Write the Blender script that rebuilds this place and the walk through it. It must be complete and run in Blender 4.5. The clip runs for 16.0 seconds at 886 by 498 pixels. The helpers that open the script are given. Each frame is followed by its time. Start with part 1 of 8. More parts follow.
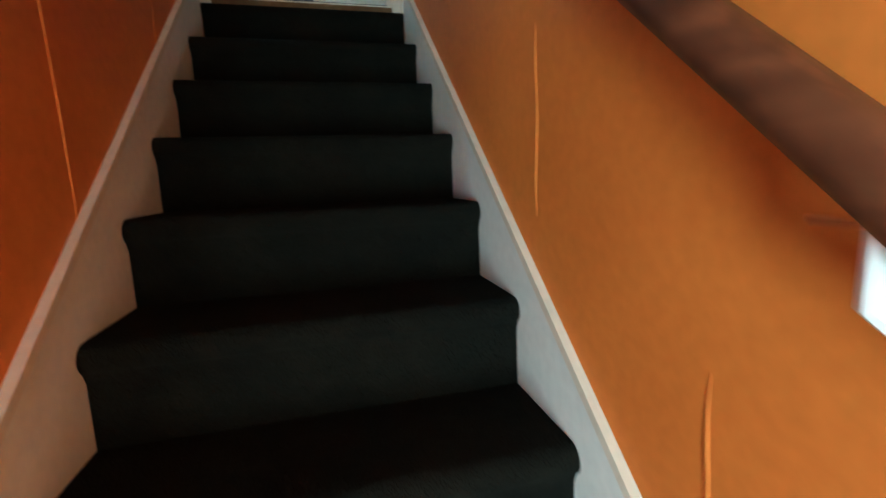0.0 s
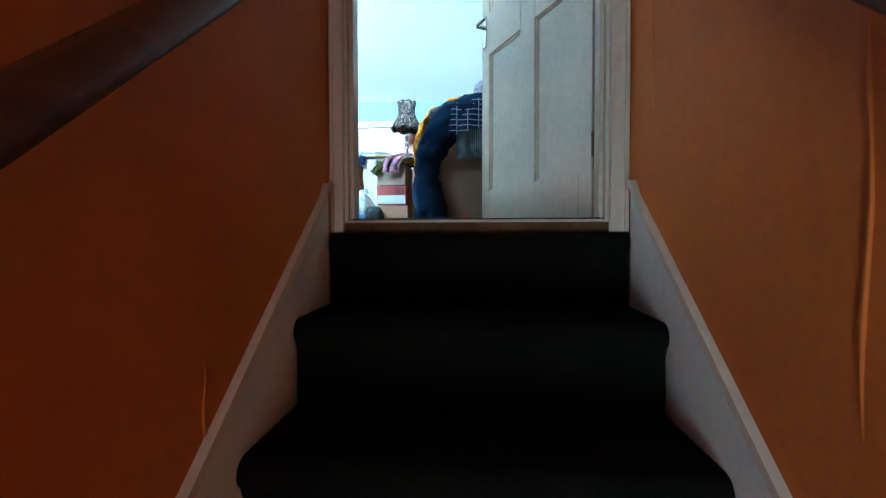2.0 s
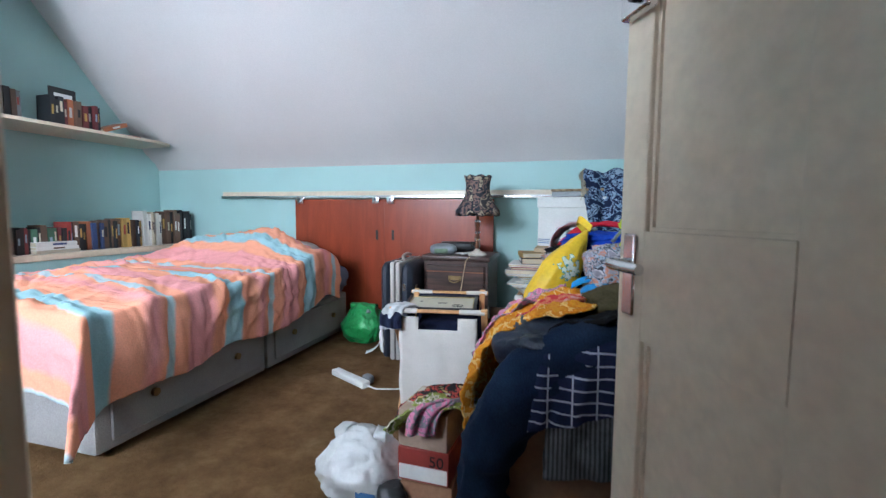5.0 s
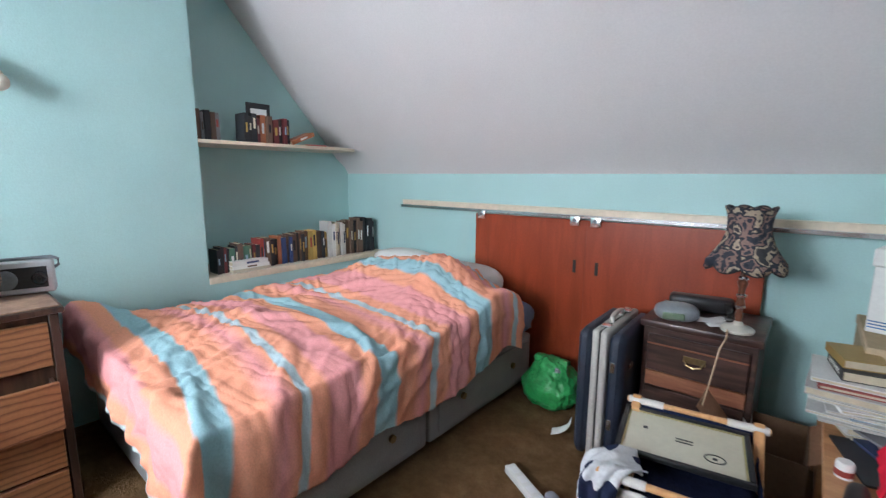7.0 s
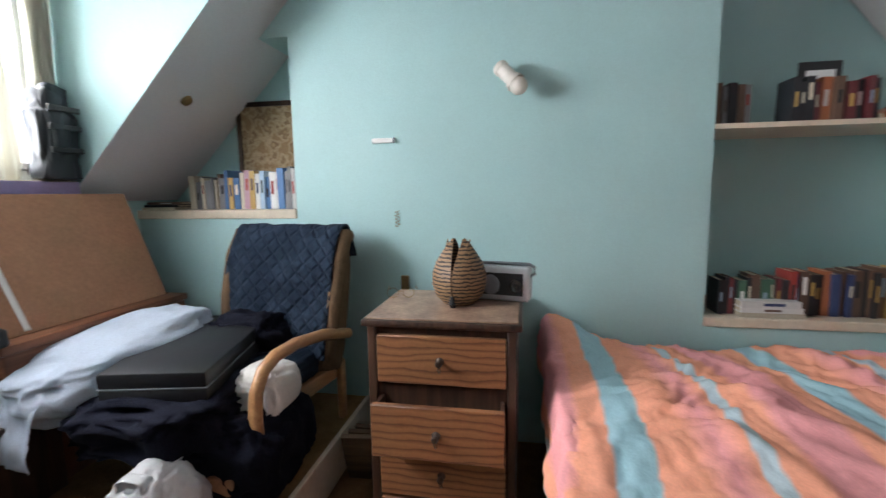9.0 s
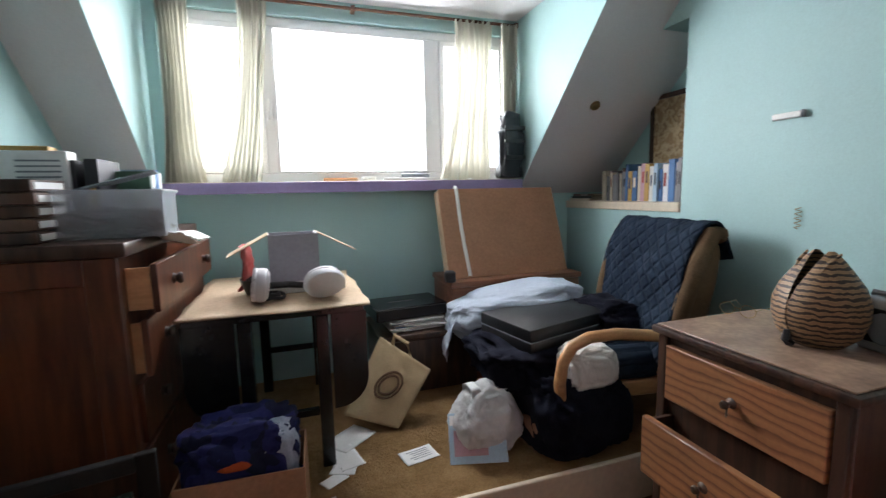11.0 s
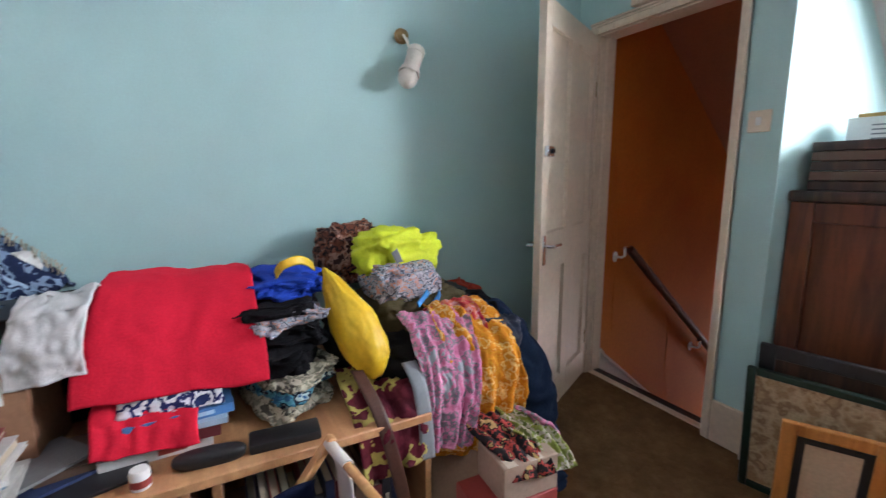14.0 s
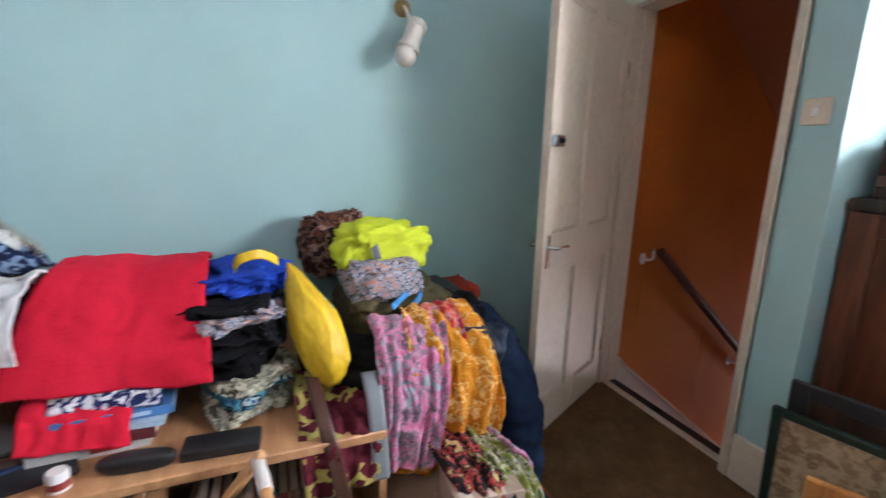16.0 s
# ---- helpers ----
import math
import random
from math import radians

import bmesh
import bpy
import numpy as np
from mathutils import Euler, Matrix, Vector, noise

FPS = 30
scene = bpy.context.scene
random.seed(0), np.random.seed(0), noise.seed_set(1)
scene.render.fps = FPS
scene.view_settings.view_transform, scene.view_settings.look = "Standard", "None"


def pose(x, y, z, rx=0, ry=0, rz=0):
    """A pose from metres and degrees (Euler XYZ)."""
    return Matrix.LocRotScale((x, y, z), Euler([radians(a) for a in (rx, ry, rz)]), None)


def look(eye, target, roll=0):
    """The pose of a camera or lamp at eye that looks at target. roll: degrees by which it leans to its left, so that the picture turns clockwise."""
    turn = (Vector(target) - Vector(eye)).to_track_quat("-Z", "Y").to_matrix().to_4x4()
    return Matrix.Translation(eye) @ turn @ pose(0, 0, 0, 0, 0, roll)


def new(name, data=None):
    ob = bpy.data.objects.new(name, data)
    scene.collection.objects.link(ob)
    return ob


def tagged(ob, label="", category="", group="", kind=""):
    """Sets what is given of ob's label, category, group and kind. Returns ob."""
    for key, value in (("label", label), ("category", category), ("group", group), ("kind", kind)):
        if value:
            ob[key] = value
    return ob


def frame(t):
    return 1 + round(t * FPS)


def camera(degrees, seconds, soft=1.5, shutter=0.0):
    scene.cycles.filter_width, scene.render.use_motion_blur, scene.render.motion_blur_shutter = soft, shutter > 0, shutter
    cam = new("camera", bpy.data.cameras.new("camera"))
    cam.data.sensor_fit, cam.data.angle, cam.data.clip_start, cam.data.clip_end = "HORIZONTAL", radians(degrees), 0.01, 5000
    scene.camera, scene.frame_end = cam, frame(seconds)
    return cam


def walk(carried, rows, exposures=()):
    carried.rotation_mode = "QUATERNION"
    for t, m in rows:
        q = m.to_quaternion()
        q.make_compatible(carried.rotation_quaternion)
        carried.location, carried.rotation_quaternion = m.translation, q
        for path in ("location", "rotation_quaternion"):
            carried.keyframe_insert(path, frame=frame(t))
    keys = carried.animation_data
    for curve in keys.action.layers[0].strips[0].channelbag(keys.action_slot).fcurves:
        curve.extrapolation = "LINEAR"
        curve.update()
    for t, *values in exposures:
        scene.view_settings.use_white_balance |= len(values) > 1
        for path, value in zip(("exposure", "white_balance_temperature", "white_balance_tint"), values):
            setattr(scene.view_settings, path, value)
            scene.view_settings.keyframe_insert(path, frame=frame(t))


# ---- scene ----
cam = camera(90.4, 16.0, soft=1.3, shutter=0.25)
PATH = [
    (0, (0.408, -2.268, -0.776), (0.888, -0.353, -1.096), -2.2),
    (0.5, (0.374, -2.054, -0.517), (0.486, -0.08, -0.817), -1.8),
    (1, (0.399, -1.797, -0.379), (0.37, 0.201, -0.47), -1.0),
    (1.5, (0.379, -1.581, -0.213), (0.274, 0.416, -0.262), -0.4),
    (2, (0.378, -1.394, -0.044), (0.226, 0.599, -0.096), -0.1),
    (2.5, (0.329, -1.201, 0.152), (0.163, 0.791, 0.091), -0.2),
    (3, (0.339, -1.0, 0.311), (0.156, 0.99, 0.239), -0.2),
    (3.5, (0.353, -0.79, 0.485), (0.141, 1.197, 0.401), -0.3),
    (3.7, (0.337, -0.7, 0.544), (0.114, 1.285, 0.456), -0.4),
    (5.8, (0.292, 0.139, 1.159), (-0.585, 1.919, 0.913), 0.6),
    (6, (0.236, 0.215, 1.179), (-0.73, 1.946, 0.914), 0.5),
    (6.5, (0.095, 0.392, 1.331), (-1.089, 1.974, 1.02), 0.3),
    (7, (-0.08, 0.561, 1.358), (-1.355, 2.067, 1.031), 0.3),
    (7.5, (-0.266, 0.627, 1.384), (-1.756, 1.926, 1.079), 0.4),
    (8, (-0.451, 0.65, 1.353), (-2.222, 1.525, 1.039), -0.3),
    (8.5, (-0.654, 0.775, 1.331), (-2.603, 1.104, 1.029), -0.7),
    (9, (-0.839, 0.866, 1.292), (-2.791, 0.511, 1.038), -0.8),
    (9.5, (-1.052, 0.95, 1.295), (-2.819, 0.049, 1.039), -1.4),
    (9.7, (-1.107, 0.96, 1.272), (-2.774, -0.12, 1.033), -0.8),
    (10.75, (-1.16, 1.31, 1.285), (-2.02, -0.455, 1.04), -0.9),
    (11.8, (-1.315, 1.647, 1.299), (-1.171, -0.331, 1.041), -1.1),
    (12, (-1.301, 1.687, 1.3), (-0.986, -0.271, 1.041), -0.8),
    (12.5, (-1.249, 1.785, 1.293), (-0.45, -0.028, 1.025), -0.9),
    (13, (-1.209, 1.872, 1.274), (-0.001, 0.3, 1.004), -0.8),
    (13.5, (-1.149, 1.943, 1.257), (0.364, 0.667, 0.962), -0.6),
    (14, (-1.127, 2.001, 1.246), (0.61, 1.07, 0.905), -0.5),
    (14.5, (-1.143, 2.025, 1.252), (0.74, 1.475, 0.861), -0.5),
    (15, (-1.16, 1.961, 1.251), (0.769, 1.626, 0.844), -0.8),
    (15.5, (-1.146, 1.848, 1.264), (0.783, 1.535, 0.838), -0.3),
    (16, (-1.076, 1.706, 1.285), (0.738, 0.983, 0.854), 1.2),
]
walk(cam, [(t, look(eye, target, roll)) for t, eye, target, roll in PATH],
     [(0, 2.2, 4450, -30), (0.5, 2.5, 4050, -32), (1.0, 2.55, 3850, -30), (1.5, 2.25, 3950, -23), (2.0, 1.6, 4300, -17), (2.5, 1.6, 4550, -12), (3.0, 1.7, 4950, -8),
      (3.5, 1.45, 5100, -2), (5.8, 0.2, 5800, 10), (7.0, 0.25, 6000, 11), (8.0, -0.02, 6300, 13), (9.0, -0.32, 6400, 14), (9.7, -0.6, 6400, 14),
      (11.8, -0.6, 6400, 14), (12.5, -0.25, 6350, 15), (13.5, 0.35, 6250, 17), (14.5, 0.82, 6150, 18), (16.0, 0.8, 6150, 18)])

# ---- world and light: an overcast day outside ----
world = bpy.data.worlds.new("overcast_sky")
scene.world = world
world.use_nodes = True
wn = world.node_tree.nodes
sky = wn.new("ShaderNodeTexSky")
sky.sky_type = 'NISHITA'
sky.sun_disc = False
sky.sun_elevation, sky.sun_rotation = radians(48), radians(160)
sky.dust_density, sky.air_density = 4.0, 1.0
grey = wn.new("ShaderNodeHueSaturation")
grey.inputs["Saturation"].default_value = 0.25
world.node_tree.links.new(sky.outputs[0], grey.inputs["Color"])
world.node_tree.links.new(grey.outputs[0], wn["Background"].inputs[0])
wn["Background"].inputs[1].default_value = 0.15

sun_data = bpy.data.lights.new("sun", 'SUN')
sun_data.energy, sun_data.angle, sun_data.color = 0.8, radians(25), (1.0, 0.96, 0.9)
sun = new("sun", sun_data)
sun.matrix_world = look((-1.5, -8, 9), (-1.5, -1.3, 1.6))


def area_lamp(name, eye, target, sx, sy, watts, colour):
    d = bpy.data.lights.new(name, 'AREA')
    d.shape, d.size, d.size_y, d.energy, d.color = 'RECTANGLE', sx, sy, watts, colour
    ob = new(name, d)
    ob.matrix_world = look(eye, target)
    return ob


# sky light in the dormer window's opening, and in the hall window at the foot of the stairs
area_lamp("window_sky_light", (-1.58, -1.62, 1.88), (-1.58, 1.5, 0.95), 2.3, 1.2, 240, (0.93, 0.97, 1.0))
area_lamp("hall_window_light", (0.375, -5.44, -0.97), (0.375, -1.0, -0.6), 0.7, 1.1, 2.5, (1.0, 0.97, 0.93))
area_lamp("hall_side_window_light", (-0.13, -3.8, -1.35), (0.8, -3.2, -1.0), 0.95, 1.2, 31, (1.0, 0.97, 0.93))

# ---- materials ----
def mat(name, col, rough=0.7, var=0.12, scale=6.0, fine=60.0, bump=0.15, metal=0.0, col2=None, dist=0.004, spec=0.5, rand=0.0, trans=0.0):
    """Paint, cloth, plastic and the like: a base colour with large stains, fine grain and relief."""
    if rough >= 0.85:
        spec = min(spec, 0.12)      # cloth and pile have next to no sheen
    m = bpy.data.materials.new(name)
    m.use_nodes = True
    nt = m.node_tree
    n, l = nt.nodes, nt.links
    b = n["Principled BSDF"]
    co = n.new("ShaderNodeTexCoord")
    big = n.new("ShaderNodeTexNoise")
    big.inputs["Scale"].default_value, big.inputs["Detail"].default_value = scale, 5
    small = n.new("ShaderNodeTexNoise")
    small.inputs["Scale"].default_value, small.inputs["Detail"].default_value = fine, 3
    l.new(co.outputs["Object"], big.inputs["Vector"])
    l.new(co.outputs["Object"], small.inputs["Vector"])
    c2 = col2 or tuple(c * (1 - var) for c in col)
    ramp = n.new("ShaderNodeMix")
    ramp.data_type = 'RGBA'
    ramp.inputs[6].default_value, ramp.inputs[7].default_value = (*c2, 1), (*col, 1)
    st = n.new("ShaderNodeMapRange")
    st.inputs[1].default_value, st.inputs[2].default_value = 0.35, 0.65
    l.new(big.outputs[0], st.inputs[0])
    l.new(st.outputs[0], ramp.inputs[0])
    hsv = n.new("ShaderNodeHueSaturation")
    l.new(ramp.outputs[2], hsv.inputs["Color"])
    mr = n.new("ShaderNodeMapRange")
    mr.inputs[1].default_value, mr.inputs[2].default_value = 0.3, 0.7
    mr.inputs[3].default_value, mr.inputs[4].default_value = 1 - var * 0.7, 1 + var * 0.7
    l.new(small.outputs[0], mr.inputs[0])
    if rand:
        info = n.new("ShaderNodeObjectInfo")
        r2 = n.new("ShaderNodeMapRange")
        r2.inputs[3].default_value, r2.inputs[4].default_value = 1 - rand, 1 + rand
        l.new(info.outputs["Random"], r2.inputs[0])
        mu = n.new("ShaderNodeMath")
        mu.operation = 'MULTIPLY'
        l.new(mr.outputs[0], mu.inputs[0])
        l.new(r2.outputs[0], mu.inputs[1])
        l.new(mu.outputs[0], hsv.inputs["Value"])
    else:
        l.new(mr.outputs[0], hsv.inputs["Value"])
    l.new(hsv.outputs[0], b.inputs["Base Color"])
    b.inputs["Roughness"].default_value, b.inputs["Metallic"].default_value = rough, metal
    b.inputs["Specular IOR Level"].default_value = spec
    if trans:
        b.inputs["Transmission Weight"].default_value = trans
    if bump:
        bp = n.new("ShaderNodeBump")
        bp.inputs["Strength"].default_value, bp.inputs["Distance"].default_value = bump, dist
        l.new(small.outputs[0], bp.inputs["Height"])
        l.new(bp.outputs[0], b.inputs["Normal"])
    return m


def set_base(m, socket):
    """Feeds the base colour of a material made by mat() from another socket, keeping its grain."""
    nt = m.node_tree
    hsv = next(x for x in nt.nodes if x.bl_idname == "ShaderNodeHueSaturation")
    for k in list(hsv.inputs["Color"].links):
        nt.links.remove(k)
    nt.links.new(socket, hsv.inputs["Color"])
    return m


def ramp_node(nt, stops, interp='LINEAR'):
    r = nt.nodes.new("ShaderNodeValToRGB")
    r.color_ramp.interpolation = interp
    e = r.color_ramp.elements
    while len(e) < len(stops):
        e.new(0.5)
    for x, (p, c) in zip(e, stops):
        x.position, x.color = p, (*c, 1)
    return r


def coords(nt, rot=(0, 0, 0), scl=(1, 1, 1), loc=(0, 0, 0)):
    co = nt.nodes.new("ShaderNodeTexCoord")
    mp = nt.nodes.new("ShaderNodeMapping")
    mp.inputs["Rotation"].default_value = [radians(a) for a in rot]
    mp.inputs["Scale"].default_value = scl
    mp.inputs["Location"].default_value = loc
    nt.links.new(co.outputs["Object"], mp.inputs["Vector"])
    return mp.outputs[0]


def wood(name, dark, light, rough=0.45, scl=(14, 14, 1.2), rings=3.0, dist=6.0, rot=(0, 0, 0)):
    """Wood with its grain along local z (turn it with rot)."""
    m = mat(name, light, rough, 0.10, 5, 90, 0.08, dist=0.002)
    nt = m.node_tree
    v = coords(nt, rot, scl)
    ns = nt.nodes.new("ShaderNodeTexNoise")
    ns.inputs["Scale"].default_value, ns.inputs["Detail"].default_value, ns.inputs["Distortion"].default_value = rings, 6, dist * 0.1
    nt.links.new(v, ns.inputs["Vector"])
    r = ramp_node(nt, [(0.32, dark), (0.5, tuple((a + b) / 2 for a, b in zip(dark, light))), (0.62, light)])
    nt.links.new(ns.outputs[0], r.inputs[0])
    return set_base(m, r.outputs[0])


def patterned(name, cols, scale=18.0, kind='NOISE', rough=0.85, interp='CONSTANT', scl=(1, 1, 1), rot=(0, 0, 0), detail=3.0):
    """Printed cloth: patches of several colours."""
    m = mat(name, cols[0], rough, 0.12, 8, 120, 0.3, dist=0.003)
    nt = m.node_tree
    v = coords(nt, rot, scl)
    if kind == 'VORONOI':
        t = nt.nodes.new("ShaderNodeTexVoronoi")
        t.inputs["Scale"].default_value = scale
        nt.links.new(v, t.inputs["Vector"])
        out = t.outputs["Distance"]
        lo, hi = 0.0, 0.75
    elif kind == 'WAVE':
        t = nt.nodes.new("ShaderNodeTexWave")
        t.inputs["Scale"].default_value, t.inputs["Distortion"].default_value = scale, 0.6
        nt.links.new(v, t.inputs["Vector"])
        out = t.outputs[0]
        lo, hi = 0.0, 1.0
    else:
        t = nt.nodes.new("ShaderNodeTexNoise")
        t.inputs["Scale"].default_value, t.inputs["Detail"].default_value = scale, detail
        nt.links.new(v, t.inputs["Vector"])
        out = t.outputs[0]
        lo, hi = 0.33, 0.67
    k = len(cols)
    r = ramp_node(nt, [(lo + (hi - lo) * i / k, c) for i, c in enumerate(cols)], interp)
    nt.links.new(out, r.inputs[0])
    return set_base(m, r.outputs[0])


def quilt_relief(m, step):
    """Diamond stitching pressed into a cloth that lies in its local y and z."""
    nt = m.node_tree
    v = coords(nt, rot=(45, 0, 0))
    sep = nt.nodes.new("ShaderNodeSeparateXYZ")
    nt.links.new(v, sep.inputs[0])
    low = nt.nodes.new("ShaderNodeMath")
    low.operation = 'MINIMUM'
    for k in (1, 2):
        pp = nt.nodes.new("ShaderNodeMath")
        pp.operation = 'PINGPONG'
        pp.inputs[1].default_value = step / 2
        nt.links.new(sep.outputs[k], pp.inputs[0])
        nt.links.new(pp.outputs[0], low.inputs[k - 1])
    puff = nt.nodes.new("ShaderNodeMapRange")
    puff.inputs[2].default_value = step * 0.22
    nt.links.new(low.outputs[0], puff.inputs[0])
    bp = nt.nodes.new("ShaderNodeBump")
    bp.inputs["Strength"].default_value, bp.inputs["Distance"].default_value = 0.8, 0.012
    nt.links.new(puff.outputs[0], bp.inputs["Height"])
    old = next(x for x in nt.nodes if x.bl_idname == "ShaderNodeBump" and x != bp)
    nt.links.new(old.outputs[0], bp.inputs["Normal"])
    nt.links.new(bp.outputs[0], nt.nodes["Principled BSDF"].inputs["Normal"])


TEAL = (0.42, 0.63, 0.62)
M_teal = mat("teal_wall_paint", TEAL, 0.55, 0.05, 2.0, 130, 0.35, dist=0.003)
M_slope = mat("white_ceiling_paint", (0.67, 0.64, 0.64), 0.7, 0.05, 1.5, 110, 0.3, dist=0.003)
M_orange = mat("orange_wall_paint", (0.585, 0.180, 0.025), 0.7, 0.08, 1.6, 45, 0.10, col2=(0.49, 0.132, 0.017), dist=0.004, spec=0.12)
M_white = mat("white_gloss_paint", (0.78, 0.75, 0.69), 0.35, 0.06, 5, 40, 0.06)
M_cream = mat("aged_cream_gloss_paint", (0.72, 0.61, 0.475), 0.32, 0.08, 5, 40, 0.08)
M_upvc = mat("white_upvc", (0.82, 0.82, 0.82), 0.3, 0.02, 8, 60, 0.02)
M_purple = mat("purple_sill_paint", (0.34, 0.27, 0.50), 0.4, 0.08, 8, 60, 0.08)
M_chrome = mat("chrome", (0.75, 0.75, 0.76), 0.22, 0.05, 10, 60, 0.02, metal=1.0)
M_brass = mat("tarnished_brass", (0.35, 0.25, 0.12), 0.35, 0.2, 20, 90, 0.05, metal=1.0)
M_black = mat("black_plastic", (0.018, 0.018, 0.02), 0.4, 0.2, 10, 90, 0.1)
M_blackgloss = mat("black_gloss_lacquer", (0.012, 0.013, 0.015), 0.18, 0.2, 10, 90, 0.03)
M_greyplastic = mat("grey_plastic", (0.22, 0.24, 0.26), 0.4, 0.1, 10, 90, 0.05)
M_whiteplastic = mat("white_plastic", (0.78, 0.77, 0.74), 0.35, 0.04, 10, 60, 0.03)
M_paper = mat("white_paper", (0.80, 0.80, 0.78), 0.8, 0.05, 6, 80, 0.1)
M_card = mat("brown_cardboard", (0.40, 0.205, 0.115), 0.8, 0.14, 4, 70, 0.1)
M_cardpale = mat("pale_cardboard", (0.58, 0.43, 0.28), 0.8, 0.12, 4, 70, 0.1)
M_redbrown = wood("red_brown_varnish", (0.22, 0.034, 0.011), (0.30, 0.050, 0.017), 0.3, scl=(5, 5, 0.7))
M_mahog = wood("mahogany", (0.055, 0.016, 0.008), (0.15, 0.045, 0.019), 0.3, scl=(9, 9, 0.9))
M_darkwood = wood("dark_stained_wood", (0.028, 0.014, 0.010), (0.075, 0.036, 0.022), 0.35, scl=(12, 12, 1))
M_pine = wood("pine_board", (0.42, 0.20, 0.085), (0.56, 0.30, 0.14), 0.5, scl=(1.0, 9, 9))
M_beech = wood("beech", (0.55, 0.27, 0.10), (0.68, 0.38, 0.17), 0.45, scl=(10, 10, 1))
M_oak = mat("bold_grain_veneer", (0.40, 0.22, 0.11), 0.42, 0.10, 5, 90, 0.06, dist=0.002)
_nt = M_oak.node_tree
_w = _nt.nodes.new("ShaderNodeTexWave")
_w.wave_type, _w.bands_direction, _w.wave_profile = 'BANDS', 'Z', 'SAW'
_w.inputs["Scale"].default_value, _w.inputs["Distortion"].default_value, _w.inputs["Detail"].default_value, _w.inputs["Detail Scale"].default_value = 11.0, 7.0, 4.0, 0.9
_nt.links.new(coords(_nt, scl=(0.4, 0.38, 1.0), loc=(0, 0.12, 0.35)), _w.inputs["Vector"])
_r = ramp_node(_nt, [(0.0, (0.26, 0.110, 0.046)), (0.45, (0.30, 0.135, 0.058)), (0.70, (0.22, 0.090, 0.038)), (0.90, (0.115, 0.045, 0.020)), (1.0, (0.25, 0.105, 0.044))])
_nt.links.new(_w.outputs[0], _r.inputs[0])
set_base(M_oak, _r.outputs[0])
M_rail = wood("brown_varnished_rail", (0.060, 0.021, 0.009), (0.135, 0.048, 0.019), 0.42, scl=(10, 1, 10))


def carpet_mat(name, a, b, c):
    m = mat(name, a, 0.95, 0.25, 9, 260, 1.0, dist=0.012, spec=0.1)
    nt = m.node_tree
    v = coords(nt)
    t = nt.nodes.new("ShaderNodeTexNoise")
    t.inputs["Scale"].default_value, t.inputs["Detail"].default_value, t.inputs["Roughness"].default_value = 6, 9, 0.78
    nt.links.new(v, t.inputs["Vector"])
    r = ramp_node(nt, [(0.30, c), (0.50, b), (0.68, a)])
    nt.links.new(t.outputs[0], r.inputs[0])
    # tufts leaning this way and that
    tuft = nt.nodes.new("ShaderNodeTexNoise")
    tuft.inputs["Scale"].default_value, tuft.inputs["Detail"].default_value, tuft.inputs["Roughness"].default_value = 28, 5, 0.65
    nt.links.new(v, tuft.inputs["Vector"])
    bp = nt.nodes.new("ShaderNodeBump")
    bp.inputs["Strength"].default_value, bp.inputs["Distance"].default_value = 0.9, 0.035
    nt.links.new(tuft.outputs[0], bp.inputs["Height"])
    old = next(x for x in nt.nodes if x.bl_idname == "ShaderNodeBump")
    nt.links.new(bp.outputs[0], old.inputs["Normal"])
    return set_base(m, r.outputs[0])


M_carpet = carpet_mat("tan_pile_carpet", (0.31, 0.185, 0.088), (0.225, 0.125, 0.055), (0.14, 0.072, 0.030))
# paler golden tan for the platform, with window light put into the colour
M_platcarpet = carpet_mat("sunlit_worn_tan_carpet", (0.42, 0.27, 0.13), (0.34, 0.205, 0.090), (0.22, 0.12, 0.05))
M_stair = carpet_mat("black_brown_stair_carpet", (0.015, 0.013, 0.0085), (0.010, 0.009, 0.006), (0.006, 0.006, 0.0045))


# ---- building helpers ----
def box(bm, x0, x1, y0, y1, z0, z1, bevel=0.0, seg=1, m=None):
    r = bmesh.ops.create_cube(bm, size=1.0)
    vs = r["verts"]
    for v in vs:
        v.co = Vector((x0 + (v.co.x + 0.5) * (x1 - x0), y0 + (v.co.y + 0.5) * (y1 - y0), z0 + (v.co.z + 0.5) * (z1 - z0)))
    if bevel:
        es = list({e for v in vs for e in v.link_edges})
        g = bmesh.ops.bevel(bm, geom=es, offset=bevel, segments=seg, affect='EDGES', profile=0.5)
        vs = list({v for f in g["faces"] for v in f.verts} | {v for v in vs if v.is_valid})
    if m is not None:
        for v in vs:
            v.co = m @ v.co
    return vs


def tube(bm, pts, r, n=10, closed=False, taper=None, caps=True):
    """A round bar along a line of points."""
    pts = [Vector(p) for p in pts]
    rings = []
    k = len(pts)
    for i, p in enumerate(pts):
        a = pts[(i - 1) % k] if closed or i > 0 else p
        b = pts[(i + 1) % k] if closed or i < k - 1 else p
        d = (b - a).normalized()
        up = Vector((0, 0, 1)) if abs(d.z) < 0.9 else Vector((1, 0, 0))
        s = d.cross(up).normalized()
        u = s.cross(d).normalized()
        rr = r * (taper[i] if taper else 1.0)
        rings.append([bm.verts.new(p + s * rr * math.cos(2 * math.pi * j / n) + u * rr * math.sin(2 * math.pi * j / n)) for j in range(n)])
    for i in range(k if closed else k - 1):
        a, b = rings[i], rings[(i + 1) % k]
        for j in range(n):
            bm.faces.new((a[j], a[(j + 1) % n], b[(j + 1) % n], b[j]))
    if caps and not closed:
        bm.faces.new(rings[0][::-1])
        bm.faces.new(rings[-1])


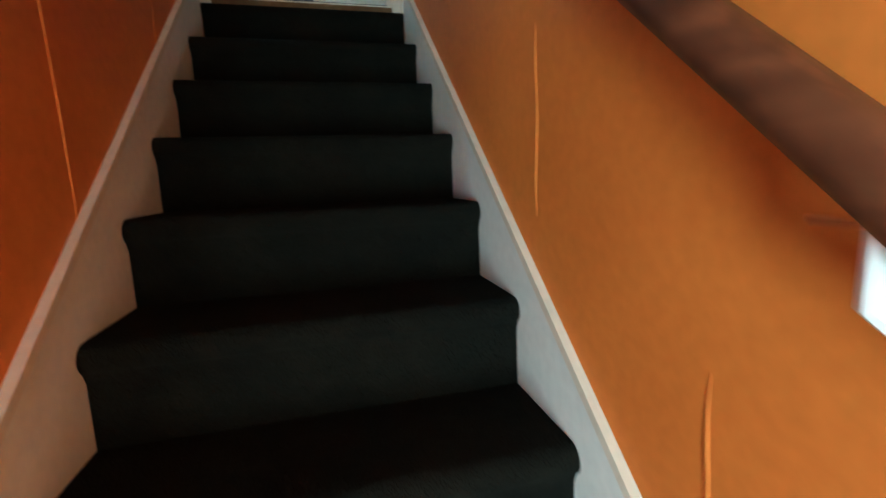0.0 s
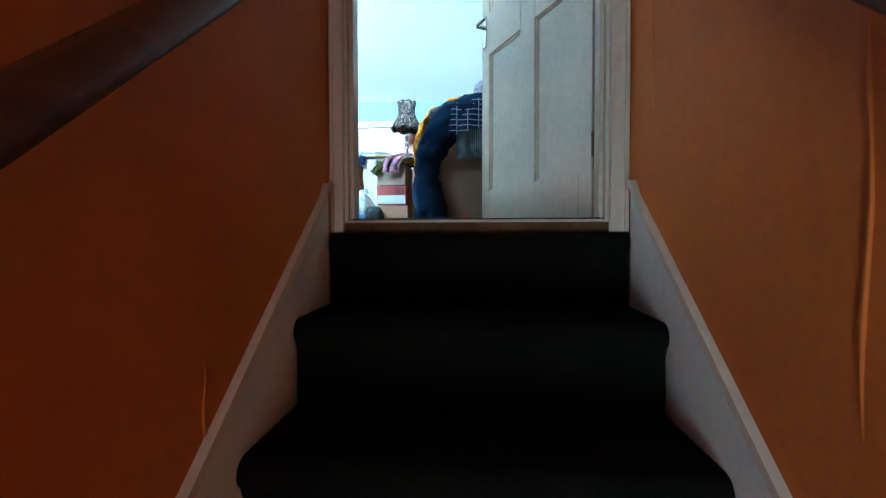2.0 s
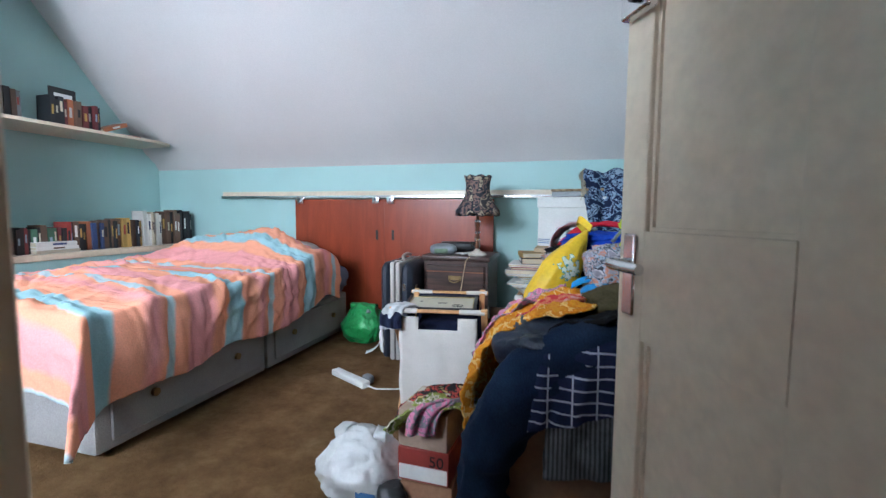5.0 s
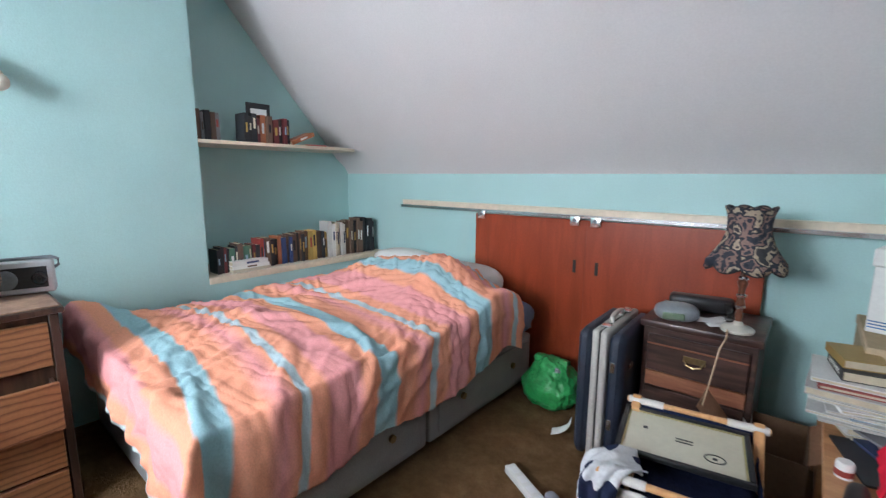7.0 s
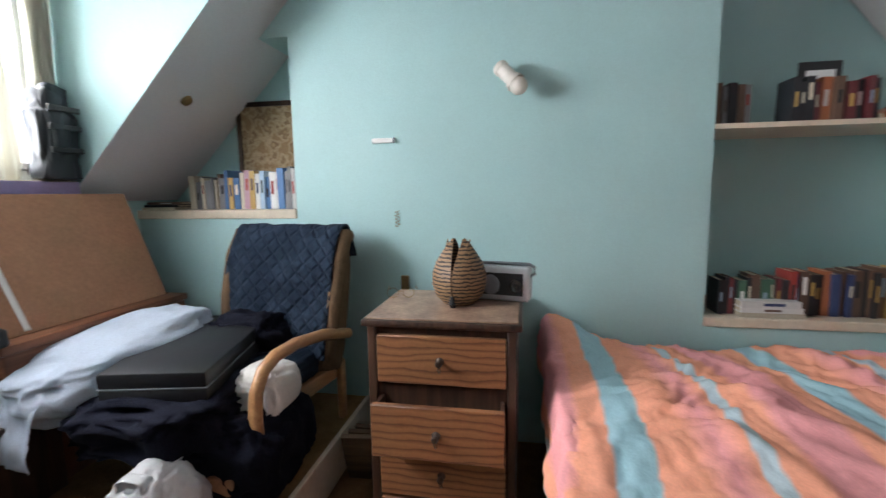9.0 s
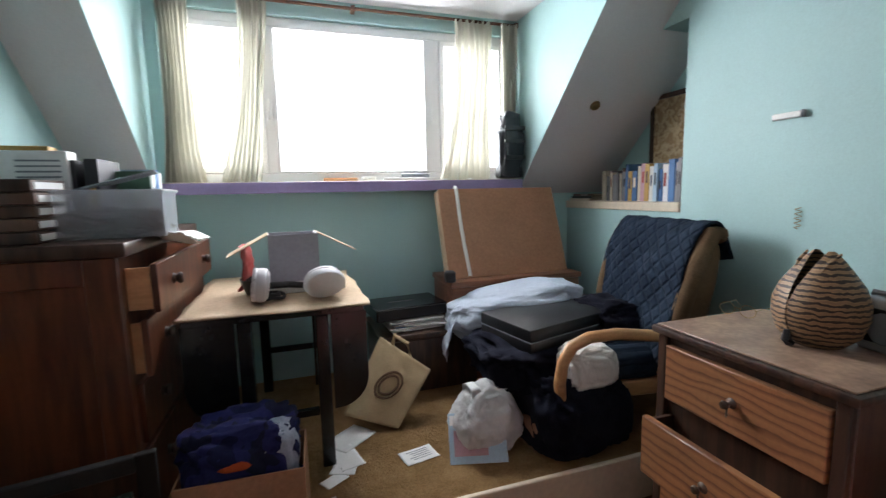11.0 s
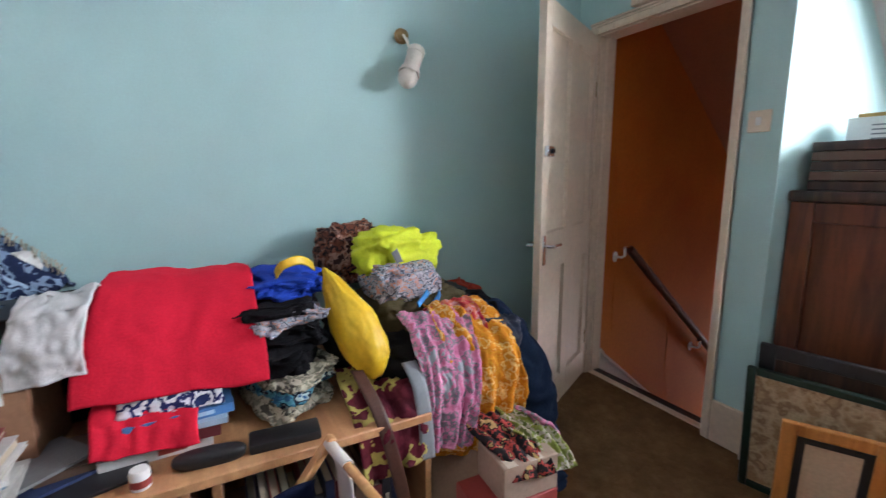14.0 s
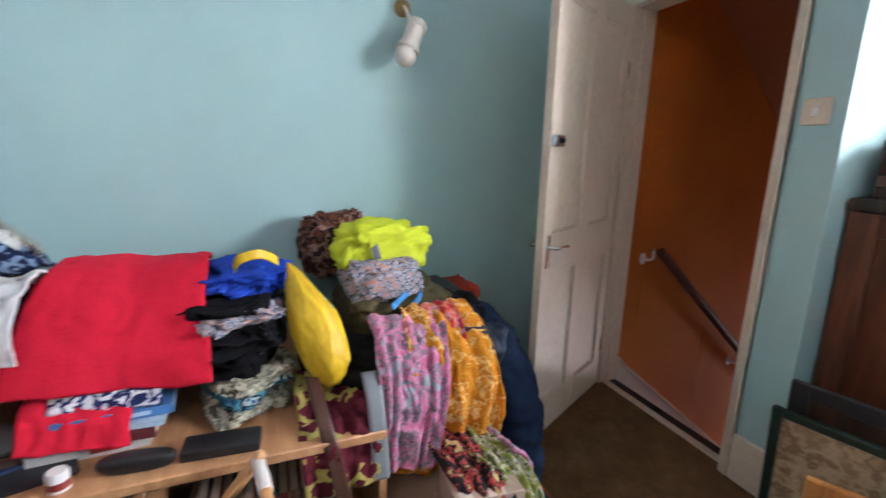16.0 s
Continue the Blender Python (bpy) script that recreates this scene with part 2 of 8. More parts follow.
def lathe(bm, prof, n=24, at=(0, 0, 0), wave=None):
    """A turned shape from (radius, height) pairs."""
    rings = []
    for r, z in prof:
        rings.append([bm.verts.new((at[0] + r * (1 + (wave(j / n, z) if wave else 0)) * math.cos(2 * math.pi * j / n),
                                    at[1] + r * (1 + (wave(j / n, z) if wave else 0)) * math.sin(2 * math.pi * j / n), at[2] + z)) for j in range(n)])
    for a, b in zip(rings, rings[1:]):
        for j in range(n):
            bm.faces.new((a[j], a[(j + 1) % n], b[(j + 1) % n], b[j]))
    if prof[0][0] > 1e-4:
        bm.faces.new(rings[0][::-1])
    if prof[-1][0] > 1e-4:
        bm.faces.new(rings[-1])


def prism(bm, poly, axis, a, b):
    """A polygon pushed along an axis from a to b; poly holds the two other coordinates in xyz order."""
    def put(p, c):
        return Vector({"x": (c, *p), "y": (p[0], c, p[1]), "z": (*p, c)}[axis])
    lo = [bm.verts.new(put(p, a)) for p in poly]
    hi = [bm.verts.new(put(p, b)) for p in poly]
    n = len(poly)
    bm.faces.new(lo[::-1])
    bm.faces.new(hi)
    for i in range(n):
        bm.faces.new((lo[i], lo[(i + 1) % n], hi[(i + 1) % n], hi[i]))


def solid(name, bm, material, smooth=False):
    bmesh.ops.recalc_face_normals(bm, faces=bm.faces[:])
    me = bpy.data.meshes.new(name)
    bm.to_mesh(me)
    bm.free()
    for x in (material if isinstance(material, (list, tuple)) else [material]):
        me.materials.append(x)
    if smooth:
        me.polygons.foreach_set("use_smooth", [True] * len(me.polygons))
        if smooth != "all":
            me.set_sharp_from_angle(angle=radians(38))
    return new(name, me)


def part(name, bm, material, parent, label="", smooth=True):
    ob = solid(name, bm, material, smooth)
    ob.parent = parent
    if label:
        tagged(ob, label)
    return ob


def thing(name, label, category, x, y, z=0.0, rz=0.0, group="", rx=0.0, ry=0.0):
    ob = new(name)
    ob.empty_display_size = 0.1
    ob.matrix_basis = pose(x, y, z, rx, ry, rz)
    return tagged(ob, label, category, group)


def B(*a, **k):
    bm = bmesh.new()
    box(bm, *a, **k)
    return bm


def structure(name, bm, material, label="", category="", smooth=False):
    return tagged(solid(name, bm, material, smooth), label, category, kind="structure")


def paint_faces(ob, rule):
    for p in ob.data.polygons:
        p.material_index = rule(p.center, p.normal)


def drop_shape(name, bm, material, label="", category="", group="", parent=None, smooth="all", thick=0.0, sub=0):
    """A cloth or soft thing of one mesh, with its thickness."""
    ob = solid(name, bm, material, smooth)
    if thick:
        so = ob.modifiers.new("thickness", 'SOLIDIFY')
        so.thickness, so.offset = thick, 0.0
    if sub:
        ss = ob.modifiers.new("soft", 'SUBSURF')
        ss.levels = ss.render_levels = sub
    if parent:
        ob.parent = parent
        if label:
            tagged(ob, label)
    else:
        tagged(ob, label, category, group)
    return ob


def fold(p, k=1.0, amp=1.0, seed=0.0):
    """Height of cloth folds at a point: crossing creases of two sizes."""
    q = Vector((p[0] * k + seed, p[1] * k - seed * 0.7, p[2] * k + seed * 1.3))
    a = noise.noise(q * 2.0)
    b = noise.noise(q * 3.6 + Vector((a, -a, a)) * 1.5) * 2
    c = noise.noise(q * 8.0 + Vector((a, a, 0))) * 2
    r = 1 - math.sqrt(b * b + 0.06)
    s2 = 1 - math.sqrt(c * c + 0.10)
    return amp * (0.65 * a + 0.45 * r + 0.13 * s2)


def heap(bm, at, size, seed=0.0, amp=0.05, k=6.0, sub=5, flat=0.6, rot=0.0, lay=0.0):
    """A crumpled bundle of cloth: a rounded lump with a flat underside, creased all over."""
    r = bmesh.ops.create_icosphere(bm, subdivisions=sub, radius=1.0)
    c, s = math.cos(radians(rot)), math.sin(radians(rot))
    for v in r["verts"]:
        d = v.co.copy()
        e = Vector([math.copysign(abs(t) ** flat, t) for t in d])
        f = 1 + fold(d, k * 0.18, amp * 6, seed)
        if lay:
            f += 0.10 * math.sin(d.z * lay + 2 * noise.noise(d * 2 + Vector((seed, 0, 0))))
        x, y, z = e.x * size[0] * f, e.y * size[1] * f, e.z * size[2] * f
        z = max(z, -size[2] * 0.82)
        v.co = Vector((at[0] + x * c - y * s, at[1] + x * s + y * c, at[2] + z))


def sheet(bm, line, across, width, nu=40, nv=24, amp=0.012, k=7.0, seed=0.0, ripple=0.0, waves=5.0, flare=0.0, uv=False):
    """A cloth laid along a line of points, so wide across a direction, with folds that run along it."""
    line = [Vector(p) for p in line]
    cum = [0.0]
    for a, b in zip(line, line[1:]):
        cum.append(cum[-1] + (b - a).length)
    ac = Vector(across).normalized()

    def at(s):
        s *= cum[-1]
        i = max(j for j in range(len(line) - 1) if cum[j] <= s + 1e-9)
        f = (s - cum[i]) / max(1e-9, cum[i + 1] - cum[i])
        p0, p1 = line[max(i - 1, 0)], line[i]
        p2, p3 = line[i + 1], line[min(i + 2, len(line) - 1)]
        p = 0.5 * ((2 * p1) + (p2 - p0) * f + (2 * p0 - 5 * p1 + 4 * p2 - p3) * f * f + (3 * p1 - p0 - 3 * p2 + p3) * f ** 3)
        d = (p2 - p1).normalized()
        return p, d

    g = []
    for i in range(nu + 1):
        s = i / nu
        p, d = at(s)
        nrm = d.cross(ac).normalized()
        row = []
        for j in range(nv + 1):
            t = j / nv - 0.5
            w = width * (1 + flare * (s - 0.5)) * (1 + 0.05 * noise.noise(Vector((s * 4 + seed, 3.1, t * 2))))
            q = p + ac * (t * w)
            h = fold(Vector((s * cum[-1], t * width, seed)), k, amp, seed)
            h += ripple * math.sin((t + 0.2 * noise.noise(Vector((s * 3, t * 3, seed)))) * waves * 2 * math.pi + seed) * min(1.0, 0.25 + 1.2 * s) * (0.5 + 1.1 * abs(noise.noise(Vector((s * 3, t * 5, seed + 3)))))
            q += nrm * h + d * (0.03 * width * noise.noise(Vector((t * 5, seed, 1.7))) * (1 if s > 0.98 or s < 0.02 else 0))
            row.append(bm.verts.new(q))
        g.append(row)
    lay = bm.loops.layers.uv.new("cloth") if uv else None
    for i in range(nu):
        for j in range(nv):
            fc = bm.faces.new((g[i][j], g[i][j + 1], g[i + 1][j + 1], g[i + 1][j]))
            if uv:
                for lp, (a, b) in zip(fc.loops, ((i, j), (i, j + 1), (i + 1, j + 1), (i + 1, j))):
                    lp[lay].uv = (a / nu * cum[-1], b / nv * width)

# ---- the large structure ----
SKY0, CEIL = 1.34, 2.66         # knee wall top, flat ceiling
XE, YN, XB = 0.90, 3.20, -3.02   # east wall, knee wall, chimney breast face


def roof_n(y):
    return SKY0 + 1.19 * (YN - y)


def roof_s(y):
    return 1.37 + 1.0 * (y + 1.2)


bm = bmesh.new()
box(bm, XB - 0.02, XE, 0.05, YN, -0.2, 0.0)
box(bm, -0.2, XE, -0.12, 0.05, -0.2, 0.0)
structure("floor", bm, M_carpet, "worn tan pile carpet on the bedroom floor", "carpet floor")

plat = structure("floor_platform", B(XB, -0.2, -1.3, 0.03, 0.0, 0.19), M_platcarpet, "raised carpeted platform under the dormer window", "floor platform")
structure("trim_platform_front", B(XB, -0.2, 0.032, 0.055, 0.0, 0.198, bevel=0.004), M_cream, "cream painted board along the front of the raised platform", "step board")

# wall with the doorway
bm = bmesh.new()
box(bm, -0.2, -0.03, -0.12, 0.0, 0.0, CEIL + 0.1)
box(bm, 0.77, XE, -0.12, 0.0, 0.0, CEIL + 0.1)
box(bm, -0.03, 0.77, -0.12, 0.0, 2.01, CEIL + 0.1)
w = structure("wall_door", bm, [M_teal, M_orange], "teal painted wall round the stair doorway", "wall")
paint_faces(w, lambda c, n: 1 if n.y < -0.5 else 0)
bm = bmesh.new()
box(bm, XE, XE + 0.1, -0.12, YN + 0.1, 0.0, CEIL + 0.1)
structure("wall_east", bm, M_teal, "plain teal painted bedroom wall", "wall")
structure("wall_knee_north", B(-3.6, XE, YN, YN + 0.1, 0.0, SKY0 + 0.05), M_teal, "low teal painted knee wall under the sloping roof", "wall")

# chimney breast wall with its two alcoves
bm = bmesh.new()
box(bm, -3.6, XB, -0.32, 1.70, 0.0, CEIL + 0.1)
box(bm, -3.6, XB, 1.70, YN, 0.0, 0.655)
box(bm, -3.6, XB, -1.5, -0.32, 0.0, 1.165)
box(bm, -3.6, XB, -1.5, -0.32, 2.09, CEIL + 0.1)
box(bm, -3.6, -3.5, 1.70, YN, 0.655, CEIL + 0.1)
box(bm, -3.6, -3.32, -1.5, -0.32, 1.165, 2.09)
structure("wall_west", bm, M_teal, "teal painted chimney breast with book alcoves on both sides", "wall")
bm = bmesh.new()
box(bm, -3.499, XB + 0.012, 1.702, YN - 0.002, 0.656, 0.70, bevel=0.004)
structure("trim_ledge_bed_alcove", bm, M_cream, "cream painted ledge of the alcove beside the bed", "ledge")
bm = bmesh.new()
box(bm, -3.319, XB + 0.012, -1.40, -0.322, 1.166, 1.215, bevel=0.004)
structure("trim_ledge_window_alcove", bm, M_cream, "cream painted ledge of the alcove near the window", "ledge")

# dormer: window wall, cheeks, ceiling
WY = -1.30
WX0, WX1, WZ0, WZ1 = -0.56, -2.58, 1.37, 2.28
bm = bmesh.new()
box(bm, -3.6, -0.1, WY - 0.12, WY, 0.0, 1.27)
box(bm, -2.62, -0.5, WY - 0.12, WY, 1.27, WZ0)
box(bm, -2.62, -0.5, WY - 0.12, WY, WZ1, 2.45)
box(bm, WX0, -0.5, WY - 0.12, WY, WZ0, WZ1)
box(bm, -2.62, WX1, WY - 0.12, WY, WZ0, WZ1)
structure("wall_window", bm, M_teal, "teal painted wall under the dormer window", "wall")
for nm, xa, xb in (("wall_dormer_cheek_east", -0.5, -0.42), ("wall_dormer_cheek_west", -2.70, -2.62)):
    bm = bmesh.new()
    prism(bm, [(WY - 0.12, roof_s(WY - 0.12) + 0.002), (WY - 0.12, 2.45), (-0.12, 2.45)], "x", xa, xb)
    structure(nm, bm, M_teal, "teal painted triangular side wall of the dormer", "wall")
structure("ceiling_dormer", B(-2.70, -0.42, WY - 0.12, -0.12, 2.38, 2.46), M_slope, "white painted flat ceiling of the dormer", "ceiling")

# sloping ceilings
def slope_slab(bm, x0, x1, y0, y1, fn, th=0.08):
    prism(bm, [(y0, fn(y0)), (y1, fn(y1)), (y1, fn(y1) + th), (y0, fn(y0) + th)], "x", x0, x1)


yn = YN - (CEIL - SKY0) / 1.19
bm = bmesh.new()
# the lower edge eases into the knee wall
prof = [(YN + 0.02, SKY0), (YN - 0.03, SKY0 + 0.09)] + [(y, roof_n(y) + 0.03 * max(0.0, 1 - (YN - y) / 0.6)) for y in np.linspace(YN - 0.12, yn, 8)]
prism(bm, prof + [(yn, CEIL + 0.12), (YN + 0.1, CEIL + 0.12), (YN + 0.1, SKY0)], "x", -3.6, XE + 0.1)
structure("ceiling_slope_north", bm, M_slope, "white painted sloping ceiling above the bed", "sloping ceiling", smooth=True)
ys = CEIL - 1.37 - 1.2
structure("ceiling", B(-3.6, XE + 0.1, ys, yn + 0.02, CEIL, CEIL + 0.1), M_slope, "white painted flat bedroom ceiling", "ceiling")
for nm, xa, xb in (("ceiling_slope_east", -0.497, -0.2), ("ceiling_slope_west", -3.6, -2.623), ("ceiling_slope_middle", -2.622, -0.498)):
    bm = bmesh.new()
    slope_slab(bm, xa, xb, WY - 0.14 if nm[-6:] != "middle" else -0.19, ys, roof_s)
    structure(nm, bm, M_slope, "white painted sloping ceiling beside the dormer", "sloping ceiling")

# stairwell
SX0, SX1 = -0.05, 0.80
bm = bmesh.new()
box(bm, -0.2, SX0, -3.3, -0.12, -2.8, CEIL + 0.1)
box(bm, -0.2, SX0, -5.5, -4.3, -2.8, CEIL + 0.1)
box(bm, -0.2, SX0, -4.3, -3.3, -2.8, -2.0)
box(bm, -0.2, SX0, -4.3, -3.3, -0.7, CEIL + 0.1)
w = structure("wall_stair_west", bm, [M_orange, M_teal], "orange painted stairwell wall", "wall")
paint_faces(w, lambda c, n: 1 if n.x < -0.5 else 0)
structure("wall_stair_east", B(SX1, SX1 + 0.2, -5.5, -0.12, -2.8, CEIL + 0.1), M_orange, "orange painted stairwell wall with drips and scuffs", "wall")
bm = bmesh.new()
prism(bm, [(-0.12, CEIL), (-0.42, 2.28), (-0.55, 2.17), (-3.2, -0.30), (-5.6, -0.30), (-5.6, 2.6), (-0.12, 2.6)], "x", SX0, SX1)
# one even colour, darker and browner than the orange of the walls
structure("ceiling_stair", bm, mat("stair_ceiling_brown", (0.42, 0.16, 0.08), 0.5, 0.1, 2, 60, 0.2), "dull orange-brown sloping ceiling over the stairs", "sloping ceiling")
structure("floor_hall", B(SX0, SX1, -5.6, -2.9, -2.85, -2.67), M_stair, "dark carpet at the foot of the stairs", "carpet floor")
bm = bmesh.new()
box(bm, SX0, SX1, -5.6, -5.45, -2.67, -1.55)
box(bm, SX0, SX0 + 0.05, -5.6, -5.45, -1.55, -0.3)
box(bm, SX1 - 0.05, SX1, -5.6, -5.45, -1.55, -0.3)
box(bm, SX0 + 0.05, SX1 - 0.05, -5.6, -5.45, -0.40, -0.3)
structure("wall_hall_end", bm, M_orange, "plain orange wall with a window closing the lower hall", "wall")

# steps: rise 0.203, going 0.247, carpeted with rounded nosings
RISE, GOING, N0Y, N0Z = 0.203, 0.247, -0.17, -0.03
stair = tagged(new("staircase"), "steep straight staircase with black-brown carpet and white strings", "staircase", kind="structure")
SI0, SI1 = -0.042, 0.793
for k in range(13):
    y, z = N0Y - k * GOING, N0Z - k * RISE
    yb = y + GOING + 0.02 if k else -0.121
    pr = [(yb, z - RISE - 0.03), (yb, z)]
    pr += [(y + 0.03 - 0.03 * math.sin(a), z - 0.03 + 0.03 * math.cos(a)) for a in np.linspace(0, math.pi * 0.8, 8)]
    pr += [(y + 0.020, z - 0.075), (y + 0.016, z - RISE - 0.03)]
    bm = bmesh.new()
    prism(bm, pr, "x", SI0, SI1)
    part("carpeted_step", bm, M_stair, stair)
for side, xa, xb in (("west", SX0 + 0.001, SI0 - 0.001), ("east", SI1 + 0.001, SX1 - 0.001)):
    bm = bmesh.new()
    ny = lambda y: N0Z + RISE / GOING * (y - N0Y)
    y1, y2 = -0.165, -3.35
    prism(bm, [(y1, -0.30), (y1, 0.085), (-0.19, 0.085), (-0.215, ny(-0.215) + 0.118), (y2, ny(y2) + 0.118), (y2, -2.67), (-3.2, -2.67), (-0.5, -0.62)], "x", xa, xb)
    part("string_board", bm, M_white, stair, "scuffed white painted stair string")
    bm = bmesh.new()
    prism(bm, [(y1, 0.086), (y1, 0.108), (-0.192, 0.108), (-0.222, ny(-0.222) + 0.141), (y2, ny(y2) + 0.141), (y2, ny(y2) + 0.119), (-0.215, ny(-0.215) + 0.119), (-0.19, 0.086)], "x", xa - (0 if side == "west" else 0.012), xb + (0.012 if side == "west" else 0))
    part("string_capping", bm, M_cream, stair)

# split seams and drips in the wall paint
for wall_ob, xw, s, rows in ((bpy.data.objects["wall_stair_west"], SX0, 1, ((-0.738, -0.41, -0.24), (-1.31, -0.90, 0.15), (-0.21, 0.5, 1.3))),
                             (bpy.data.objects["wall_stair_east"], SX1, -1, ((-0.885, -0.27, 0.25), (-0.295, 0.2, 1.1), (-1.475, -0.86, -0.5), (-0.25, 0.6, 1.5), (-1.9, -1.35, -1.0)))):
    for y, za, zb in rows:
        bm = bmesh.new()
        pts = [(xw + s * 0.0005, y + 0.004 * math.sin(q * 9), za + (zb - za) * q) for q in np.linspace(0, 1, 9)]
        tube(bm, pts, 0.004, 6, taper=[0.15, 0.6, 1.0, 0.8, 0.9, 0.6, 0.8, 0.5, 0.1])
        part("paint_crack", bm, M_orange, wall_ob, "raised split in the orange paint")

# handrails on brackets
def handrail(x, wall_x, label, ytop, up):
    h = thing("handrail", label, "handrail", x, -1.2, -0.1, group="stair handrails")
    line = lambda y: 0.70 + 0.885 * (y + 0.35) + 0.1 + up
    bm = bmesh.new()
    tube(bm, [(0, y + 1.2, line(y)) for y in np.linspace(ytop, -3.0, 12)], 0.026, 14)
    part("rail", bm, M_rail, h)
    s = -1 if wall_x < x else 1
    for yb in (-0.285, -1.17, -2.08, -2.85):
        z = line(yb) - 0.035
        bm = bmesh.new()
        ring = [(s * (abs(wall_x - x) - 0.001), yb + 1.2 + 0.021 * math.cos(a), z - 0.062 + 0.034 * math.sin(a)) for a in np.linspace(0, 2 * math.pi, 21)[:-1]]
        va = [bm.verts.new(p) for p in ring]
        vb = [bm.verts.new((p[0] - s * 0.005, p[1], p[2])) for p in ring]
        bm.faces.new(va)
        bm.faces.new(vb)
        for i in range(20):
            bm.faces.new((va[i], va[(i + 1) % 20], vb[(i + 1) % 20], vb[i]))
        part("wall_plate", bm, M_whiteplastic, h, "white painted metal wall plate")
        bm = bmesh.new()
        tube(bm, [(s * (abs(wall_x - x) - 0.0065), yb + 1.2, z - 0.062), (s * 0.02, yb + 1.2, z - 0.058), (0, yb + 1.2, z - 0.045), (0, yb + 1.2, z + 0.012)], 0.008, 8)
        bv = part("bracket", bm, M_whiteplastic, h, "white painted metal rail bracket")
        bm = bmesh.new()
        box(bm, -0.012, 0.012, yb + 1.165, yb + 1.235, z + 0.006, z + 0.011)
        part("saddle_plate", bm, M_chrome, bv)
    return h


handrail(SX0 + 0.075, SX0, "round brown varnished handrail on the stairwell wall", -0.15, 0.0)
handrail(SX1 - 0.075, SX1, "round brown varnished handrail on the stairwell wall", -0.33, 0.045)

# door frame, threshold, skirting
HEAD = 2.028
df = tagged(new("door_frame"), "cream painted door frame with moulded architraves", "door frame", kind="structure")
for xa, xb, s in ((-0.03, 0.0, 1), (0.74, 0.77, -1)):
    part("jamb", B(xa, xb, -0.119, -0.001, 0.0, 2.01), M_cream, df, smooth=False)
    st = (0.0, 0.014) if s > 0 else (0.726, 0.74)
    part("door_stop", B(st[0] + 0.0005, st[1] - 0.0005, -0.10, -0.045, 0.012, 1.98, bevel=0.002), M_cream, df, smooth=False)
part("head", B(0.0, 0.74, -0.119, -0.001, 1.98, 2.01), M_cream, df, smooth=False)
for ya, yb, oy in ((0.001, 0.018, 0.024), (-0.138, -0.121, -0.144)):
    o0, o1 = min(yb, oy, ya), max(yb, oy, ya)
    for xa, xb, xc, xd in ((-0.048, -0.008, -0.048, -0.035), (0.748, 0.798, 0.785, 0.798)):
        bm = bmesh.new()
        box(bm, xa, xb, ya, yb, 0.0 if ya > 0 else -0.03, HEAD - 0.001, bevel=0.003)
        box(bm, xc, xd, o0, o1, 0.0 if ya > 0 else -0.03, HEAD - 0.001, bevel=0.003)
        part("architrave", bm, M_cream, df, smooth=False)
    bm = bmesh.new()
    xl, xr = -0.048, 0.798
    box(bm, xl, xr, ya, yb, HEAD, HEAD + 0.012, bevel=0.002)
    box(bm, -0.0075, 0.7475, ya, yb, 1.988, HEAD - 0.0005, bevel=0.003)
    box(bm, xl, xr, o0, o1, HEAD + 0.0125, HEAD + 0.024, bevel=0.003)
    part("architrave_head", bm, M_cream, df, smooth=False)
part("threshold", B(0.001, 0.739, -0.118, -0.03, -0.028, 0.008, bevel=0.003), M_cream, df, "worn painted wooden threshold", smooth=False)
part("carpet_strip", B(0.012, 0.728, -0.112, -0.066, 0.0084, 0.0125, bevel=0.001), M_black, df, "black edging strip along the threshold", smooth=False)
bm = bmesh.new()
box(bm, -0.199, -0.049, 0.001, 0.02, 0.0, 0.20, bevel=0.004)
structure("baseboard", bm, M_cream, "cream painted skirting board by the door", "skirting board")

# ---- door leaf, opened into the room ----
DW, DT = 0.735, 0.036
door = tagged(thing("door_1", "cream panelled bedroom door standing open", "door", 0.737, 0.022, 0.008, 180 - 63.0), kind="structure")
for xa, xb in ((0.0, 0.062), (0.312, 0.412), (0.668, DW)):
    part("stile", B(xa, xb, -DT, 0, 0.0, 1.965, bevel=0.002), M_cream, door, smooth=False)
for za, zb in ((0.0, 0.158), (0.772, 0.955), (1.86, 1.965)):
    for xa, xb in ((0.0622, 0.3118), (0.4122, 0.6678)):
        part("cross_rail", B(xa, xb, -DT, 0, za, zb), M_cream, door, smooth=False)
for za, zb in ((0.1582, 0.7718), (0.9552, 1.8598)):
    for xa, xb in ((0.0622, 0.3118), (0.4122, 0.6678)):
        bm = bmesh.new()
        box(bm, xa, xb, -DT + 0.015, -0.015, za, zb)
        part("panel", bm, M_cream, door, smooth=False)
        for yy in (-DT + 0.0092, -0.0148):
            bm = bmesh.new()
            t = 0.007
            box(bm, xa, xa + t, yy, yy + 0.006, za, zb)
            box(bm, xb - t, xb, yy, yy + 0.006, za, zb)
            box(bm, xa + t, xb - t, yy, yy + 0.006, za, za + t)
            box(bm, xa + t, xb - t, yy, yy + 0.006, zb - t, zb)
            part("panel_moulding", bm, M_cream, door, smooth=False)
